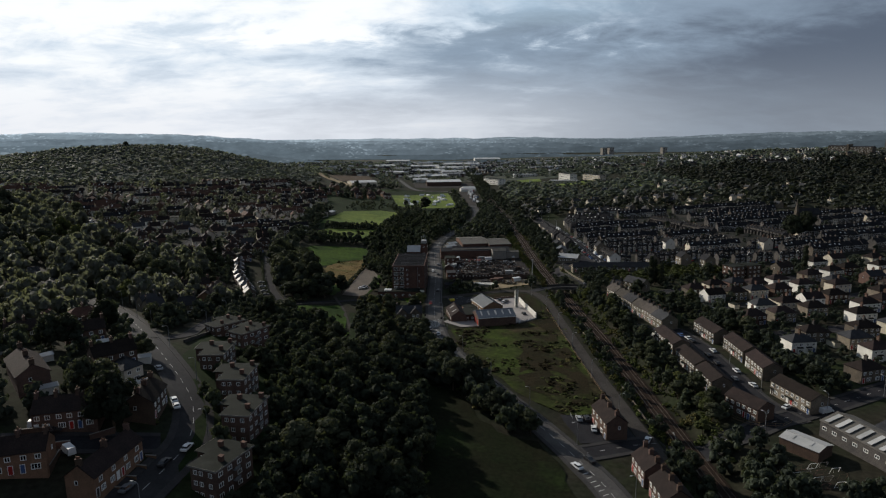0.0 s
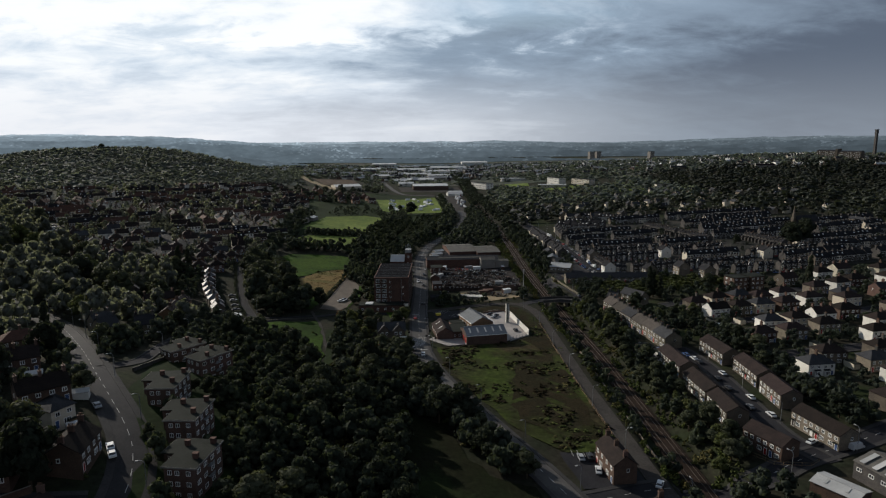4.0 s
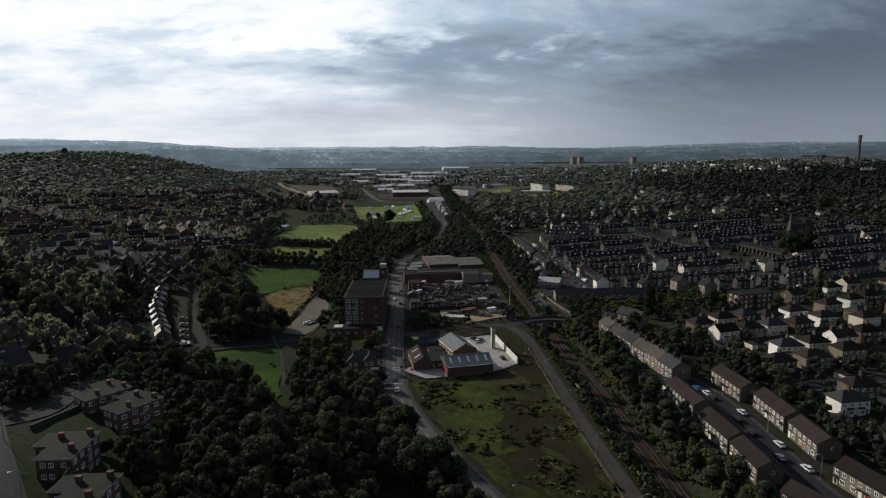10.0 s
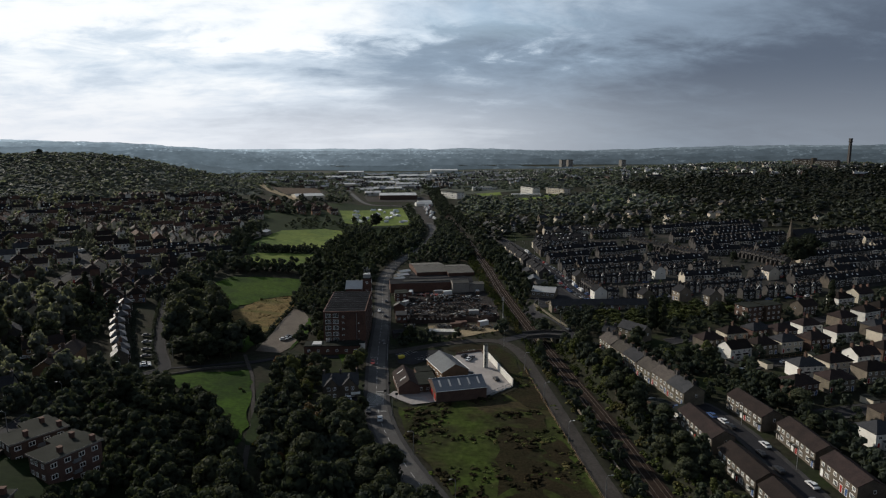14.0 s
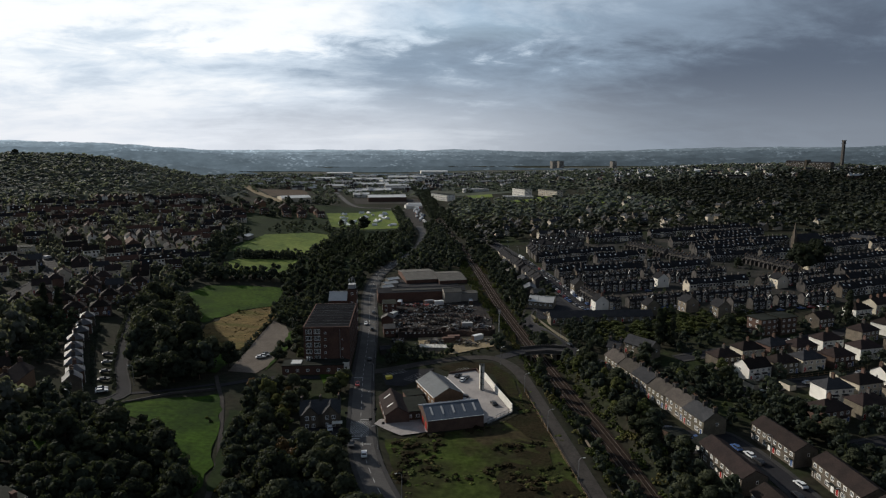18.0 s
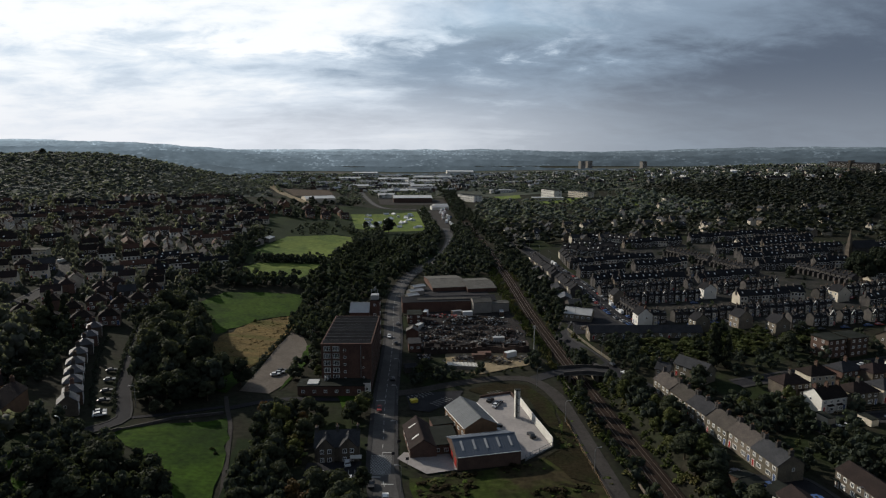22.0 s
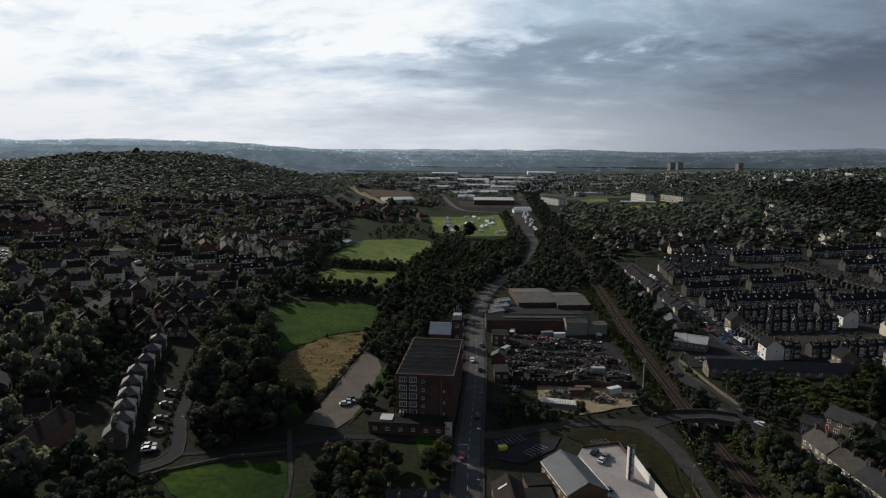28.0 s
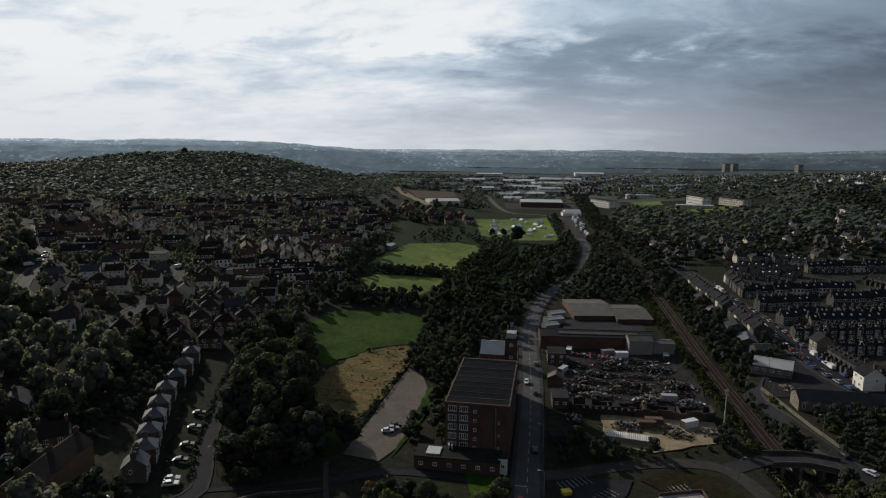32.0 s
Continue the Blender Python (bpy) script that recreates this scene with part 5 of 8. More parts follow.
for p, q in (((59.5, 171), (60.0, 161)), ((60.4, 158), (61, 147))):
    row_between(p, q, 1, 2, 7.5, "semi_detached_house", "brick house pair with a red-brown tiled roof", "", 5.2, 2.5, "brick_red", "tile_brown")
shed("warehouse", "low unit with a bright pale metal roof", 12, 8, 3.6, 0.9, "brick_red", "metal_pale", at(112, 178.5, -58), 2, 0)
t = shed("warehouse", "stone works with a ribbed grey roof and pale rooflights", 26, 13, 5.0, 2.0, "stone_dark", "asbestos", at(131.5, 177, -76), 0, 0, win=7)
for k in range(7):
    x = -11.5 + k * 3.8
    part("rooflight", Geo().slab((x, -6.4, 5.5), (x + 1.5, -6.4, 5.5), (x + 1.5, -1.0, 7.15), (x, -1.0, 7.15), -0.14), "metal_pale", t, "pale glazed roof panel")
shed("warehouse", "dark-roofed unit beside the stone works", 22, 10, 4.6, 1.6, "brick_red", "slate", at(144, 174, -76))
# ---- west bank: houses along the roads ----
WB = "brown-roofed houses on the west bank"
for x, y, turn, n, wall, roof, hip in ((-169.8, 248.5, 38, 2, "brick_red", "tile_red", True), (-145.5, 242, 36, 2, "brick_red", "tile_red", True), (-105.6, 188.7, 43, 2, "brick_red", "tile_brown", False),
                                       (-96.8, 179.0, 62, 1, "render_cream", "slate", True), (-84.2, 164.6, 98, 2, "brick_red", "tile_brown", False), (-121.5, 172, 132, 4, "brick_red", "tile_brown", False),
                                       (-98.5, 152.8, 15, 3, "brick_red", "tile_brown", False), (-127, 211, 35, 2, "brick_red", "tile_brown", False), (-140, 160, 132, 3, "brick_red", "tile_brown", False),
                                       (-150, 214, 40, 2, "brick_red", "tile_brown", False), (-170, 200, 40, 2, "brick_red", "tile_brown", False), (-145, 178, 20, 2, "brick_red", "tile_brown", False)):
    row("row_house", "brown-brick house with a red hipped roof above the road" if roof == "tile_red" else "brown-brick house with a tiled roof above the road", WB, n, 6.2 if n < 3 else 5.0, 8.0, 5.2, 2.7, wall, roof, at(x, y, turn), hip=hip)
row_between((-81.6, 127), (-79.4, 145), 1, 4, 7.0, "terraced_row", "orange-brick terrace with a brown tiled roof", WB, 5.2, 2.7, "brick_orange", "tile_brown")
row_between((-110.5, 130.5), (-92.8, 135.5), 1, 3, 7.0, "terraced_row", "orange-brick terrace with a brown tiled roof", WB, 5.2, 2.7, "brick_orange", "tile_brown")
row_between((-130, 124), (-116, 128), 1, 3, 7.6, "terraced_row", "orange-brick terrace with a brown tiled roof", WB, 5.2, 2.7, "brick_orange", "tile_brown")
row_between((-123.5, 312), (-126.5, 340), -1, 5, 8, "terraced_row", "brown-brick terrace above the hedge", WB, 5.2, 2.6, "brick_orange", "tile_brown")
row_between((-146, 338), (-134, 346), 1, 2, 8, "terraced_row", "brown-brick terrace above the hedge", WB, 5.2, 2.6, "brick_orange", "tile_brown")
for x, y, turn in ((-131, 272, 50), (-139, 283, 50), (-121, 284, 20)):
    row("row_house", "stone house with pale slate slopes under trees", WB, 1, 7.5, 8, 5.0, 3.2, "stone", "slate", at(x, y, turn))
LT = "hip-roofed houses along the park road"
for i, (x, y) in enumerate(((-108.5, 338), (-112, 347.5), (-117, 357), (-121.5, 366.5), (-126, 376), (-130.5, 387), (-133.5, 398), (-137, 409), (-141, 421))):
    row("semi_detached_house", "hip-roofed house pair with a slate roof and white trim", LT, 2, 2.9, 5.8, 4.6, 2.4, ("stone_dark", "brick_red", "stone_mid")[i % 3] if i else "stone_mid", "slate_wet", at(x, y, 116), hip=i > 0)

# garden sheds and caravans among the west bank houses
for i, (x, y, turn) in enumerate(((-115, 184, 30), (-109, 187.5, 40), (-104, 183, 10), (-93, 180, 60), (-112, 166, 40), (-107.5, 170.5, 20), (-101, 167, 100), (-127, 188, 50), (-150, 226, 40), (-136, 214, 35),
                                  (-118, 205, 30), (-143, 190, 20), (-152, 172, 60), (-99, 195, 20))):
    shed("garden_shed", "small shed in a back garden", (3.2, 4.5, 2.6)[i % 3], (2.6, 3.0, 2.2)[i % 3], 2.1, 0.6, ("wood", "render_white", "wood")[i % 3], ("felt", "metal_pale", "asbestos")[i % 3], at(x, y, turn), ribs=False, foot=0.8)
# low brick walls between the drives of the orange terrace
for k in range(5):
    t = thing("garden_wall", "low brick wall between two front drives", "wall", "drive walls", at(-76.4 + 0.45 * k, 128.4 + 4.3 * k, -8))
    part("brickwork", Geo().box(-1.4, 1.4, -0.12, 0.12, -1.5, 0.75), "brick_orange", t)
    part("coping", Geo().box(-1.45, 1.45, -0.17, 0.17, 0.754, 0.84), "concrete", t)
for x, y, turn, w in ((-97, 141.5, 15, 9), (-93.2, 137, 105, 8), (-104, 146, 15, 8), (-88.5, 149.5, 45, 6)):
    t = thing("garden_wall", "brick garden wall with a pale coping", "wall", "garden walls", at(x, y, turn))
    part("brickwork", Geo().box(-w / 2, w / 2, -0.12, 0.12, -1.5, 1.7), "brick_red", t)
    part("coping", Geo().box(-w / 2 - 0.05, w / 2 + 0.05, -0.17, 0.17, 1.704, 1.8), "concrete", t)

# ---- pale hip-roofed pairs east of the railway ----
HP = "hip-roofed house pairs east of the railway"
rng = random.Random(11)
PAIRS = [(150, 361, 10), (165, 368, 10), (179, 371, 12), (169, 350, 12), (155, 347, 14), (189.5, 367.5, 10), (206, 373, 12), (182, 352, 10), (196, 353, 12), (231, 382, 14),
         (214, 360, 12), (226, 405, 20), (171, 322, 8), (185, 324.5, 8), (157, 305, 10), (173, 307, 10), (249, 389, 14), (236, 365, 12), (201, 329.5, 8), (232.5, 356, 12), (217, 335, 10),
         (193, 313.5, 10), (158, 264.5, 6), (171, 276, 6), (255, 416, 16), (272, 423, 16), (263, 395, 14), (184, 266, 8), (184, 251.5, 8), (165, 231, 12), (222, 316, 10), (297, 420, 16),
         (263, 371, 12), (246, 338, 10), (209, 300, 8), (196, 279, 8), (286, 398, 14), (213, 282, 8), (236, 322, 10), (280, 376, 14), (300, 388, 14), (262, 352, 12), (205, 262, 8), (200, 238, 10)]
for i, (x, y, turn) in enumerate(PAIRS):
    wall = ("render_white", "render_cream", "brick_red", "stone", "render_white", "stone_mid")[i % 6] if i else "stone_mid"
    row("semi_detached_house", {"render_white": "white-rendered house pair with a hipped brown roof", "render_cream": "cream-rendered house pair with a hipped brown roof",
                                "stone": "stone-faced house pair with a hipped brown roof", "brick_red": "brick house pair with a hipped brown roof",
                                "stone_mid": "brown-grey stone house pair with a hipped brown roof"}[wall], HP,
        2, 5.8, 8.0, 5.3, 2.7, wall, "tile_brown" if i % 5 != 2 else "slate", at(x, y, turn + rng.uniform(-4, 4)), hip=i % 7 != 4, bays=i % 2 == 0)
for x in (191, 202):
    flat_block("block_of_flats", "three-storey brown-brick flats among trees", 10, 9, 8.5, "brick_red", "felt", at(x, 399 + (x - 191) * 0.1, 14), 3, 3, "flats")
for x, y, turn in ((148, 336, 12), (161, 333, 12), (186, 338, 12), (176, 292, 10), (150, 255, 6), (214, 345, 12), (176, 268, 6), (240, 372, 12)):
    flat_block("garage", "pale lock-up garage in a back garden", 3, 5.5, 2.3, "render_cream", "felt", at(x, y, turn), 0, 0, sides=False, edge=0.1)

# ---- tight rows of blackened stone beyond the avenue ----


def victorian(kind, label):
    """One house of a row: 5.2 m wide, the front to -y."""
    t = thing("terraced_house", label, "house", "slate-roofed stone terraces")
    u, d, h, rise = 4.9, 7.4, 7.0, 2.4
    wall = "stone_dark"
    part("wall", Geo().house(-u / 2, u / 2, -d / 2, d / 2, -3, h, h + rise), wall, t)
    part("roof", Geo().gable(-u / 2, u / 2, -d / 2, d / 2, h, h + rise + 0.06, 0.25), "slate_rough", t)
    part("chimney", chimney_mesh("stone_dark", 1.5, 5), None, t, at=pose(u / 2 - 0.4, 0, h + rise))
    if kind == 2:
        part("front_gable", Geo().add([(-1.7, -d / 2 - 0.4, h - 3), (1.3, -d / 2 - 0.4, h - 3), (1.3, -d / 2 - 0.4, h), (-0.2, -d / 2 - 0.4, h + 2.6), (-1.7, -d / 2 - 0.4, h),
                                       (-1.7, 0, h - 3), (1.3, 0, h - 3), (1.3, 0, h), (-0.2, -0.6, h + 2.6), (-1.7, 0, h)],
                                      [(0, 1, 2, 3, 4), (1, 6, 7, 2), (5, 0, 4, 9), (2, 7, 8, 3), (3, 8, 9, 4)]), wall, t)
        part("gable_trim", Geo().slab((-2.0, -d / 2 - 0.6, h - 0.2), (-0.2, -d / 2 - 0.6, h + 2.9), (-0.2, -d / 2 - 0.35, h + 2.9), (-2.0, -d / 2 - 0.35, h - 0.2), -0.18)
             .slab((-0.2, -d / 2 - 0.6, h + 2.9), (1.6, -d / 2 - 0.6, h - 0.2), (1.6, -d / 2 - 0.35, h - 0.2), (-0.2, -d / 2 - 0.35, h + 2.9), -0.18), "frame_white", t, "white bargeboards")
    else:
        part("dormer", dormer_mesh("frame_white" if kind else "stone_mid", "slate_rough"), None, t, at=pose(-0.4, -d / 2 + 1.1, h + 0.7))
    part("bay", Geo().box(-2.0, 0.2, -d / 2 - 0.7, -d / 2, -3, (3.0, 6.1, 6.0)[kind]), ("stone_mid", "render_cream", "render_cream")[kind], t)
    part("rear_wing", Geo().house(0.2, 2.2, d / 2 - 0.5, d / 2 + 3.6, -3, 4.0, 5.4), wall, t)
    part("rear_wing_roof", Geo().slab((0.1, d / 2 - 0.3, 4.1), (0.1, d / 2 + 3.8, 4.1), (2.3, d / 2 + 3.8, 5.3), (2.3, d / 2 - 0.3, 5.3), 0.1), "slate_rough", t)
    part("rear_chimney", chimney_mesh(wall, 1.3, 3), None, t, at=pose(2.2, d * 0.3, h + rise * 0.4))
    if kind != 2:
        s = rise / (d / 2)
        part("rooflight", Geo().slab((1.2, -d * 0.34, h + s * d * 0.16 + 0.3), (1.9, -d * 0.34, h + s * d * 0.16 + 0.3), (1.9, -d * 0.22, h + s * d * 0.28 + 0.3), (1.2, -d * 0.22, h + s * d * 0.28 + 0.3), -0.08), "metal_pale", t, "small pale rooflight")
    part("door", door_mesh(DOORS[kind]), None, t, at=pose(1.5, -d / 2, 0.4))
    window(t, -0.9, -d / 2 - 0.7, 1.7, 0, 1.7, 1.6, 2)
    window(t, -0.9, -d / 2 - (0.7 if kind else 0), 4.7, 0, 1.7, 1.7, 2)
    window(t, 1.5, -d / 2, 4.7, 0, 1.1, 1.7, 0)
    return t


KINDS = [victorian(0, "blackened stone terraced house with a slate roof and dormer"), victorian(1, "honey-stone terraced house with a white dormer"),
         victorian(2, "gabled stone terraced house with white bargeboards")]
first = {0: True, 1: True, 2: True}
rng = random.Random(5)
# start, end, side of the front, pattern of kinds
TERRACES = [((198, 441), (264, 447), 1, (0, 0, 2)), ((133, 459.5), (238, 467.5), 1, (1, 0, 1, 0, 0, 1, 2, 0)), ((134, 501.5), (180, 503), 1, (0, 1, 2)), ((196, 516), (240, 523), 1, (0, 2, 0)), ((124, 524), (188, 532), 1, (0, 1, 0, 2)),
            ((130, 493), (131.5, 470), -1, (1, 1, 0)), ((221, 650), (246, 556), -1, (1, 1, 1, 2)), ((282, 566), (291, 520), -1, (1, 1, 2)), ((246, 492), (300, 503), 1, (0, 2, 1)),
            ((162, 562), (214, 571), 1, (0, 1, 1)), ((170, 590), (212, 598), 1, (0, 0, 0)), ((138, 678), (172, 650), 1, (0, 2, 0)), ((258, 578), (322, 574), 1, (0, 0, 2)),
            ((258, 602), (332, 612), 1, (0, 0, 0)), ((266, 622), (360, 636), 1, (0, 0, 1)), ((258, 646), (350, 660), 1, (1, 0, 0)), ((290, 668), (366, 684), 1, (0, 0, 0)),
            ((176, 738), (212, 704), 1, (0, 0)), ((150, 694), (186, 672), 1, (0, 1, 0)), ((306, 530), (392, 552), 1, (0, 2, 2)), ((310, 502), (400, 520), 1, (0, 1)),
            ((330, 470), (430, 492), 1, (2, 0, 1)), ((274, 456), (322, 468), 1, (2, 2, 0)), ((330, 440), (420, 462), 1, (1, 0)), ((395, 570), (470, 590), 1, (0, 0, 1)),
            ((360, 590), (440, 612), 1, (0, 0)), ((380, 630), (450, 646), 1, (1, 0)), ((262, 702), (372, 716), 1, (0, 2)), ((133, 660), (130, 610), -1, (0, 1)), ((196, 690), (250, 694), 1, (0, 1)), ((128, 551), (152, 556), 1, (0, 1)), ((126, 580), (160, 586), 1, (0, 0)), ((128, 612), (196, 622), 1, (0, 0)), ((196, 489), (238, 494), 1, (0, 1)), ((262, 472), (314, 484), 1, (0, 1)), ((196, 541), (238, 549), 1, (0, 0)), ((140, 545), (190, 549), 1, (0, 1)), ((109, 522), (107, 560), 1, (0,)), ((107, 570), (104, 640), 1, (0,))]
SPIRE = (362, 612)
NEAR_ROWS, beyond = 10, []
for number, (p, q, side, pattern) in enumerate(TERRACES):
    n = max(1, round(math.dist(p, q) / (4.17 if number < NEAR_ROWS else 4.6)))
    turn = facing(p, q, side)
    for k in range(n):
        if rng.random() < 0.03:
            continue
        x, y = p[0] + (q[0] - p[0]) * (k + 0.5) / n, p[1] + (q[1] - p[1]) * (k + 0.5) / n
        if math.dist((x, y), SPIRE) < 16:
            continue
        kind = pattern[k % len(pattern)]
        if number >= NEAR_ROWS:
            beyond.append((x, y, turn, 1))
            TAKEN.append((x, y, 7))
            continue
        m = at(x, y, turn + rng.uniform(-0.5, 0.5), rng.uniform(-0.2, 0.3), 0.85)
        if first[kind]:
            KINDS[kind].matrix_basis, first[kind] = m, False
        else:
            copy_thing(KINDS[kind], m)
        TAKEN.append((x, y, 7))
for p, q, side, wall in (((128.6, 463), (128.7, 455), 1, "render_white"), ((186.5, 511), (187, 503), 1, "render_white"), ((175.5, 450), (176.5, 442), 1, "stone"), ((187.5, 437), (188.5, 429), 1, "stone"),
                         ((129, 506.5), (129.3, 499), 1, "stone"), ((256, 490), (257, 482.5), 1, "render_cream"), ((152.5, 447), (153, 440), 1, "stone")):
    row_between(p, q, side, 1, 8, "end_house", "tall end house with a pale gable to the street", "", 6.2, 3.2, wall, "slate_rough")
row_between((93, 438), (150, 437), 1, 6, 8, "terraced_row", "low stone row with a long dark slate roof", "", 3.4, 2.6, "stone", "slate", chim=False)
shed("workshop", "stone workshop with a pale blue-grey roof", 15, 11, 4.2, 2.2, "stone", "metal_pale", at(98, 474, -24), 0, 0, win=5)
for x, y, w, d, turn, roof in ((99, 512, 12, 8, 80, "metal_grey"), (101, 538, 14, 9, 84, "slate"), (97, 566, 10, 8, 80, "asbestos"), (99, 598, 12, 8, 84, "slate"), (101, 498, 8, 6, 10, "asbestos")):
    shed("workshop", "low works building between the railway and the avenue", w, d, 3.6, 1.8, "stone_dark", roof, at(x, y, turn), 0, 0)
t = thing("church", "dark stone church with a slim stone spire", "church", "", at(*SPIRE, 14))
part("nave", Geo().house(-12, 12, -5, 5, -3, 8, 13), "stone_dark", t)
part("roof", Geo().gable(-12, 12, -5, 5, 8, 13.1), "slate", t)
part("tower", Geo().box(-14.8, -11.7, -1.6, 1.6, -3, 11), "stone_mid", t)
part("spire", Geo().add([(-14.6, -1.4, 11.004), (-11.9, -1.4, 11.004), (-11.9, 1.4, 11.004), (-14.6, 1.4, 11.004), (-13.25, 0, 23.5)], [(0, 1, 4), (1, 2, 4), (2, 3, 4), (3, 0, 4)]), "stone_mid", t)

# ---- estate on the west slope ----
WE = "pale-gabled houses of the west estate"
rng = random.Random(21)
BASE = []
for wall, roof, hip, label in (("render_white", "slate", False, "white-gabled estate house pair with a dark roof"), ("render_cream", "tile_brown", False, "cream pebbledashed house pair with a brown roof"),
                               ("brick_red", "tile_brown", True, "brown-brick house pair with a hipped roof"), ("stone_dark", "slate", False, "dark stone house pair with a slate roof")):
    BASE.append(row("estate_house", label, WE, 2, 4.6, 7.6, 5.0, 2.8, wall, roof, at(-249.5 + len(BASE) * 9, 505 + len(BASE) * 8, 30), hip=hip, back=False, few=True))
SPOTS = [(-198, 537, 24), (-190, 500, 114), (-188, 487, 114), (-187, 470, 24), (-197, 496, 24), (-143, 440, 20), (-160, 462, 24), (-148, 463, 20), (-138, 460, 20), (-150, 439, 20), (-163, 445, 24),
         (-180, 434, 30), (-206, 431, 40), (-162, 358, 120), (-166, 367, 120), (-171, 392, 120), (-170, 520, 20), (-156, 529, 20), (-146, 498, 20), (-155, 486, 20), (-165, 480, 20), (-144, 554, 20),
         (-234, 442, 60), (-177, 428, 30), (-155, 464, 24), (-135, 458, 20), (-143, 470, 20), (-150, 512, 20), (-160, 545, 20), (-232, 470, 60), (-260, 490, 60), (-215, 470, 110), (-178, 455, 110),
         (-247, 545, 30), (-255, 530, 30), (-230, 520, 30), (-215, 515, 110)]
EST = [(-134, 470), (-136, 560), (-134, 640), (-140, 700), (-240, 700), (-400, 700), (-400, 640), (-300, 530), (-262, 490), (-215, 440), (-160, 430)]
for i in range(-16, 22):
    for j in range(-12, 14):
        a = radians(114 if (j // 3) % 3 == 1 else 24)
        x = -240 + i * 15.5 + j * 4 + rng.uniform(-2, 2)
        y = 560 + j * 21 - i * 3 + rng.uniform(-2.5, 2.5)
        if inside(x, y, EST) and rng.random() < 0.8:
            SPOTS.append((x, y, math.degrees(a) + rng.uniform(-5, 5)))
for i in range(6):
    for j in range(9):
        x, y = -140 - i * 12.5 + j * 1.5 + rng.uniform(-1, 1), 436 + j * 13 - i * 4 + rng.uniform(-1, 1)
        if j % 4 != 3:
            SPOTS.append((x, y, 20 + rng.uniform(-3, 3)))
roads = [(q.x, q.y) for line in (MAIN, WEST, BRANCH, LANE, OVER, UPHILL, SIDE, CLOSE, CROSS, AVENUE, CRESCENT, HILLROAD, DRIVE, DRIVE2, DRIVE3, PATHWAY) for q in curve(line, 3.0) if not (line is PATHWAY and q.y < 252)]
roads += [(x, y + k) for x, y in RAIL[:50] for k in range(0, 20, 4)]
CELL = 12.0
near_cells = {}
for q in roads:
    near_cells.setdefault((int(q[0] // CELL), int(q[1] // CELL)), []).append(q)


def clear_of_roads(x, y, r):
    i, j = int(x // CELL), int(y // CELL)
    return all(math.dist((x, y), q) > r for a in (-1, 0, 1) for b in (-1, 0, 1) for q in near_cells.get((i + a, j + b), ()))


def clear_of_things(x, y, r):
    return all(abs(x - a) > c + r or abs(y - b) > c + r or math.dist((x, y), (a, b)) > c + r for a, b, c in TAKEN)


estate_beyond = []
for x, y, turn in SPOTS:
    if clear_of_roads(x, y, 9) and clear_of_things(x, y, 3.5):
        if y < 545:
            copy_thing(BASE[rng.choice((0, 1, 1, 1, 2, 2, 2, 2, 3))], at(x, y, turn))
        else:
            estate_beyond.append((x, y, turn, rng.choice((2, 2, 3, 4))))
        TAKEN.append((x, y, 6.5))
for x, y, w, d in ((-183, 560, 26, 9), (-172, 572, 24, 9), (-160, 590, 22, 9), (-185, 533, 18, 8), (-176, 541, 16, 8), (-250, 566, 14, 10)):
    flat_block("school_block", "long low block with a grey flat roof", w, d, 4.2, "render_cream", "felt", at(x, y, 14), 1, 6, sides=False)
    TAKEN.append((x, y, w * 0.5))
shed("barn", "pale-roofed club house beside the field", 18, 8, 3.5, 1.2, "concrete", "asbestos", at(-135, 690, 80))
shed("barn", "pale-roofed club house beside the field", 14, 8, 3.2, 1.0, "concrete", "metal_pale", at(-130, 716, 80))

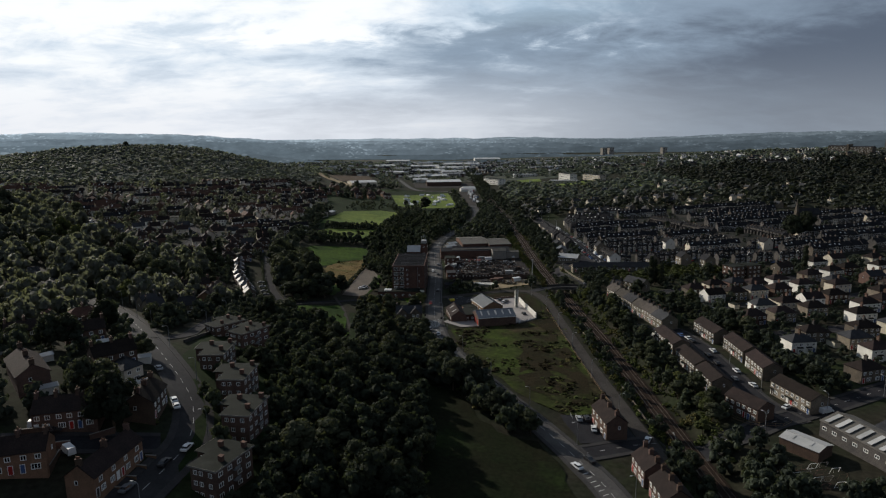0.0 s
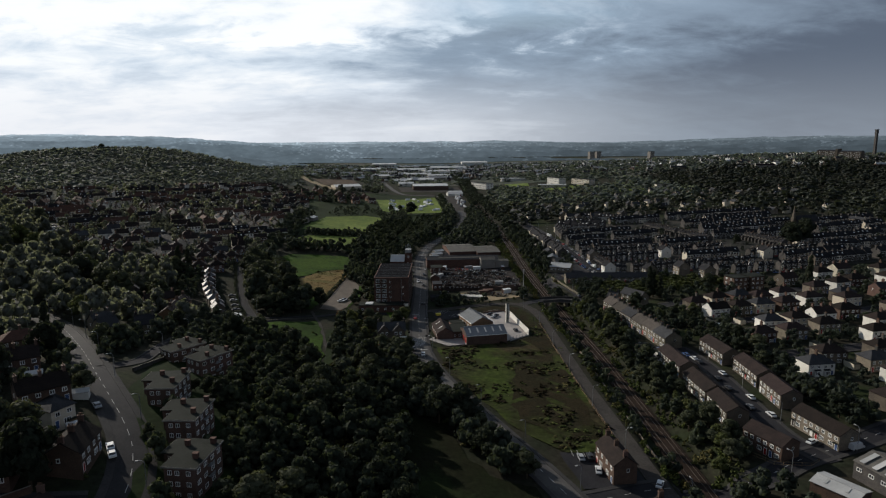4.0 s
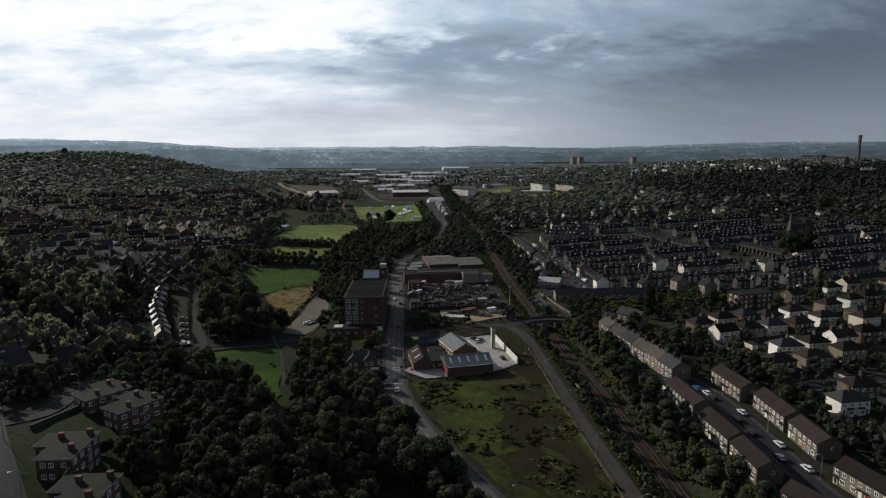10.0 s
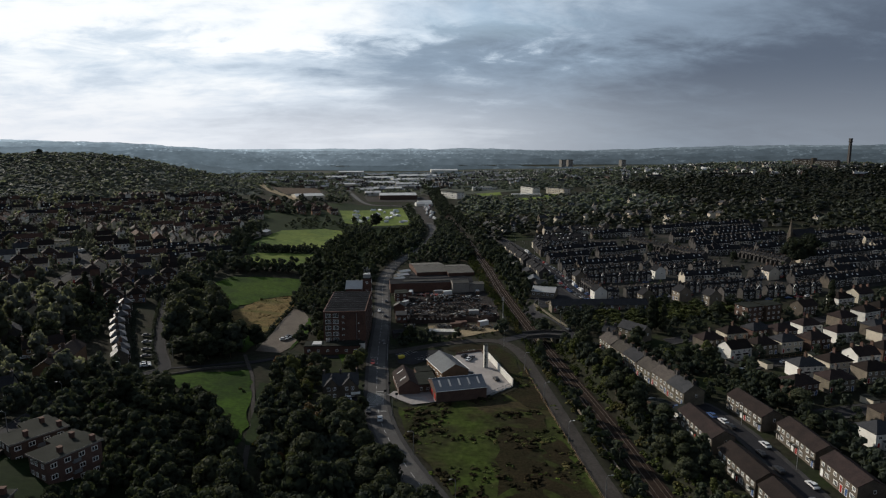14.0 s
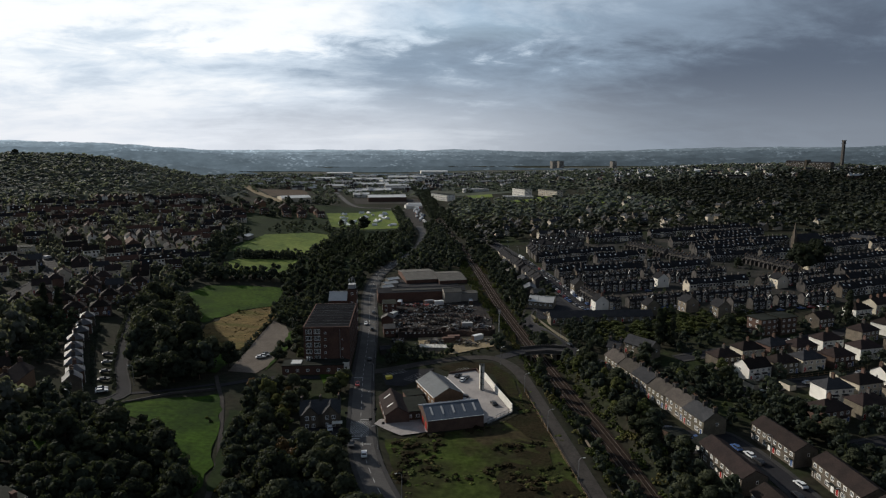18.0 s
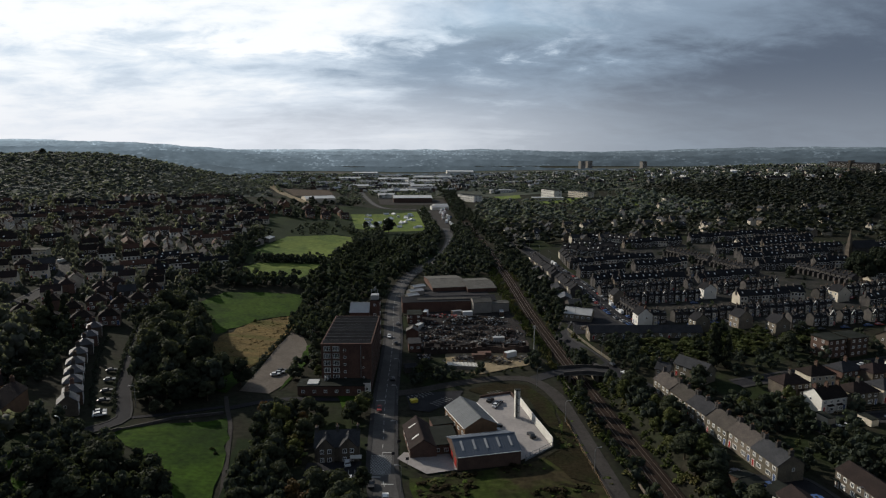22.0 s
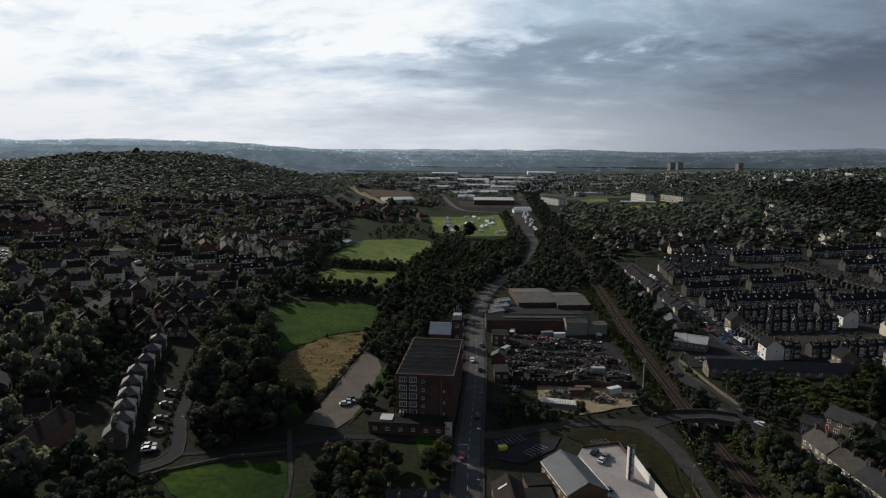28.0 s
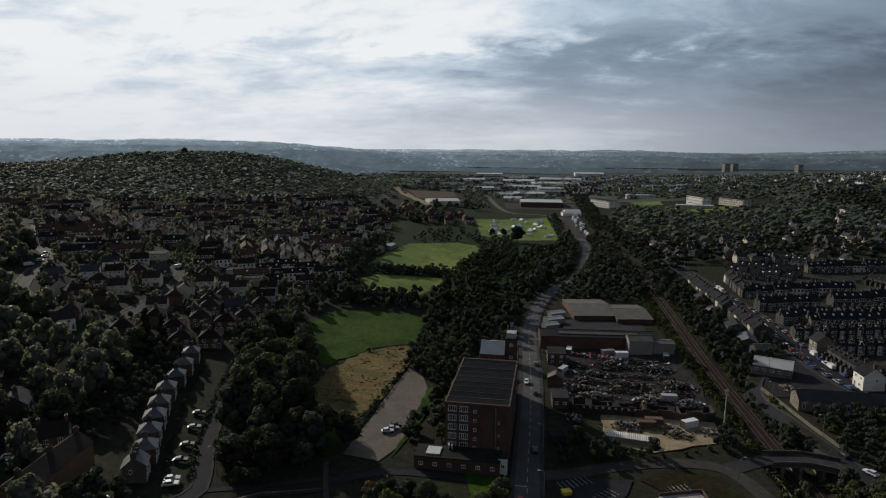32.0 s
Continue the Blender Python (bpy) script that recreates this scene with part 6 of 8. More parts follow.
# houses too far off to tell their parts, one sheet of them for each slope


def far_houses(name, label, spots, walls, roofs, seed, tall=1.0):
    r = random.Random(seed)
    g = Geo()
    for x, y, turn, n in spots:
        m = pose(x, y, land(x, y), 0, 0, turn)
        w, d, h, rise = n * 5.0 + 0.2, r.uniform(6.4, 8.0), r.uniform(4.8, 5.8) * tall, r.uniform(2.2, 3.2) * tall
        k = r.randrange(len(walls))
        slots = [(Geo().house(-w / 2, w / 2, -d / 2, d / 2, -4, h, h + rise), k), (Geo().gable(-w / 2, w / 2, -d / 2, d / 2, h, h + rise, 0.3, 0.2), len(walls) + r.randrange(len(roofs)))]
        ends = [s for s in range(0, n + 1, 2)]
        slots += [(Geo().box(-w / 2 + s * 5 - 0.36, -w / 2 + s * 5 + 0.36, -0.6, 0.6, h, h + rise + 1.2), 0) for s in ends]
        if y < 1000:
            panes = Geo()
            for u in range(n):
                for dx, z in ((-1.1, h * 0.72), (1.2, h * 0.72), (-0.9, h * 0.25)):
                    panes.box(-w / 2 + u * 5 + 2.6 + dx - 0.65, -w / 2 + u * 5 + 2.6 + dx + 0.65, -d / 2 - 0.06, -d / 2 + 0.1, z - 0.7, z + 0.7)
            slots.append((panes, len(walls) + len(roofs)))
            trim = Geo()
            for u in range(n):
                x = -w / 2 + u * 5 + 2.6
                for dx, z in ((-1.1, h * 0.72), (1.2, h * 0.72), (-0.9, h * 0.25)):
                    trim.box(x + dx - 0.82, x + dx + 0.82, -d / 2 - 0.04, -d / 2 + 0.08, z - 0.86, z + 0.86)
                if r.random() < (0.6 if tall > 1 else 0.25):
                    s = rise / (d / 2)
                    trim.slab((x - 0.45, -d * 0.33, h + s * d * 0.17 + 0.32), (x + 0.45, -d * 0.33, h + s * d * 0.17 + 0.32), (x + 0.45, -d * 0.2, h + s * d * 0.3 + 0.32), (x - 0.45, -d * 0.2, h + s * d * 0.3 + 0.32), -0.08)
            slots.append((trim, len(walls) + len(roofs) + 1))
        for piece, slot in slots:
            g.m = slot
            g.add([m @ Vector(p) for p in piece.v], piece.f)
    tagged(part(name, g, tuple(walls) + tuple(roofs) + ("glass", "frame_white")), label, "houses", kind="stuff")


far_houses("houses", "dense slate-roofed stone terraces on the east slope", beyond, ("stone_dark", "stone_mid", "stone_dark", "render_cream", "stone_dark"), ("slate_rough",), 1, 1.04)
far_houses("houses", "pale-walled estate houses on the west slope", estate_beyond, ("brick_red", "render_white", "render_cream", "stone_dark", "render_cream", "brick_red"), ("slate_rough", "tile_brown", "tile_red"), 2)
rng = random.Random(31)
FAR_W = [(-140, 705), (-150, 800), (-170, 880), (-215, 960), (-260, 1000), (-320, 880), (-400, 800), (-560, 760), (-560, 640), (-400, 640), (-400, 700)]
spots = []
for i in range(-30, 10):
    for j in range(0, 20):
        x, y = -160 + i * 15 + rng.uniform(-3, 3), 640 + j * 20 - i * 2 + rng.uniform(-3, 3)
        if inside(x, y, FAR_W) and rng.random() < 0.62:
            spots.append((x, y, rng.choice((12, 15, 20, 25, 108)) + rng.uniform(-6, 6), rng.choice((1, 2, 2, 4))))
spots += [(-275 + k * 3.9, 890 + k * 7.9, 64, 2) for k in range(13)] + [(-340 + k * 5, 872 + k * 4.5, 130, 1) for k in range(9)]
far_houses("houses", "crowded pale and brown houses on the west slope", spots, ("brick_red", "render_cream", "render_white", "stone_dark", "render_cream", "stone_dark"), ("slate_rough", "tile_brown", "tile_red"), 3)
spots = [(rng.uniform(-190, -80), rng.uniform(880, 1000), rng.choice((20, 110)), 2) for k in range(26)]
far_houses("houses", "red-brown estate beside the fields", spots, ("brick_red", "brick_orange"), ("tile_brown",), 4)
spots = []
for k in range(700):
    d, a = rng.uniform(1400, 2060), radians(rng.triangular(-17, 44, 4))
    x, y = d * math.sin(a), d * math.cos(a)
    spots.append((x, y, rng.uniform(0, 90), rng.choice((2, 3, 5, 8))))
far_houses("houses", "distant town of pale walls and grey roofs", spots, ("render_white", "stone", "brick_red", "concrete"), ("slate", "metal_pale", "tile_brown"), 5)
spots = [(rng.uniform(85, 210), rng.uniform(720, 860), rng.choice((14, 100)), rng.choice((1, 2))) for k in range(30)]
spots += [(rng.uniform(210, 520), rng.uniform(720, 960), rng.choice((14, 100)), rng.choice((1, 2))) for k in range(50)]
spots += [(rng.uniform(640, 1150), rng.uniform(1280, 1500), rng.choice((14, 100)), rng.choice((3, 5, 6))) for k in range(60)]
spots += [(rng.uniform(420, 560), rng.uniform(430, 640), rng.choice((14, 104)), rng.choice((2, 4, 5))) for k in range(34)]
far_houses("houses", "stone villas and rows among the eastern woods", spots, ("stone", "stone_dark", "render_cream"), ("slate",), 6)

# ---- large buildings far up the valley ----
# School walls take paler render in place of the sun on them.
for label, x, y, turn, w, d, h, wall in (("cream school block with rows of windows", 238, 1186, -74, 46, 14, 13, "render_white"), ("long stone school wing with windows", 282, 1160, -66, 50, 14, 10, "render_cream"),
                                         ("low pale-roofed school hall", 222, 1140, -6, 50, 16, 5, "render_cream"), ("white hotel beside the railway", 101, 1206, -62, 52, 16, 11, "render_white"),
                                         ("cream villa in the woods", 372, 1010, 0, 22, 14, 9, "render_cream"), ("pale low school annex in trees", 176, 1330, 0, 50, 16, 6, "render_white")):
    flat_block("school" if "school" in label else "large_house", label, w, d, h, wall, "metal_pale" if "pale" in label else "felt", at(x, y, turn), 3 if h > 8 else 1, max(4, int(w / 5)), foot=6, wsize=(2.6, 1.8))
t = thing("hilltop_mill", "huge stone mill on the eastern skyline", "mill", "", at(866, 1330, -58, 4, 0.7))
part("wall", Geo().box(-62, -8, -12, 12, -14, 19).box(-8, -2, -13, 13, -14, 25).box(2, 62, -12, 12, -14, 17).box(-2, 2, -10, 10, -14, 14), "stone_mid", t)
for k in range(14):
    for z in (4, 10, 16):
        window(t, -58 + k * 3.6, -12, z, 0, 1.8, 3.4, 1)
        window(t, 5 + k * 4.1, -12, z - 2, 0, 1.8, 3.4, 1)
part("roof", Geo().gable(-62, -8, -12, 12, 19.1, 22, 0.4).gable(2, 62, -12, 12, 17.1, 20, 0.4), "slate", t)
t = thing("mill_chimney", "very tall square stone mill chimney with a flared top", "chimney", "", at(985, 1393, 10, 6))
part("shaft", Geo().box(-2.7, 2.7, -2.7, 2.7, -14, 46, 0.5), "stone_dark", t)
part("crown", Geo().box(-3.0, 3.0, -3.0, 3.0, 46.1, 48).box(-2.5, 2.5, -2.5, 2.5, 48, 53).box(-3.1, 3.1, -3.1, 3.1, 53, 54.5), "stone_dark", t)
for x, y, h in ((612, 2380, 30), (640, 2390, 30), (860, 2440, 26)):
    flat_block("tower_block", "pale tower block on the far edge of town", 20, 16, h, "concrete", "felt", at(x, y, 20), 8, 4, foot=10, wsize=(2.5, 1.8), sides=False)
for label, x, y, turn, w, d, h, wall, roof in (
        ("long brick depot with a pale roof", 2, 1226, 3, 66, 30, 8, "brick_red", "metal_pale"), ("white-roofed depot beside the lorry park", 46, 1108, 10, 22, 10, 4, "render_white", "metal_pale"),
        ("pale-roofed store beside the new road", -146, 1130, 20, 46, 22, 6, "render_cream", "metal_pale"), ("white-roofed depot beside the lorry park", 44, 1085, 10, 26, 8, 4, "render_white", "metal_pale"),
        ("pale unit in the valley", -46, 1300, 5, 30, 16, 6, "render_white", "metal_pale"), ("pale unit in the valley", -20, 1420, 5, 60, 20, 6, "concrete", "metal_pale"),
        ("pale unit in the valley", 25, 1480, 8, 56, 18, 6, "concrete", "metal_grey"), ("pale unit in the valley", -30, 1620, 4, 70, 22, 7, "concrete", "metal_pale"),
        ("pale unit in the valley", 30, 1760, 10, 90, 30, 7, "render_white", "metal_pale"), ("pale unit in the valley", -110, 1700, 0, 50, 22, 7, "brick_red", "metal_grey"),
        ("pale unit in the valley", 60, 1950, 0, 110, 40, 8, "render_white", "metal_pale"), ("pale unit in the valley", -60, 2000, 0, 60, 30, 8, "concrete", "metal_grey"),
        ("pale unit in the valley", -150, 2150, 0, 80, 30, 8, "concrete", "metal_pale"), ("pale unit in the valley", 160, 2250, 0, 90, 40, 8, "render_white", "metal_pale"),
        ("white unit beside the valley road", -66, 1392, 6, 34, 12, 5, "render_white", "metal_pale"), ("white unit beside the valley road", -118, 1540, 8, 44, 16, 6, "render_cream", "metal_pale"),
        ("wide unit with a pale roof", 24, 1572, 4, 54, 20, 6, "concrete", "metal_pale"), ("wide unit with a pale roof", -52, 1860, 2, 84, 26, 7, "concrete", "metal_pale"),
        ("wide unit with a pale roof", -170, 1840, 12, 60, 22, 7, "render_white", "metal_pale"), ("low grey works hall", 60, 1660, 6, 40, 16, 6, "brick_red", "metal_grey"),
        ("low grey works hall", -190, 1640, 14, 40, 16, 6, "brick_red", "asbestos")):
    shed("warehouse", label, w, d * 1.9, h, 2.4, wall, roof, at(x, y, turn), foot=4, ribs=False)

# ---- trees ----


def ball(sub):
    bm = bmesh.new()
    bmesh.ops.create_icosphere(bm, subdivisions=sub, radius=1)
    v = np.array([p.co[:] for p in bm.verts])
    f = np.array([[p.index for p in q.verts] for q in bm.faces])
    bm.free()
    return v, f


BALL1, BALL2 = ball(1), ball(2)


def crown_arrays(seed, lobes, leaves, size, tall=1.0, spread=1.0, core=BALL2):
    """Lobes of foliage about a centre, each a rough core with loose leaf clumps standing off it. The crown is 2 wide and stands on 0."""
    r = np.random.RandomState(seed)
    V, F, n = [], [], 0
    for k in range(lobes):
        a = math.tau * (k * 0.618 + r.uniform(0, 0.15))
        t = (k + 0.5) / lobes
        rad = spread * (0.62 * math.sin(math.pi * min(0.95, 0.25 + 0.7 * t))) * r.uniform(0.55, 1.1)
        c = np.array((math.cos(a) * rad, math.sin(a) * rad, tall * (0.28 + 1.25 * t + r.uniform(-0.1, 0.1))))
        s = np.array((1, 1, 0.85)) * r.uniform(0.32, 0.5) * (1.1 - 0.35 * t)
        cv, cf = core
        bump = 1 + 0.22 * np.sin(cv @ r.uniform(-5, 5, (3, 3))).sum(1, keepdims=True) / 2
        V.append(c + cv * s * bump * 0.86)
        F.append(cf + n)
        n += len(cv)
        d = r.normal(size=(leaves, 3))
        d[:, 2] = np.where(d[:, 2] < -0.4, -d[:, 2], d[:, 2])
        d /= np.linalg.norm(d, axis=1, keepdims=True)
        p = c + d * s * r.uniform(0.86, 1.08, (leaves, 1))
        nrm = d + r.normal(size=d.shape) * 0.33
        nrm /= np.linalg.norm(nrm, axis=1, keepdims=True)
        u = np.cross(nrm, r.normal(size=d.shape))
        u /= np.linalg.norm(u, axis=1, keepdims=True)
        w = np.cross(nrm, u)
        q = size * r.uniform(0.6, 1.4, (leaves, 1))
        corners = np.stack([p + u * q, p + w * q * 0.7, p - u * q * 0.8, p - w * q * 0.8 + nrm * q * 0.3], 1).reshape(-1, 3)
        V.append(corners)
        i = np.arange(leaves)[:, None] * 4 + n
        F.append(np.concatenate([i + np.array([[0, 1, 2]]), i + np.array([[0, 2, 3]])]))
        n += leaves * 4
    return np.concatenate(V), np.concatenate(F)


def array_mesh(name, V, F, key, smooth=False):
    me = bpy.data.meshes.new(name)
    me.vertices.add(len(V))
    me.vertices.foreach_set("co", np.asarray(V, dtype=np.float32).ravel())
    me.loops.add(len(F) * 3)
    me.loops.foreach_set("vertex_index", np.asarray(F, dtype=np.int32).ravel())
    me.polygons.add(len(F))
    me.polygons.foreach_set("loop_start", np.arange(0, len(F) * 3, 3, dtype=np.int32))
    me.polygons.foreach_set("loop_total", np.full(len(F), 3, dtype=np.int32))
    if smooth:
        me.polygons.foreach_set("use_smooth", np.ones(len(F), dtype=bool))
    me.materials.append(M[key])
    me.update()
    me.validate()
    return me


def tree_kind(name, label, key, seed, lobes, leaves, size, width, height, tall=1.0, spread=1.0, stem=0.3):
    t = thing(name, label, "tree")
    r = random.Random(seed)
    g = Geo()
    g.tube([(0, 0, -1.5), (0.1, 0, height * 0.2), (0.05, 0.1, height * 0.45), (0, 0, height * 0.75)], (height * 0.028, height * 0.022, height * 0.015, height * 0.006), 7)
    for k in range(4):
        a = math.tau * k / 4 + r.uniform(0, 1)
        z = height * (stem + 0.08 * k)
        g.tube([(0, 0, z), (math.cos(a) * width * 0.2, math.sin(a) * width * 0.2, z + height * 0.12), (math.cos(a) * width * 0.34, math.sin(a) * width * 0.34, z + height * 0.22)],
               (height * 0.012, height * 0.008, height * 0.003), 5)
    part("trunk", g, "bark", t)
    V, F = crown_arrays(seed, lobes, leaves, size, tall, spread, BALL1)
    V = V * np.array((width / 2, width / 2, 1))
    z0, z1 = V[:, 2].min(), V[:, 2].max()
    V[:, 2] = height * (stem * 0.6) + (V[:, 2] - z0) / (z1 - z0) * height * (1 - stem * 0.6)
    part("crown", array_mesh("crown", V, F, key), None, t)
    return t


# all about 10 m tall before they are scaled
TREES = {
    "mid": [tree_kind("tree", "leafy green broadleaf tree with a lumpy crown", "leaf_mid", s, 12, 66, 0.09, 9.5, 10) for s in (1, 2, 3)],
    "dark": [tree_kind("tree", "dark green broadleaf tree with shade in its leaf colour", "leaf_dark", s, 12, 66, 0.09, 9.0, 10) for s in (4, 5)],
    "light": [tree_kind("tree", "light green young tree among darker ones", "leaf_light", s, 10, 66, 0.09, 8.0, 10) for s in (6, 7)],
    "rust": [tree_kind("tree", "small tree turning rust-brown early", "leaf_rust", 8, 10, 70, 0.09, 7.0, 9)],
    "tall": [tree_kind("poplar", "tall narrow dark poplar", "leaf_dark", 9, 16, 70, 0.10, 4.4, 14, 2.2, 0.6, 0.1)],
    "bush": [tree_kind("bush", "dense rounded green bush", k, s, 7, 60, 0.12, 6.5, 4.5, 0.7, 1.0, 0.05) for k, s in (("leaf_mid", 10), ("scrub", 11), ("leaf_light", 12))],
}
used = set()
TREE_SPOTS = []


def plant(kind, x, y, size, rng, group="trees"):
    base = rng.choice(TREES[kind])
    m = at(x, y, rng.uniform(0, 360), 0, size) @ Matrix.Diagonal((rng.uniform(0.9, 1.15), rng.uniform(0.9, 1.15), rng.uniform(0.88, 1.1), 1))
    if base.name not in used:
        used.add(base.name)
        base.matrix_basis = m
        t = base
    else:
        t = copy_thing(base, m)
    t["group"] = group
    TREE_SPOTS.append((x, y, 4 * size))


MEDIUM = [crown_arrays(30 + k, 8, 24, 0.14, core=BALL1) for k in range(5)]
LOW = [crown_arrays(40 + k, 5, 18, 0.18, core=BALL1) for k in range(5)]
TINY = [crown_arrays(60 + k, 3, 4, 0.26, spread=0.8, core=BALL1) for k in range(4)]
LOWER = [crown_arrays(50 + k, 4, 6, 0.26, core=BALL1) for k in range(4)]


def woods(name, label, spots, key, kinds):
    """spots: x, y, width, height."""
    V, F, n = [], [], 0
    r = np.random.RandomState(len(spots))
    for x, y, w, h in spots:
        v, f = kinds[r.randint(len(kinds))]
        a = r.uniform(0, math.tau)
        c, s = math.cos(a), math.sin(a)
        q = np.stack([(v[:, 0] * c - v[:, 1] * s) * w / 2, (v[:, 0] * s + v[:, 1] * c) * w / 2, v[:, 2] * h / 1.75], 1) + np.array((x, y, land(x, y) - 0.3))
        V.append(q)
        F.append(f + n)
        n += len(v)
    tagged(part(name, array_mesh(name, np.concatenate(V), np.concatenate(F), key, kinds is TINY or kinds is LOWER)), label, "trees", kind="stuff")


def fill(poly, gap, width, height, seed, skip=0.0, road=5.0):
    r = random.Random(seed)
    x0, x1 = min(p[0] for p in poly), max(p[0] for p in poly)
    y0, y1 = min(p[1] for p in poly), max(p[1] for p in poly)
    out = []
    for i in range(int((x1 - x0) / gap) + 1):
        for j in range(int((y1 - y0) / gap) + 1):
            x, y = x0 + (i + r.uniform(-0.45, 0.45)) * gap, y0 + (j + r.uniform(-0.45, 0.45)) * gap
            if r.random() > skip and inside(x, y, poly) and (y > 1000 or (clear_of_roads(x, y, road) and clear_of_things(x, y, 1.5))):
                s = r.uniform(0.7, 1.25)
                out.append((x, y, width * s, height * s * r.uniform(0.85, 1.15)))
    return out


def grove(poly, gap, sizes, kinds, seed, group, road=6.0, limit=0, total=200, tone="woodland", near=False):
    """Trees scattered in an outline, no two closer than gap."""
    r = random.Random(seed)
    x0, x1 = min(p[0] for p in poly), max(p[0] for p in poly)
    y0, y1 = min(p[1] for p in poly), max(p[1] for p in poly)
    put, more, tries = [], [], 0
    while tries < 4000 and len(put) < total:
        tries += 1
        x, y = r.uniform(x0, x1), r.uniform(y0, y1)
        s = r.uniform(*sizes)
        if inside(x, y, poly) and all(math.dist((x, y), q) > gap for q in put) and clear_of_roads(x, y, road) and clear_of_things(x, y, 2.0 * s):
            put.append((x, y))
            if len(put) <= limit:
                plant(r.choice(kinds), x, y, s, r, group)
            else:
                more.append((x, y, 9.2 * s, 10 * s))
    if more:
        woods("woodland", group + ", close together and leafy green", more, tone, MEDIUM if near else LOW)


MD, DK, BU = ("mid", "mid", "dark"), ("dark", "dark", "dark", "mid"), ("bush",)
TAKEN += [(-19, 310, 9.0), (-16, 312, 7.0), (-24, 309, 7.0)]
WOODS_1 = [(-46, 120), (-4, 120), (-6, 178), (-9, 230), (-16, 243), (-26, 262), (-34, 236), (-28, 206), (-26, 180)]
BELT = [(-14, 306), (-14, 292), (-4, 262), (12, 228), (27, 202), (33, 188), (20, 193), (13, 202), (6, 222), (-8, 231), (-18, 244), (-25, 262), (-22, 296)]
WOODS_2 = [(-68, 305), (-46, 262), (-36, 237), (-30, 206), (-27, 180), (-44, 132), (-42, 180), (-50, 208), (-60, 246), (-72, 258), (-86, 280), (-84, 294), (-72, 306)]
WOODS_3 = [(-49, 350), (-39, 356), (-28, 352), (-22, 342), (-29, 328), (-29, 300), (-20, 290), (-22, 262), (-30, 245), (-37, 262), (-42, 290), (-46, 320)]
BIG = [(-108, 378), (-72, 366), (-69, 376), (-84, 394), (-97, 428), (-106, 452), (-120, 478), (-125, 470), (-115, 410)]
WEST_WOOD = [(-165, 297), (-122, 292), (-112, 302), (-128, 352), (-150, 376), (-152, 412), (-172, 434), (-216, 446), (-272, 450), (-300, 520), (-350, 575), (-420, 640), (-500, 600), (-420, 430),
             (-280, 350), (-222, 348)]
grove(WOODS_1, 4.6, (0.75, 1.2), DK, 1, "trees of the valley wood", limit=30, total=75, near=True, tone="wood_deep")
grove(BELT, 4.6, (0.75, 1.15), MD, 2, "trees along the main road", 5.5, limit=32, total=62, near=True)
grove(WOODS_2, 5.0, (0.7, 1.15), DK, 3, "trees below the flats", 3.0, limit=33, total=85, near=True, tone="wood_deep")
grove(WOODS_3, 5.0, (0.55, 1.0), ("mid", "dark", "light", "mid", "rust"), 4, "trees beside the footpath", 3.5, limit=30, total=62, near=True)
grove(BIG, 7.0, (1.15, 1.65), MD, 5, "tall trees beside the park road", 5.5, limit=26, total=40, near=True)
grove([(-99, 376), (-92, 353), (-82, 353), (-70, 360), (-70, 370), (-84, 378)], 5.5, (0.75, 1.2), MD, 37, "trees at the bend of the park road", 3.2, limit=14, total=20, near=True)
grove([(80.5, 401), (86.5, 403), (82.5, 440), (81.5, 452), (79.5, 440)], 3.0, (0.35, 0.65), BU, 38, "bushes between the railway and the uphill road", 2.9, limit=8, total=20)
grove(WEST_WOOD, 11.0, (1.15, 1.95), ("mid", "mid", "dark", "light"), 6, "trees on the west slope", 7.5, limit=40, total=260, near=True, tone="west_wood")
grove([(85, 388), (99, 372), (99, 330), (97, 295), (98, 195), (88.5, 195), (88, 330)], 4.6, (0.5, 0.95), ("mid", "light", "mid", "light"), 7, "trees on the railway bank", 7.0, limit=34, total=60, near=True)
grove([(66.5, 384), (73, 388), (74, 300), (74, 200), (69, 200), (68, 330)], 5.0, (0.4, 0.9), BU, 8, "bushes along the railway", 3.4, limit=6, total=26)
grove([(79, 404), (88, 430), (84, 450), (90, 480), (104, 520), (100, 600), (88, 660), (80, 640), (80, 500)], 5.5, (0.6, 1.05), MD, 9, "trees beside the railway", 5.0, limit=4, total=48)
grove([(-45, 382), (-34, 386), (-33, 436), (-20, 446), (-14, 500), (-50, 500), (-42, 440)], 4.6, (0.5, 0.95), ("mid", "dark", "light"), 10, "trees beside the mill", 5.0, limit=12, total=45)
grove([(-60, 500), (-14, 505), (-12, 560), (-2, 612), (18, 690), (24, 800), (-20, 750), (-58, 700), (-60, 640), (-70, 540)], 6.5, (0.8, 1.2), DK, 12, "trees of the north wood", 6.5, limit=0, total=150, tone="wood_deep")
grove([(-118, 536), (-78, 549), (-76, 562), (-116, 556)], 5.0, (0.8, 1.15), ("dark",), 13, "hedgerow trees", limit=0, total=34)
grove([(-118, 619), (-68, 640), (-69, 649), (-118, 629)], 3.6, (0.6, 0.8), ("dark",), 14, "hedgerow trees", limit=0, total=30)
grove([(-125, 470), (-122, 525), (-121, 575), (-128, 640), (-134, 700), (-130, 745), (-146, 745), (-148, 700), (-140, 600), (-134, 520)], 7.0, (0.8, 1.25), DK, 15, "trees on the field edge", 4.0, limit=0, total=45)
grove([(100, 440), (126, 446), (186, 448), (180, 430), (190, 418), (150, 400), (112, 398)], 9.0, (0.35, 0.6), ("light", "bush", "bush"), 16, "shrubs on the overgrown plot", 5.0, limit=16, total=20)
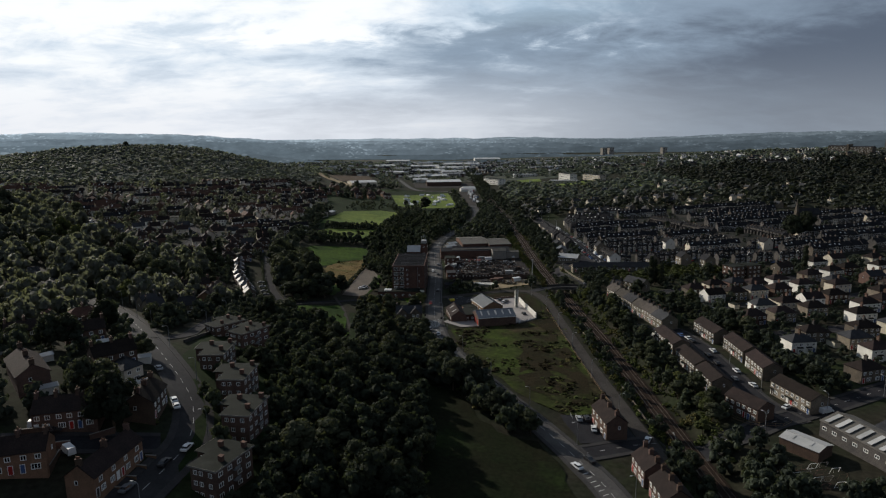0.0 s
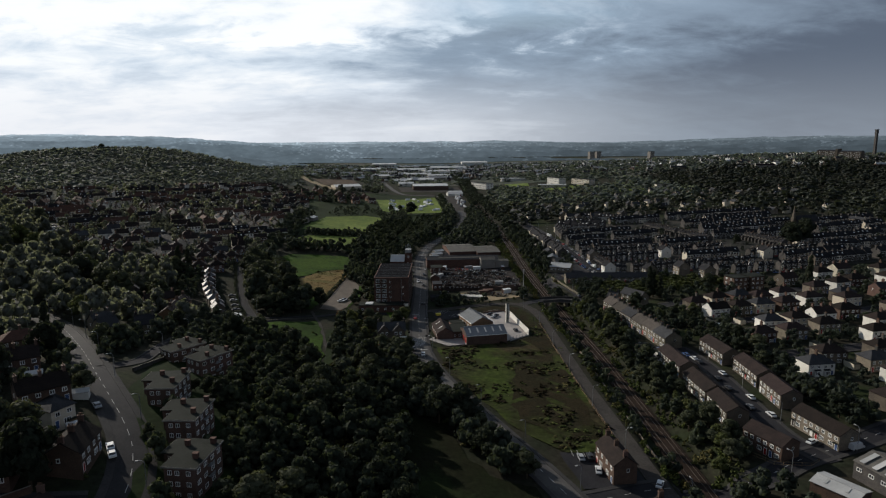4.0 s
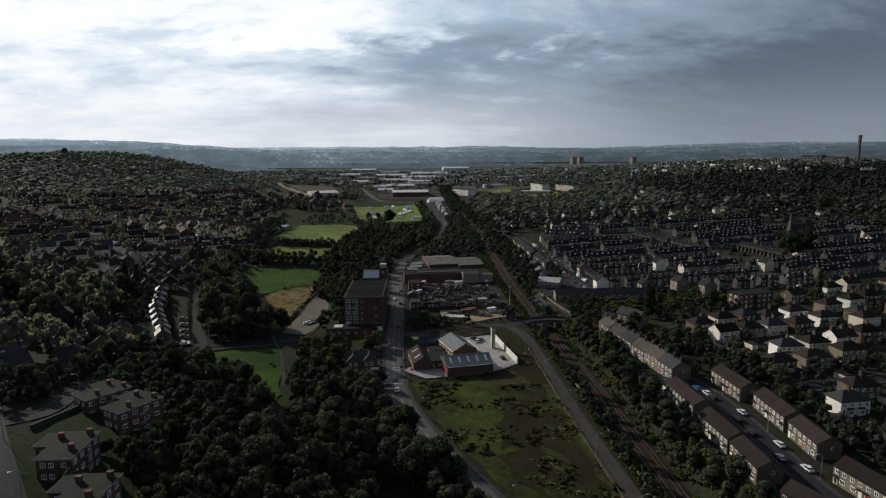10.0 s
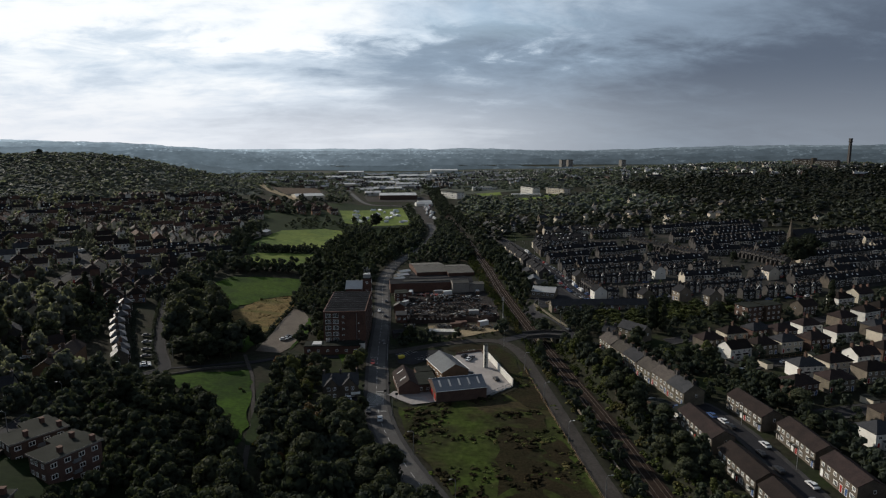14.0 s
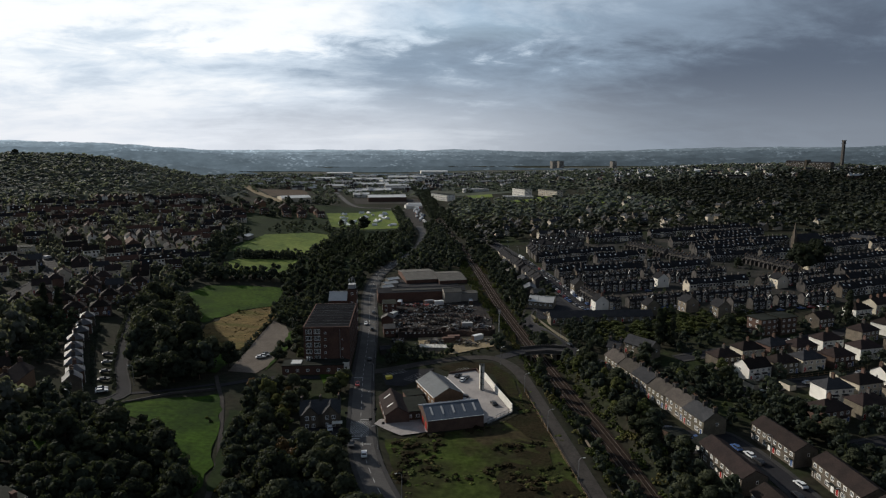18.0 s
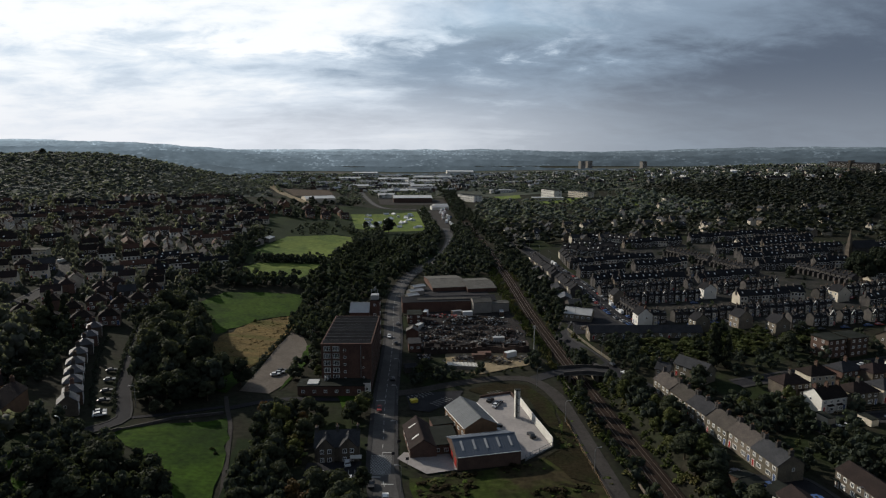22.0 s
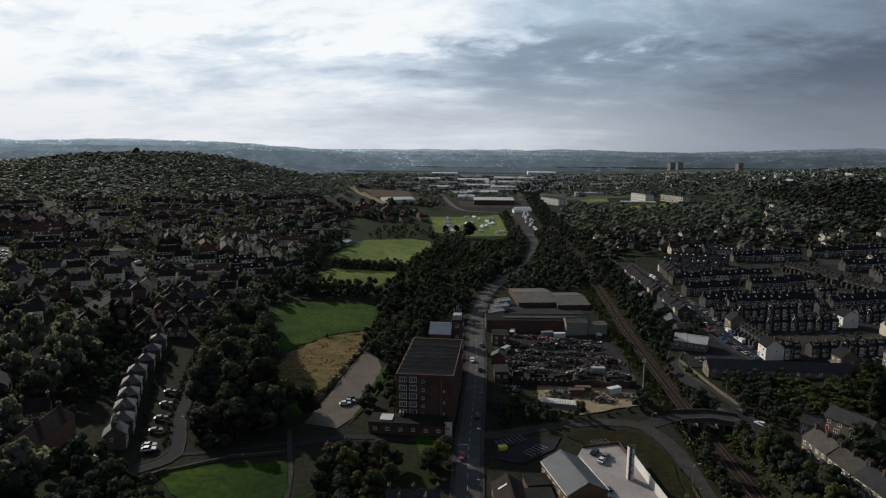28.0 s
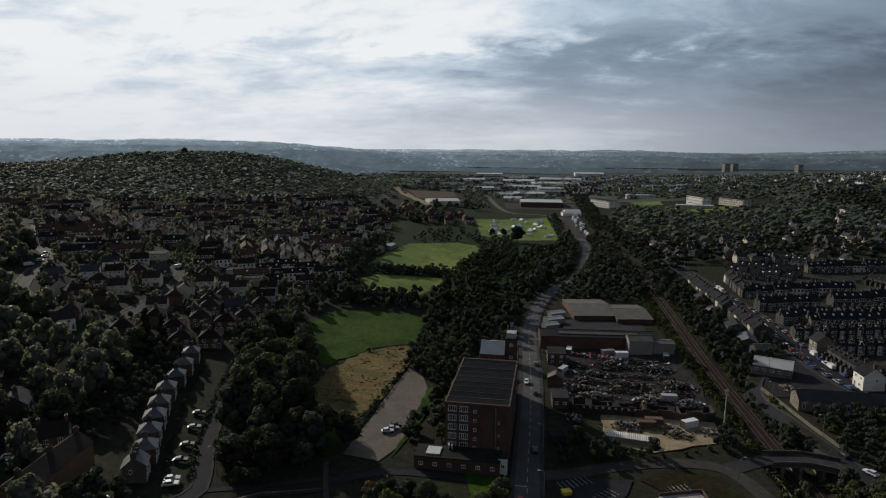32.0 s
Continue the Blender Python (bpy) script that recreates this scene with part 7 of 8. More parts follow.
grove([(132, 300), (150, 300), (152, 345), (126, 350)], 6.0, (0.5, 0.85), MD, 17, "garden trees", 4.0, limit=5, total=22)
grove([(138, 215), (152, 215), (150, 300), (140, 300)], 6.5, (0.6, 1.0), MD, 18, "garden trees", 4.0, limit=4, total=18)
grove([(140, 225), (300, 290), (330, 430), (140, 405)], 6.0, (0.3, 0.8), ("mid", "light", "bush", "dark"), 19, "garden trees", 4.5, limit=6, total=260)
grove([(-190, 430), (-134, 440), (-134, 640), (-330, 640), (-300, 520), (-240, 440)], 8.0, (0.4, 0.95), MD, 20, "garden trees", 4.5, limit=4, total=260, tone="west_wood")
grove([(-113, 325), (-90, 318), (-72, 303), (-88, 292), (-102, 308)], 4.2, (0.45, 0.85), ("mid", "bush", "dark"), 21, "bushes below the stone wall", 3.5, limit=10, total=34, near=True)
grove([(-175, 140), (-90, 150), (-100, 205), (-115, 250), (-160, 270), (-190, 260)], 6.0, (0.4, 1.0), MD, 22, "garden trees", 4.5, limit=4, total=110)
grove([(64, 120), (100, 130), (124, 128), (120, 150), (102, 152), (100, 184), (66, 180)], 4.6, (0.45, 0.95), ("mid", "dark", "bush", "light"), 23, "trees beside the cross road", 4.5, limit=8, total=95, near=True)
grove([(2, 397), (19, 392), (34, 392), (52, 399), (62, 410), (60, 402), (40, 391.5), (20, 387.5), (4, 381)], 3.6, (0.35, 0.75), ("bush", "mid"), 24, "hedge along the yard", 3.2, limit=8, total=26)
grove([(125, 400), (330, 450), (460, 560), (440, 700), (250, 720), (140, 700), (128, 520)], 24.0, (0.4, 0.9), MD, 25, "street trees", 5.0, limit=0, total=50)
grove([(-124, 240), (-94, 236), (-92, 262), (-98, 300), (-90, 328), (-112, 330), (-120, 300)], 5.0, (0.5, 0.95), MD, 26, "trees along the branch road", 5.5, limit=6, total=60, near=True)
grove([(-98, 250), (-72, 252), (-86, 280), (-96, 296)], 4.5, (0.4, 0.8), ("bush", "mid"), 27, "bushes behind the flats", 3.5, limit=4, total=40)
grove([(-74, 178), (-60, 152), (-46, 128), (-40, 135), (-46, 165), (-58, 200), (-70, 225), (-80, 215)], 5.0, (0.4, 0.85), ("mid", "bush", "dark"), 28, "trees round the flats", 4.0, limit=8, total=40, near=True, tone="wood_deep")
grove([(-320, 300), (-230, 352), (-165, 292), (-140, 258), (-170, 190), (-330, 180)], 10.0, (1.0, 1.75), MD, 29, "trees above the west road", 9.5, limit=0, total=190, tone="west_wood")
grove([(107, 372), (118, 372), (140, 330), (140, 310), (122, 305)], 5.0, (0.35, 0.8), ("mid", "light", "bush"), 31, "trees behind the stone terrace", 2.0, limit=6, total=40)
grove([(-152, 330), (-130, 342), (-133, 375), (-142, 405), (-150, 428), (-168, 424), (-160, 370)], 5.5, (0.45, 0.85), MD, 32, "trees behind the park road", 3.0, limit=6, total=60)
grove([(88, 488), (100, 486), (112, 500), (113, 560), (106, 640), (90, 650)], 5.5, (0.4, 0.85), MD, 33, "trees between railway and avenue", 4.5, limit=0, total=42)
grove([(-55, 134), (-42, 128), (-40, 180), (-46, 212), (-58, 248), (-72, 254), (-66, 222), (-58, 196), (-50, 170)], 4.8, (0.6, 1.0), DK, 34, "trees below the flats", 3.0, limit=4, total=50, near=True, tone="wood_deep")
grove([(-60, 456), (-47, 442), (-42, 436), (-30, 440), (-40, 505), (-60, 500)], 4.6, (0.5, 0.9), ("mid", "dark", "light"), 35, "trees beside the field", 4.0, limit=0, total=50)
grove([(93, 402), (100, 388), (118, 394), (112, 438), (98, 438)], 4.2, (0.35, 0.7), ("bush", "mid", "light"), 36, "shrubs beside the bridge road", 3.4, limit=6, total=40)
rng = random.Random(77)
for x, y, s, kind in ((137, 392, 1.35, "tall"), (133.5, 389, 1.15, "tall"), (140, 389, 1.0, "tall"), (240.5, 404, 1.15, "tall"), (300.6, 527, 1.7, "dark"), (315.5, 534, 1.8, "dark"), (307, 540, 1.6, "dark"), (264.5, 548, 1.2, "dark"),
                      (-87, 152.5, 1.25, "dark"), (-90.5, 160, 0.9, "dark"), (-79.5, 160, 0.5, "bush"), (-100, 199, 0.6, "mid"), (-128, 203, 0.9, "dark"), (-133, 201, 1.0, "dark"), (-146, 204, 0.9, "mid"), (-128, 227, 1.0, "dark"), (-115, 252, 0.9, "mid"), (-63.7, 378, 0.95, "dark"), (-84, 346, 0.5, "mid"), (-80, 347.5, 0.5, "mid"), (-161, 422, 1.1, "tall"), (-156, 425, 1.1, "tall"), (-51, 863, 1.3, "dark"), (-39, 866, 1.3, "dark"),
                      (-23, 830, 1.5, "dark"), (-80, 466, 0.7, "bush"), (-18, 352, 0.85, "light"), (-14, 351, 0.9, "light"), (-16.5, 346, 0.8, "mid"), (-13, 356, 0.7, "mid"), (8, 393, 0.75, "light"),
                      (-55, 318, 0.5, "bush"), (-57, 321, 0.4, "bush"), (176, 404, 0.9, "mid"), (-149, 262, 1.0, "tall"), (-97, 167, 1.1, "mid"), (-101, 164, 1.0, "dark"),
                      (-592, 1180, 1.1, "dark"), (120, 372, 0.8, "dark"), (208, 403, 0.8, "mid"), (-9, 300, 0.7, "mid")):
    plant(kind, x, y, s, rng, "standing trees")
# ---- woods and scrub too thick to count ----


EAST_WOOD = [(86, 690), (130, 730), (215, 735), (380, 722), (470, 650), (560, 640), (900, 760), (1150, 1000), (1150, 1250), (800, 1290), (640, 1240), (480, 1260), (380, 1210), (190, 1110), (120, 1150), (90, 1000)]
spots = [(x, y, w * (1.12 + 0.55 * noise.noise((x * 0.013, y * 0.013, 5))), h * (1.05 + 0.6 * noise.noise((x * 0.013, y * 0.013, 5)))) for x, y, w, h in fill(EAST_WOOD, 15, 17, 10, 1, 0.05)]
spots = [p for p in spots if not (196 < p[0] < 350 and 1085 < p[1] < 1160) and not (p[1] < 960 and p[0] < 520 and random.Random(p[0]).random() < 0.3)]
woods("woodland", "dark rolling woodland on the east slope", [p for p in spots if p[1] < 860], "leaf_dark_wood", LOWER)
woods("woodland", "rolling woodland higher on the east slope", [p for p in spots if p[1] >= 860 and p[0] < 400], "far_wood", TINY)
woods("woodland", "woodland on the east slope with shade in its leaf colour", [p for p in spots if p[1] >= 860 and p[0] >= 400], "leaf_dark_wood", TINY)
RAIL_E = [(66, 600), (96, 640), (92, 800), (86, 1000), (84, 1200), (90, 1500), (76, 1700), (50, 1700), (62, 1300), (60, 1000), (66, 800)]
woods("woodland", "trees beside the railway up the valley", fill(RAIL_E, 9, 9, 8.5, 2, 0.1, 4.0) + fill([(20, 640), (62, 640), (62, 860), (50, 870), (38, 760)], 9, 9, 8, 3, 0.1), "woodland", LOW)
setting("hillside", patch([(-215, 1090), (-255, 1010), (-290, 925), (-420, 825), (-560, 785), (-1300, 750), (-1300, 1500), (-700, 1480), (-420, 1460), (-300, 1380), (-235, 1200)], 0.4, 22.0, 0, 2, 4), "heath_floor", "rough ground of the western hill, coloured paler for haze", smooth=True)
setting("farmland", patch([(-900, 1420), (-400, 1480), (-120, 1500), (-60, 1330), (40, 1280), (130, 1260), (400, 1240), (700, 1330), (1500, 1500), (1700, 2600), (-1500, 2600), (-1300, 1500)], 0.5, 60.0, 0, 3, 5), "far_field", "fields and works ground up the valley, tinted for haze", smooth=True)
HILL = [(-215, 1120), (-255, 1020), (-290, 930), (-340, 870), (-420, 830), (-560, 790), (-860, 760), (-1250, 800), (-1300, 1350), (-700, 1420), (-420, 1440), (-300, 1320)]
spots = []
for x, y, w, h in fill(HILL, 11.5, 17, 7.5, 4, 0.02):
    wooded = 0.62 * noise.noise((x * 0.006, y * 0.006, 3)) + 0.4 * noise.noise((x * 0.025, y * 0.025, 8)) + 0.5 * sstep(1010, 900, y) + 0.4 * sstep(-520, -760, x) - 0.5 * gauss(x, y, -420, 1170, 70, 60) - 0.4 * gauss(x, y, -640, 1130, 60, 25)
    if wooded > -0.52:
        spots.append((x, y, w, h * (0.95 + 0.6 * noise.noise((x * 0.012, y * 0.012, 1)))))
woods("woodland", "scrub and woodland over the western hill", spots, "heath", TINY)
SLOPE = [(-130, 690), (-180, 900), (-320, 870), (-560, 770), (-620, 600), (-420, 640), (-300, 640), (-140, 640)]
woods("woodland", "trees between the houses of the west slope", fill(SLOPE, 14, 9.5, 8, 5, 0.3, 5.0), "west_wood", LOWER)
belt = fill([(6, 586), (60, 596), (66, 700), (64, 860), (52, 870), (44, 800), (38, 740), (30, 692), (18, 650)], 7, 9, 8.5, 40, 0.08, 4.6)
belt += fill([(-10, 610), (14, 662), (25, 700), (34, 800), (32, 870), (22, 860), (16, 760), (4, 690), (-16, 640)], 6.5, 9.5, 9.5, 41, 0.05, 4.4)
belt += fill([(-124, 762), (-62, 808), (-28, 838), (-60, 860), (-112, 880)], 11, 8, 6, 42, 0.35) + fill([(-62, 700), (-52, 800), (-30, 836), (-24, 800), (-50, 690)], 8, 9, 8, 43, 0.1)
belt += fill([(20, 850), (28, 850), (28, 1060), (12, 1060)], 9, 9, 8, 44, 0.2) + fill([(-100, 640), (-66, 662), (-62, 720), (-56, 722), (-60, 655), (-100, 630)], 6, 7, 6, 45, 0.1)
woods("woodland", "tree belts between the road and the fields", belt, "woodland", LOWER)
MIDW = [(-240, 900), (-110, 870), (-90, 1000), (-60, 1130), (-120, 1180), (-180, 1040), (-250, 1010)]
woods("woodland", "trees round the valley estate", fill(MIDW, 20, 12, 9, 6, 0.3), "woodland", LOW)
valley = [p for p in fill([(-330, 1260), (-215, 1210), (-100, 1140), (70, 1140), (70, 2050), (-500, 2050)], 17, 15, 8, 46, 0.42)
          if not inside(p[0], p[1], [(-262, 1340), (-165, 1480), (-125, 1290), (-110, 1120), (-160, 1070)]) and not (-70 < p[0] < 60 and (p[1] < 1262 or 1405 < p[1] < 1500))
          and abs(p[0] + 85 + (p[1] - 1300) * 0.146) > 9]
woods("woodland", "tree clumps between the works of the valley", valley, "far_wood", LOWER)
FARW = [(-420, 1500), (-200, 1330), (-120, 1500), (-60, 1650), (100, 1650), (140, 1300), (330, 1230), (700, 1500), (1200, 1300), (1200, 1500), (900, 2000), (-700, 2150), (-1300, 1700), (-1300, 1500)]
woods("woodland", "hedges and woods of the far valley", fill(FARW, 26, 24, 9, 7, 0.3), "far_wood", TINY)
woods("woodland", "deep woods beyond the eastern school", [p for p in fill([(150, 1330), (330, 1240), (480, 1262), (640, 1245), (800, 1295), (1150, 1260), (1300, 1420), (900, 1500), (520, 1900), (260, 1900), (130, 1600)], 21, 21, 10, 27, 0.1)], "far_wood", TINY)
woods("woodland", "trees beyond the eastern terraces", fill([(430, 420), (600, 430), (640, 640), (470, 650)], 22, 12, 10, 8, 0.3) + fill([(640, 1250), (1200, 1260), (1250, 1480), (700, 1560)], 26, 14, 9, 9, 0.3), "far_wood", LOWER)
# tangle on the waste ground, the banks and the gardens
rng = random.Random(90)
spots = [(x, y, rng.uniform(1.5, 5.5), rng.uniform(0.4, 1.5)) for x, y in ((rng.uniform(4, 61), rng.uniform(205, 345)) for k in range(3000)) if inside(x, y, WASTE) and noise.noise((x * 0.05, y * 0.08, 2)) > -0.02]
woods("weeds", "clumps of weeds on the waste ground", spots[::3], "scrub", TINY)
woods("weeds", "dark bramble clumps on the waste ground", [(x, y, w * 1.2, h * 1.3) for x, y, w, h in spots[1::3]], "bracken", TINY)
woods("weeds", "fresh green weeds on the waste ground", [(x + rng.uniform(-4, 4), y + rng.uniform(-3, 3), w * 0.9, h * 0.6) for x, y, w, h in spots[2::3]], "moss", TINY)
spots = [(x, y, rng.uniform(1.5, 4), rng.uniform(1.2, 3.0)) for x, y in ((rng.choice((-1, 1)) * rng.uniform(4.2, 12.5), rng.uniform(190, 640)) for k in range(1100)) for x in (x + rail_x(y),) if clear_of_roads(x, y, 3.6)]
woods("weeds", "brambles on the railway banks", spots, "scrub", LOWER)
spots = fill([(-190, 430), (-130, 440), (-130, 690), (-260, 690), (-300, 560), (-250, 480)], 9, 4, 2.6, 10, 0.45) + fill([(136, 215), (300, 280), (330, 430), (130, 400)], 8, 4, 2.4, 11, 0.5)
spots += fill([(128, 455), (440, 455), (450, 700), (140, 700)], 13, 4, 2.6, 12, 0.5, 6) + fill([(-180, 125), (-85, 128), (-92, 170), (-130, 250), (-180, 260)], 8, 4, 2.4, 13, 0.5)
spots += fill([(94, 300), (102, 300), (103, 205), (97, 205)], 4, 4, 3, 14, 0.2, 3) + fill([(132, 203), (140, 203), (139, 300), (134, 300)], 4, 3.5, 2.2, 15, 0.4, 3)
woods("shrubs", "hedges and shrubs of the gardens", spots, "woodland", LOWER)
woods("thicket", "soft yellow-green thicket on the overgrown plot", fill([(104, 434), (126, 440), (172, 438), (205, 430), (200, 418), (150, 400), (112, 396)], 4.6, 7.5, 3.2, 16, 0.12, 4), "thicket", LOW)
spots = fill(WOODS_1, 4.5, 5, 3.5, 17, 0.25, 4) + fill(WOODS_2, 4.5, 5, 3.5, 18, 0.25, 3) + fill(WOODS_3, 4.5, 5, 3.5, 19, 0.25, 3) + fill(BELT, 4.5, 5, 3.5, 20, 0.2, 5.5) + fill(BIG, 5, 6, 4, 21, 0.2, 5)
woods("undergrowth", "dark undergrowth beneath the trees", spots, "scrub", LOWER)
hedge = []
for line, off, y0, y1, w in ((BRANCH, -3.1, 342, 470, 2.2), ([(-62.5, 384), (-62, 400), (-60.5, 431), (-58.5, 453)], -1.0, 380, 453, 2.6), ([(-107.5, 343), (-118, 366), (-132, 400), (-138, 422)], 3.0, 340, 422, 1.8)):
    c = curve(line, 1.5)
    for a, b in zip(c, c[1:]):
        d = (b - a).normalized()
        if y0 < a.y < y1 and rng.random() < 0.86:
            hedge.append((a.x + d.y * off + rng.uniform(-0.4, 0.4), a.y - d.x * off, w * rng.uniform(0.8, 1.5), w * rng.uniform(0.5, 1.0)))
woods("hedge", "uneven dark green hedges along the park road and the car park", hedge, "woodland", LOWER)
tufts = [(x, y, rng.uniform(2.0, 5.0), rng.uniform(0.45, 1.0)) for x, y in ((rng.uniform(-92, -58), rng.uniform(395, 487)) for k in range(1000)) if inside(x, y, DIRT)]
woods("straw", "flattened tussocks of dead grass", tufts, "dead_grass", TINY)

# ---- vehicles ----


def car_kind(name, label, key, long=4.3, van=False):
    t = thing(name, label, "van" if van else "car")
    h = 2.2 if van else 1.45
    g = Geo()
    a, w = long / 2, 0.88
    prof = ([(-a, 0.35), (-a, 0.95), (-a + 0.15, h - 0.1), (a - 1.35, h), (a - 0.7, 1.15), (a - 0.05, 0.95), (a, 0.4)] if van
            else [(-a, 0.4), (-a + 0.04, 0.85), (-a + 0.5, 0.95), (a - 1.35, 0.92), (a - 0.15, 0.78), (a, 0.42)])
    n = len(prof)
    g.v = [(x, s * (w - 0.06 * (z > 1)), z) for s in (-1, 1) for x, z in prof]
    g.f = [tuple(range(n)), tuple(range(2 * n - 1, n - 1, -1))] + [(k, n + k, n + (k + 1) % n, (k + 1) % n) for k in range(n)]
    g.k = [0] * len(g.f)
    part("body", g, key, t)
    if van:
        part("windscreen", Geo().slab((a - 1.3, -0.72, h - 0.02), (a - 1.3, 0.72, h - 0.02), (a - 0.72, 0.74, 1.22), (a - 0.72, -0.74, 1.22), -0.04), "glass", t)
    else:
        r = Geo().add([(-a + 0.45, -0.8, 0.9), (a - 1.3, -0.8, 0.9), (a - 1.3, 0.8, 0.9), (-a + 0.45, 0.8, 0.9), (-a + 0.85, -0.62, h - 0.06), (a - 2.0, -0.62, h - 0.06), (a - 2.0, 0.62, h - 0.06), (-a + 0.85, 0.62, h - 0.06)],
                      [(0, 1, 5, 4), (1, 2, 6, 5), (2, 3, 7, 6), (3, 0, 4, 7)])
        part("glazing", r, "glass", t)
        part("roof", Geo().box(-a + 0.83, a - 1.98, -0.64, 0.64, h - 0.06, h), key, t)
    for x in (-a + 0.8, a - 0.8):
        for s in (-1, 1):
            part("wheel", Geo().tube([(x, s * 0.92, 0.32), (x, s * 0.7, 0.32)], (0.32, 0.32), 10), "rubber", t)
    return t


CARS = [car_kind("car", f"small {c} car parked by the kerb", "car_" + c) for c in ("white", "silver", "black", "blue", "red", "grey")] + [car_kind("van", "white panel van parked in the street", "car_white", 5.2, True)]
seen_car = set()


def put_car(kind, x, y, turn, up=0.17):
    base = CARS[kind]
    m = pose(x, y, land(x, y) + up, 0, 0, turn)
    if kind not in seen_car:
        seen_car.add(kind)
        base.matrix_basis = m
    else:
        base = copy_thing(base, m)
    base["group"] = "cars in the streets"


PARKED = [(0, -2.6, 296, 92), (2, -6.9, 303, 270), (4, -7.6, 357, 271), (2, -3.6, 388, 91), (2, -3.6, 436, 91), (0, -7.4, 447, 270), (5, -3.7, 470, 90), (0, -53, 391, 20), (1, -51.6, 393.5, 20), (2, -51.3, 396, 20),
          (0, -13.5, 305.5, 95), (2, -11.6, 306, 95), (0, -15, 315.2, 100), (0, 36, 359, 60), (5, 37.6, 361.5, 60), (2, 34.5, 364, 60), (1, 33, 338, 20), (2, 34, 341.5, 20), (4, 33.5, 335, 20), (2, 44.8, 334, 100),
          (0, -78.0, 169.6, 122), (0, -79.8, 172.4, 122), (1, -92.2, 190.6, 128), (0, -68.0, 151.9, 84), (2, -70.6, 144.2, 83), (5, -74.4, 133, 78), (6, -90.4, 177.6, 40), (6, -92.3, 141, 140), (6, -104, 149, 15), (1, -99.5, 149.5, 12),
          (2, -100, 147.5, 15), (0, 39.5, 171, 115), (2, 44.2, 175, 295), (0, 50.5, 195.5, 80), (1, 47, 203, 90), (2, 50, 203.5, 90), (0, 66, 187.5, 60),
          (3, 115.5, 290, 95), (0, 117, 285, 95), (2, 117.5, 281, 95), (0, 121.3, 267, 92), (2, 117, 262, 90), (2, 116.6, 252, 90), (0, 120.7, 243, 90), (5, 116.3, 235, 90), (0, 120.2, 228, 92), (0, 122.5, 208, 30), (6, 133.5, 203, 20),
          (0, 104, 289, 130), (1, 102.5, 303, 20), (5, 100.5, 306, 20), (3, 106.5, 298, 15), (0, 95.5, 388, 120), (2, 93, 399, 105), (0, 151, 331, 10), (1, 171, 335, 8), (5, 198, 341, 5), (0, 223, 345, 10), (1, 184, 381, 14), (0, 196, 383.5, 14), (4, 214, 388, 14),
          (0, -98.5, 337.5, 22), (1, -99.6, 340, 22), (2, -103.2, 350, 20), (2, -106.4, 359, 24), (5, -110.6, 370, 24), (2, -114.5, 380, 22), (0, -131, 331, 30), (1, -133, 333.5, 30), (2, -137, 330, 40), (0, -143, 335, 30), (6, -226, 552, 60), (0, -232, 548, 30), (1, -300, 527, 60), (0, -306, 538, 60), (6, -296, 514, 60), (2, -312, 546, 40)]
for kind, x, y, turn in PARKED:
    put_car(kind, x, y, turn, 0.42 if 30 < x < 51 and 330 < y < 372 else 0.3)
rng = random.Random(8)
line = curve(AVENUE, 6.5)
for i in range(1, min(28, len(line) - 1)):
    d = line[i + 1] - line[i]
    for s in (-3.7, 3.7):
        if rng.random() < 0.75:
            r = Vector((d.y, -d.x, 0)).normalized() * s
            put_car(rng.randrange(7), line[i].x + r.x, line[i].y + r.y, math.degrees(math.atan2(d.y, d.x)))
# cars along the streets between the terraces
for p, q, side, pattern in TERRACES[:10]:
    d = Vector((q[0] - p[0], q[1] - p[1], 0))
    n = d.normalized()
    off = Vector((n.y, -n.x, 0)) * side * 8.5
    for k in range(1, int(d.length / 6.5)):
        spot = Vector((*p, 0)) + n * 6.5 * k + off
        if rng.random() < 0.42 and clear_of_things(spot.x, spot.y, -4.0):
            put_car(rng.choice((0, 0, 1, 2, 3, 4, 5)), spot.x, spot.y, math.degrees(math.atan2(n.y, n.x)), 0.05)
# a lorry park and tents up the valley
for k in range(16):
    x, y = 47 + rng.uniform(-4, 5), 880 + k * 13
    t = thing("lorry", "white box lorry in the lorry park", "lorry", "lorries up the valley", at(x, y, rng.choice((20, 80, 95))))
    part("box", Geo().box(-3.4, 2.2, -1.2, 1.2, 0.9, 3.6), "car_white", t)
    part("cab", Geo().box(2.3, 4.2, -1.1, 1.1, 0.5, 2.9, 0.1), rng.choice(("car_white", "car_red", "car_blue")), t)
    for wx in (-2.5, 3.0):
        part("wheel", Geo().tube([(wx, -1.2, 0.5), (wx, 1.2, 0.5)], (0.5, 0.5), 8), "rubber", t)
for k in range(42):
    x, y = rng.uniform(-60, 14), rng.uniform(868, 1015)
    if inside(x, y, [(-76, 985), (8, 1040), (16, 860), (-24, 850), (-58, 866)]):
        t = thing("tent", "white ridge tent on the field", "tent", "tents on the field", at(x, y, rng.uniform(0, 180), 0.4))
        part("canvas", Geo().house(-rng.uniform(1.8, 4), rng.uniform(1.8, 4), -2, 2, 0, 1.2, 2.6), "car_white", t)
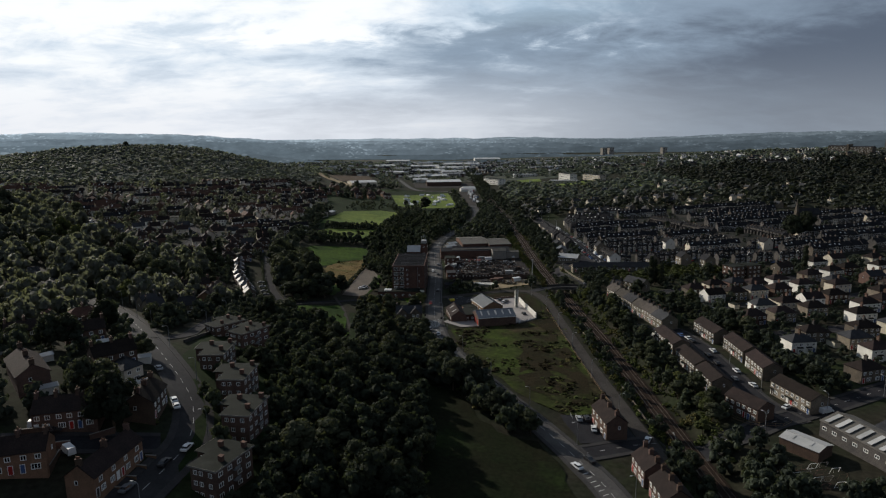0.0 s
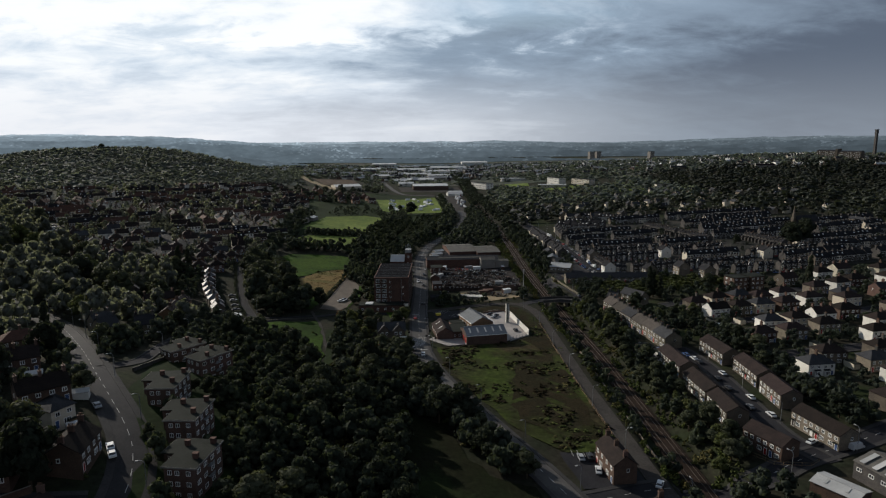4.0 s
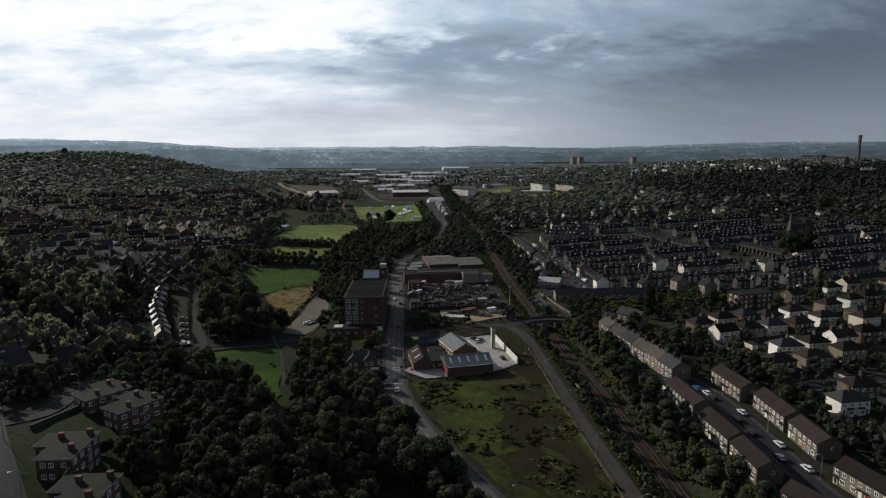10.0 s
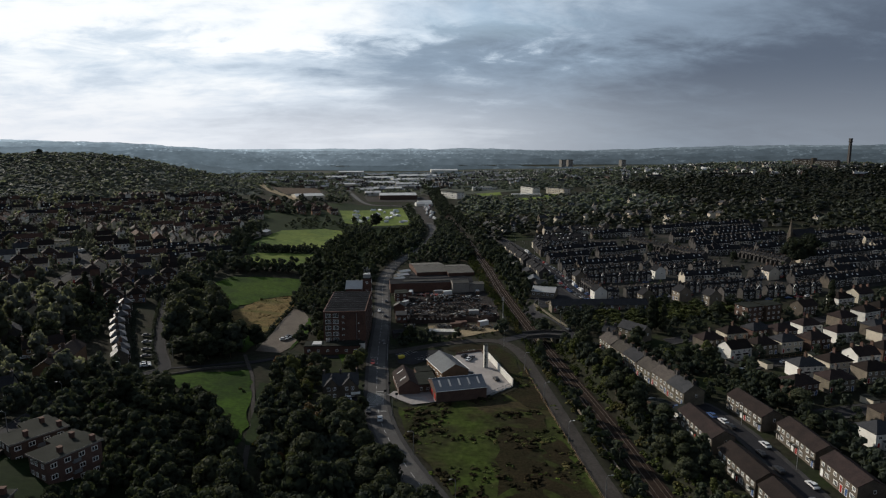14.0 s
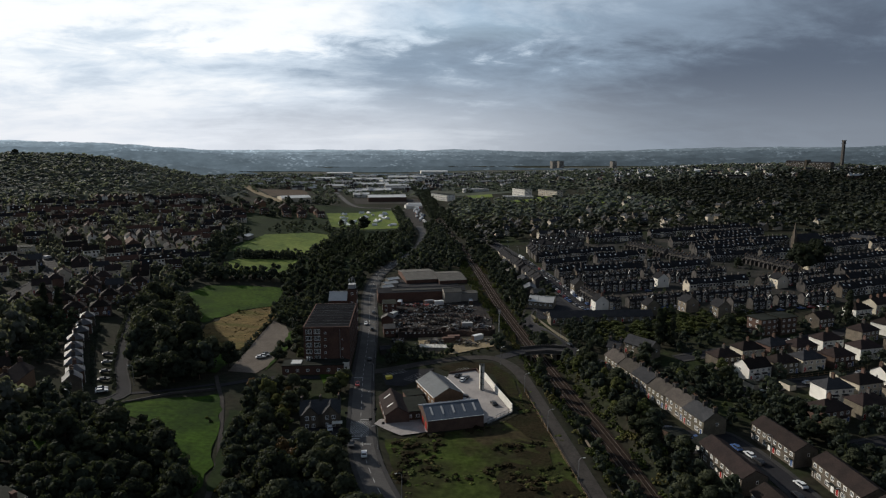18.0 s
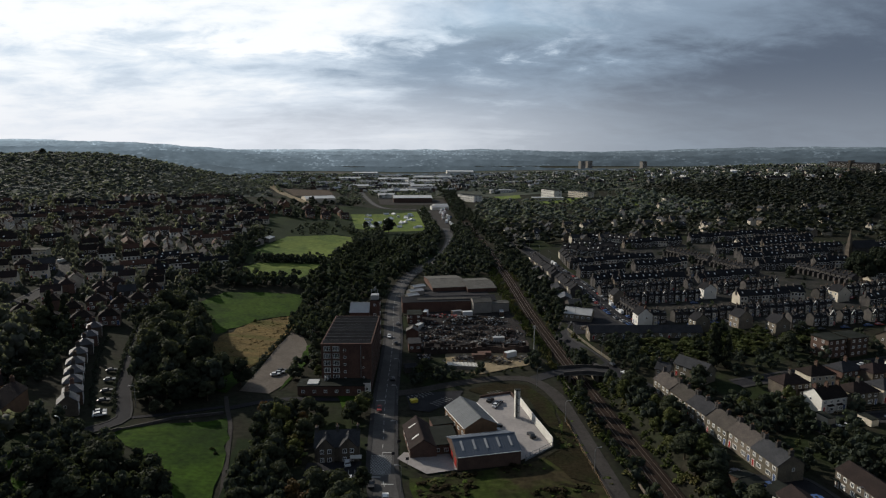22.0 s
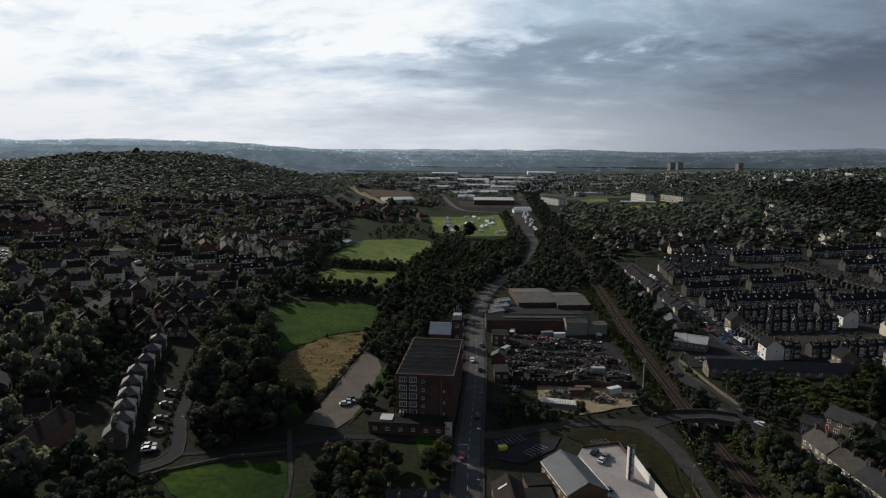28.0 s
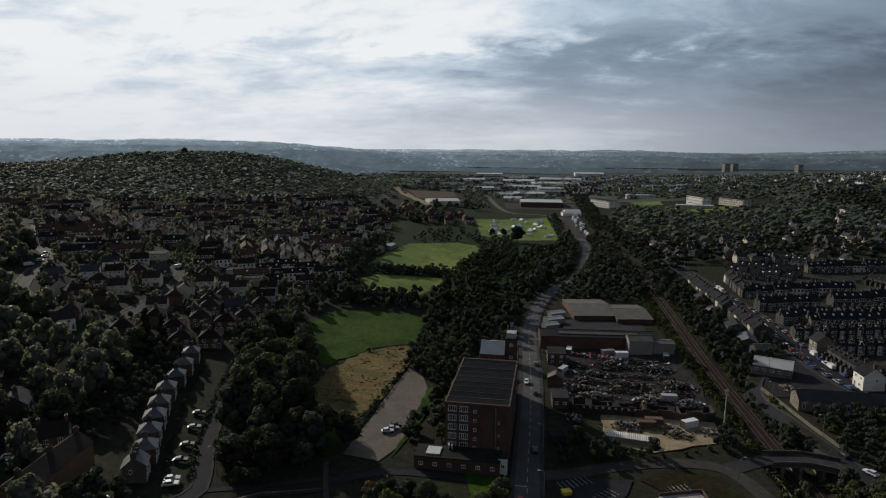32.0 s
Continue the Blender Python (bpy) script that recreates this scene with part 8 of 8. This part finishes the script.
# ---- scrap in the yards ----


def heap(name, label, x, y, w, d, h, n, keys, seed, size=(0.4, 1.6), longs=0.3):
    r = random.Random(seed)
    t = thing(name, label, "scrap heap", "", at(x, y, r.uniform(-12, 12), 0.2))
    groups = {k: Geo() for k in keys}
    for _ in range(n):
        a, b = r.gauss(0, 0.42), r.gauss(0, 0.42)
        px, py = a * w / 2, b * d / 2
        pz = max(0.0, h * math.exp(-1.6 * (a * a + b * b)) * r.uniform(0.3, 1.0))
        sx, sy, sz = r.uniform(*size), r.uniform(*size) * 0.6, r.uniform(*size) * 0.4
        if r.random() < longs:
            sx *= 2.4
            sy *= 0.3
            sz *= 0.4
        box = Geo().box(-sx / 2, sx / 2, -sy / 2, sy / 2, -sz / 2, sz / 2)
        m = pose(px, py, pz + 0.1, r.uniform(-35, 35), r.uniform(-35, 35), r.uniform(0, 180))
        groups[r.choice(keys)].add([m @ Vector(p) for p in box.v], box.f)
    for k, g in groups.items():
        if g.f:
            tagged(part("scrap", g, k, t), kind="stuff")


DARK = ("rust", "rubble", "rubble", "steel_grey", "slate")
for i, (x, y, w, d, h, n, keys) in enumerate(((24, 461, 40, 6, 1.4, 170, DARK), (42, 461, 28, 6, 1.6, 150, ("rust", "scrap_pale", "slate")), (14, 444, 16, 8, 1.5, 120, DARK), (32, 443, 26, 5, 1.4, 140, ("rust", "rubble", "scrap_pale")), (50, 443, 18, 6, 1.8, 130, DARK), (40, 480, 34, 6, 1.6, 150, DARK), (40, 412, 22, 8, 1.0, 110, ("scrap_pale", "rust", "wood")),
                                              (14, 470, 16, 8, 2.4, 150, DARK), (30, 472, 22, 9, 2.8, 190, DARK), (48, 470, 18, 10, 3.0, 170, DARK), (18, 452, 22, 9, 2.0, 170, ("rust", "scrap_pale", "rubble")),
                                              (36, 450, 20, 10, 2.6, 180, ("rust", "rubble", "scrap_pale")), (53, 452, 16, 10, 2.8, 150, ("scrap_pale", "rust", "rubble")), (20, 437, 18, 6, 2.0, 130, ("scrap_pale", "scrap_pale", "rust")),
                                              (40, 436, 14, 6, 2.4, 130, ("scrap_pale", "metal_pale", "rust")), (54, 434, 14, 6, 2.4, 120, ("scrap_pale", "steel_grey", "rust")), (28, 411, 14, 7, 2.2, 120, ("scrap_pale", "concrete", "rubble")),
                                              (45, 407, 10, 6, 1.2, 70, ("concrete", "sand", "rubble")), (56, 411, 8, 7, 1.6, 60, ("concrete", "sand", "scrap_pale")), (22, 485, 30, 6, 1.6, 120, ("scrap_pale", "rust", "car_white", "car_red")),
                                              (9, 440, 7, 14, 1.6, 80, DARK), (10, 415, 8, 10, 1.4, 70, DARK), (97, 455, 9, 7, 1.2, 50, ("scrap_pale", "concrete", "wood")), (84, 500, 5, 26, 1.2, 80, ("scrap_pale", "concrete", "rust")))):
    heap("scrap_heap", "tangled heap of rusty and pale scrap metal" if "rust" in keys else "heap of pale rubble and timber", x, y, w, d, h, n, keys, 60 + i)
for x, y, turn, key in ((35, 412, 5, "rust"), (38, 415, 3, "rust"), (47.5, 437.5, 3, "metal_pale"), (50, 415, 30, "car_white"), (36, 487, 10, "car_white"), (12, 489, 80, "car_white"), (30, 489, 20, "steel_grey"), (56, 487, 85, "steel_grey"), (8, 462, 60, "metal_pale")):
    t = thing("container", "dented steel container in the yard", "container", "", at(x, y, turn, 0.3))
    part("box", Geo().box(-3, 3, -1.2, 1.2, 0, 2.5), key, t)
    for fx in (-3.06, 3.0):
        part("frame", Geo().box(fx, fx + 0.06, -1.25, 1.25, 0, 2.55), "rust", t)
t = thing("skip", "yellow skip and bins in the station car park", "skip", "", at(5.2, 364, 20, 0.3))
part("body", Geo().box(-1.2, 1.2, -0.8, 0.8, 0, 1.2, -0.2), "plastic_yellow", t)
# ---- poles, lamps, signs ----
t = thing("radio_mast", "slim grey steel mast beside the railway", "mast", "", at(60.3, 411, 0))
part("pole", Geo().tube([(0, 0, -1), (0, 0, 8), (0, 0, 16.5)], (0.28, 0.22, 0.14), 8), "metal_pale", t)
part("bracket", Geo().box(-0.5, 0.5, -0.1, 0.1, 15.2, 15.5).box(-0.6, -0.4, -0.2, 0.2, 14.6, 16.2).box(0.4, 0.6, -0.2, 0.2, 14.6, 16.2), "steel_grey", t)


def lamp_kind():
    t = thing("street_lamp", "grey steel street lamp with a curved arm", "street lamp", "street lamps")
    part("pole", Geo().tube([(0, 0, -0.6), (0, 0, 4), (0, 0, 7.4), (0.5, 0, 8.0), (1.4, 0, 8.1)], (0.11, 0.09, 0.07, 0.055, 0.05), 6), "steel_grey", t)
    part("lantern", Geo().box(1.25, 1.95, -0.14, 0.14, 7.98, 8.16, 0.03), "metal_pale", t)
    return t


LAMP = lamp_kind()
spots = []
for line, off, gap, stop in ((MAIN, 4.6, 30, 24), (WEST, -4.4, 30, 14), (AVENUE, 5.4, 32, 8), (CLOSE, 3.4, 28, 4), (CROSS, 4.0, 30, 6), (LANE, -3.2, 34, 6), (BRANCH, 3.4, 32, 9), (UPHILL, 3.6, 30, 4)):
    c = curve(line, 2.0)
    run = 0.0
    for a, b in zip(c, c[1:]):
        run += (b - a).length
        if run > gap and stop > 0:
            run, stop = 0.0, stop - 1
            d = (b - a).normalized()
            p = a + Vector((d.y, -d.x, 0)) * off
            spots.append((p.x, p.y, math.degrees(math.atan2(d.y, d.x)) + (90 if off > 0 else -90)))
for i, (x, y, turn) in enumerate(spots):
    if i == 0:
        LAMP.matrix_basis = at(x, y, turn, 0.2)
    else:
        copy_thing(LAMP, at(x, y, turn, 0.2))
for x, y in ((-1.2, 318.5), (3.2, 315.2), (0.4, 327), (-9.9, 324)):
    t = thing("road_sign", "dark board on a thin roadside post", "sign", "", at(x, y, 10, 0.2))
    part("post", Geo().tube([(0, 0, -0.5), (0, 0, 2.8)], (0.05, 0.05), 6), "steel_grey", t)
    part("board", Geo().box(-0.5, 0.5, -0.09, -0.055, 1.9, 2.8), "asphalt_dark", t)
for k in range(4):
    t = thing("flagpole", "slim pale flagpole by the car park", "pole", "", at(-45.5 + k * 0.6, 437 + k * 1.2, 0))
    part("pole", Geo().tube([(0, 0, -0.5), (0, 0, 7)], (0.06, 0.04), 6), "metal_pale", t)
# fences
def fence(label, pts, h, key, gap=2.5, rails=(0.35, 0.95)):
    t = thing("fence", label, "fence")
    c = []
    for a, b in zip(pts, pts[1:]):
        n = max(1, int(math.dist(a, b) / gap))
        c += [(a[0] + (b[0] - a[0]) * k / n, a[1] + (b[1] - a[1]) * k / n) for k in range(n)]
    c.append(pts[-1])
    for x, y in c:
        part("post", Geo().box(x - 0.06, x + 0.06, y - 0.06, y + 0.06, land(x, y) - 0.4, land(x, y) + h), key, t)
    for f in rails:
        g = Geo()
        for a, b in zip(c, c[1:]):
            za, zb = land(*a) + h * f, land(*b) + h * f
            g.slab((a[0], a[1], za + 0.06), (b[0], b[1], zb + 0.06), (b[0], b[1], zb - 0.06), (a[0], a[1], za - 0.06), 0.05)
        part("rail", g, key, t)


fence("grey mesh fence of the drill yard", [(50.3, 326.4), (40, 318)], 2.2, "steel_grey", 2.0, (0.1, 0.5, 0.95))
fence("timber fence along the lane", [(59.2, 345), (59.6, 300), (60.2, 255), (61.4, 218)], 1.2, "wood", 3.0)
fence("wooden fence at the end of the close", [(98, 206), (104, 196.5), (114, 194.5), (118, 197)], 1.4, "wood", 2.4)
fence("garden fence of the close", [(133, 300), (136, 275), (136, 250), (135, 230)], 1.5, "wood", 3.0)
fence("garden fence behind the pairs", [(146, 340), (175, 342), (205, 346)], 1.5, "wood", 3.0)
# stacked frames on the plot by the works
t = thing("timber_stack", "pale steel trestle frames stored on open ground", "stack", "", at(106, 163, 10))
for k in range(16):
    a, b = (k % 4) * 4.4 - 8 + 0.5 * (k * 7 % 3), (k // 4) * 3.4 - 5
    g = Geo()
    for s in (0.0, 2.8):
        g.tube([(a + s, b, 0), (a + s + 0.9, b, 1.7), (a + s + 1.7, b, 0)], (0.05, 0.05, 0.05), 4)
    g.tube([(a + 0.9, b, 1.7), (a + 3.7, b, 1.7)], (0.05, 0.05), 4).tube([(a, b, 0.1), (a + 4.5, b, 0.1)], (0.05, 0.05), 4)
    part("frame", g, ("scrap_pale", "rust", "frame_white")[k % 3], t)
# ---- the far edge of the land ----


def ridge(name, dist, base, hills, seed, strength, tint, lo=-70, hi=70):
    """A far skyline of hills on a sheet that glows, its haze painted in."""
    r = random.Random(seed)
    g = Geo()
    n = 560
    for k in range(n + 1):
        az = lo + (hi - lo) * k / n
        a = radians(az)
        x, y = dist * math.sin(a), dist * math.cos(a)
        z = hills(az) + 0.0036 * dist * noise.noise((az * 0.11, seed * 3.7, 0)) + 0.0022 * dist * noise.noise((az * 0.45, seed, 0)) + 2.2 * noise.noise((az * 2.2, seed, 4)) + r.uniform(-0.8, 1.6)
        g.v += [(x, y, base), (x, y, z)]
    g.f = [(2 * k, 2 * k + 2, 2 * k + 3, 2 * k + 1) for k in range(n)]
    g.k = [0] * n
    key = name + str(seed)
    M[key] = m = bpy.data.materials.new("distance")
    m.use_nodes = True
    nt = m.node_tree
    bs = nt.nodes["Principled BSDF"]
    nz = nt.nodes.new("ShaderNodeTexNoise")
    nz.inputs["Scale"].default_value, nz.inputs["Detail"].default_value, nz.inputs["Roughness"].default_value = 0.014, 10, 0.72
    geo = nt.nodes.new("ShaderNodeNewGeometry")
    tall = nt.nodes.new("ShaderNodeMapping")
    tall.inputs["Scale"].default_value = (1, 1, 2.6)
    nt.links.new(geo.outputs["Position"], tall.inputs[0])
    nt.links.new(tall.outputs[0], nz.inputs["Vector"])
    mx = nt.nodes.new("ShaderNodeMix")
    mx.data_type = "RGBA"
    mr0 = nt.nodes.new("ShaderNodeMapRange")
    mr0.inputs[1].default_value, mr0.inputs[2].default_value = 0.36, 0.64
    nt.links.new(nz.outputs[0], mr0.inputs[0])
    nt.links.new(mr0.outputs[0], mx.inputs[0])
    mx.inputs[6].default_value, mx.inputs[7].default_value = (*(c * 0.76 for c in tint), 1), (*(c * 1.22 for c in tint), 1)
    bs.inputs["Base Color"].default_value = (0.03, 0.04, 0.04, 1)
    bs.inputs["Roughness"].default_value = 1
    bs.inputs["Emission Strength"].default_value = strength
    # pale glowing specks painted for far sunlit walls and roofs, gathered in districts
    vo = nt.nodes.new("ShaderNodeTexVoronoi")
    vo.inputs["Scale"].default_value = 0.095
    split = nt.nodes.new("ShaderNodeSeparateColor")
    district = nt.nodes.new("ShaderNodeTexNoise")
    district.inputs["Scale"].default_value, district.inputs["Detail"].default_value = 0.006, 4
    few = nt.nodes.new("ShaderNodeMapRange")
    few.inputs[1].default_value, few.inputs[2].default_value = 0.40, 0.62
    few.inputs[3].default_value, few.inputs[4].default_value = -0.10, 0.22
    total = nt.nodes.new("ShaderNodeMath")
    mr = nt.nodes.new("ShaderNodeMapRange")
    mr.inputs[1].default_value, mr.inputs[2].default_value, mr.inputs[4].default_value = 0.90, 1.16, 0.8
    m2 = nt.nodes.new("ShaderNodeMix")
    m2.data_type = "RGBA"
    nt.links.new(tall.outputs[0], vo.inputs["Vector"])
    nt.links.new(tall.outputs[0], district.inputs["Vector"])
    nt.links.new(vo.outputs["Color"], split.inputs[0])
    nt.links.new(district.outputs[0], few.inputs[0])
    nt.links.new(split.outputs[0], total.inputs[0])
    nt.links.new(few.outputs[0], total.inputs[1])
    nt.links.new(total.outputs[0], mr.inputs[0])
    nt.links.new(mr.outputs[0], m2.inputs[0])
    nt.links.new(mx.outputs[2], m2.inputs[6])
    nt.links.new(m2.outputs[2], bs.inputs["Emission Color"])
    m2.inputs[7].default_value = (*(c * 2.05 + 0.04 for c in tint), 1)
    # the painted glow grows to the west, for brighter haze below the sun
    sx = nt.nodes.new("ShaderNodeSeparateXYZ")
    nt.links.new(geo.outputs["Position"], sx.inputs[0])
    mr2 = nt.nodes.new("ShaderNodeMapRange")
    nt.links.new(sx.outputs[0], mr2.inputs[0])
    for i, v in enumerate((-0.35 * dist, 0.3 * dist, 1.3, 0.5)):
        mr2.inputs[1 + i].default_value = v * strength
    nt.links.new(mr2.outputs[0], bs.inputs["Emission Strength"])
    return tagged(part(name, g, key), "glowing backdrop of hazy blue hills on the skyline", kind="structure")


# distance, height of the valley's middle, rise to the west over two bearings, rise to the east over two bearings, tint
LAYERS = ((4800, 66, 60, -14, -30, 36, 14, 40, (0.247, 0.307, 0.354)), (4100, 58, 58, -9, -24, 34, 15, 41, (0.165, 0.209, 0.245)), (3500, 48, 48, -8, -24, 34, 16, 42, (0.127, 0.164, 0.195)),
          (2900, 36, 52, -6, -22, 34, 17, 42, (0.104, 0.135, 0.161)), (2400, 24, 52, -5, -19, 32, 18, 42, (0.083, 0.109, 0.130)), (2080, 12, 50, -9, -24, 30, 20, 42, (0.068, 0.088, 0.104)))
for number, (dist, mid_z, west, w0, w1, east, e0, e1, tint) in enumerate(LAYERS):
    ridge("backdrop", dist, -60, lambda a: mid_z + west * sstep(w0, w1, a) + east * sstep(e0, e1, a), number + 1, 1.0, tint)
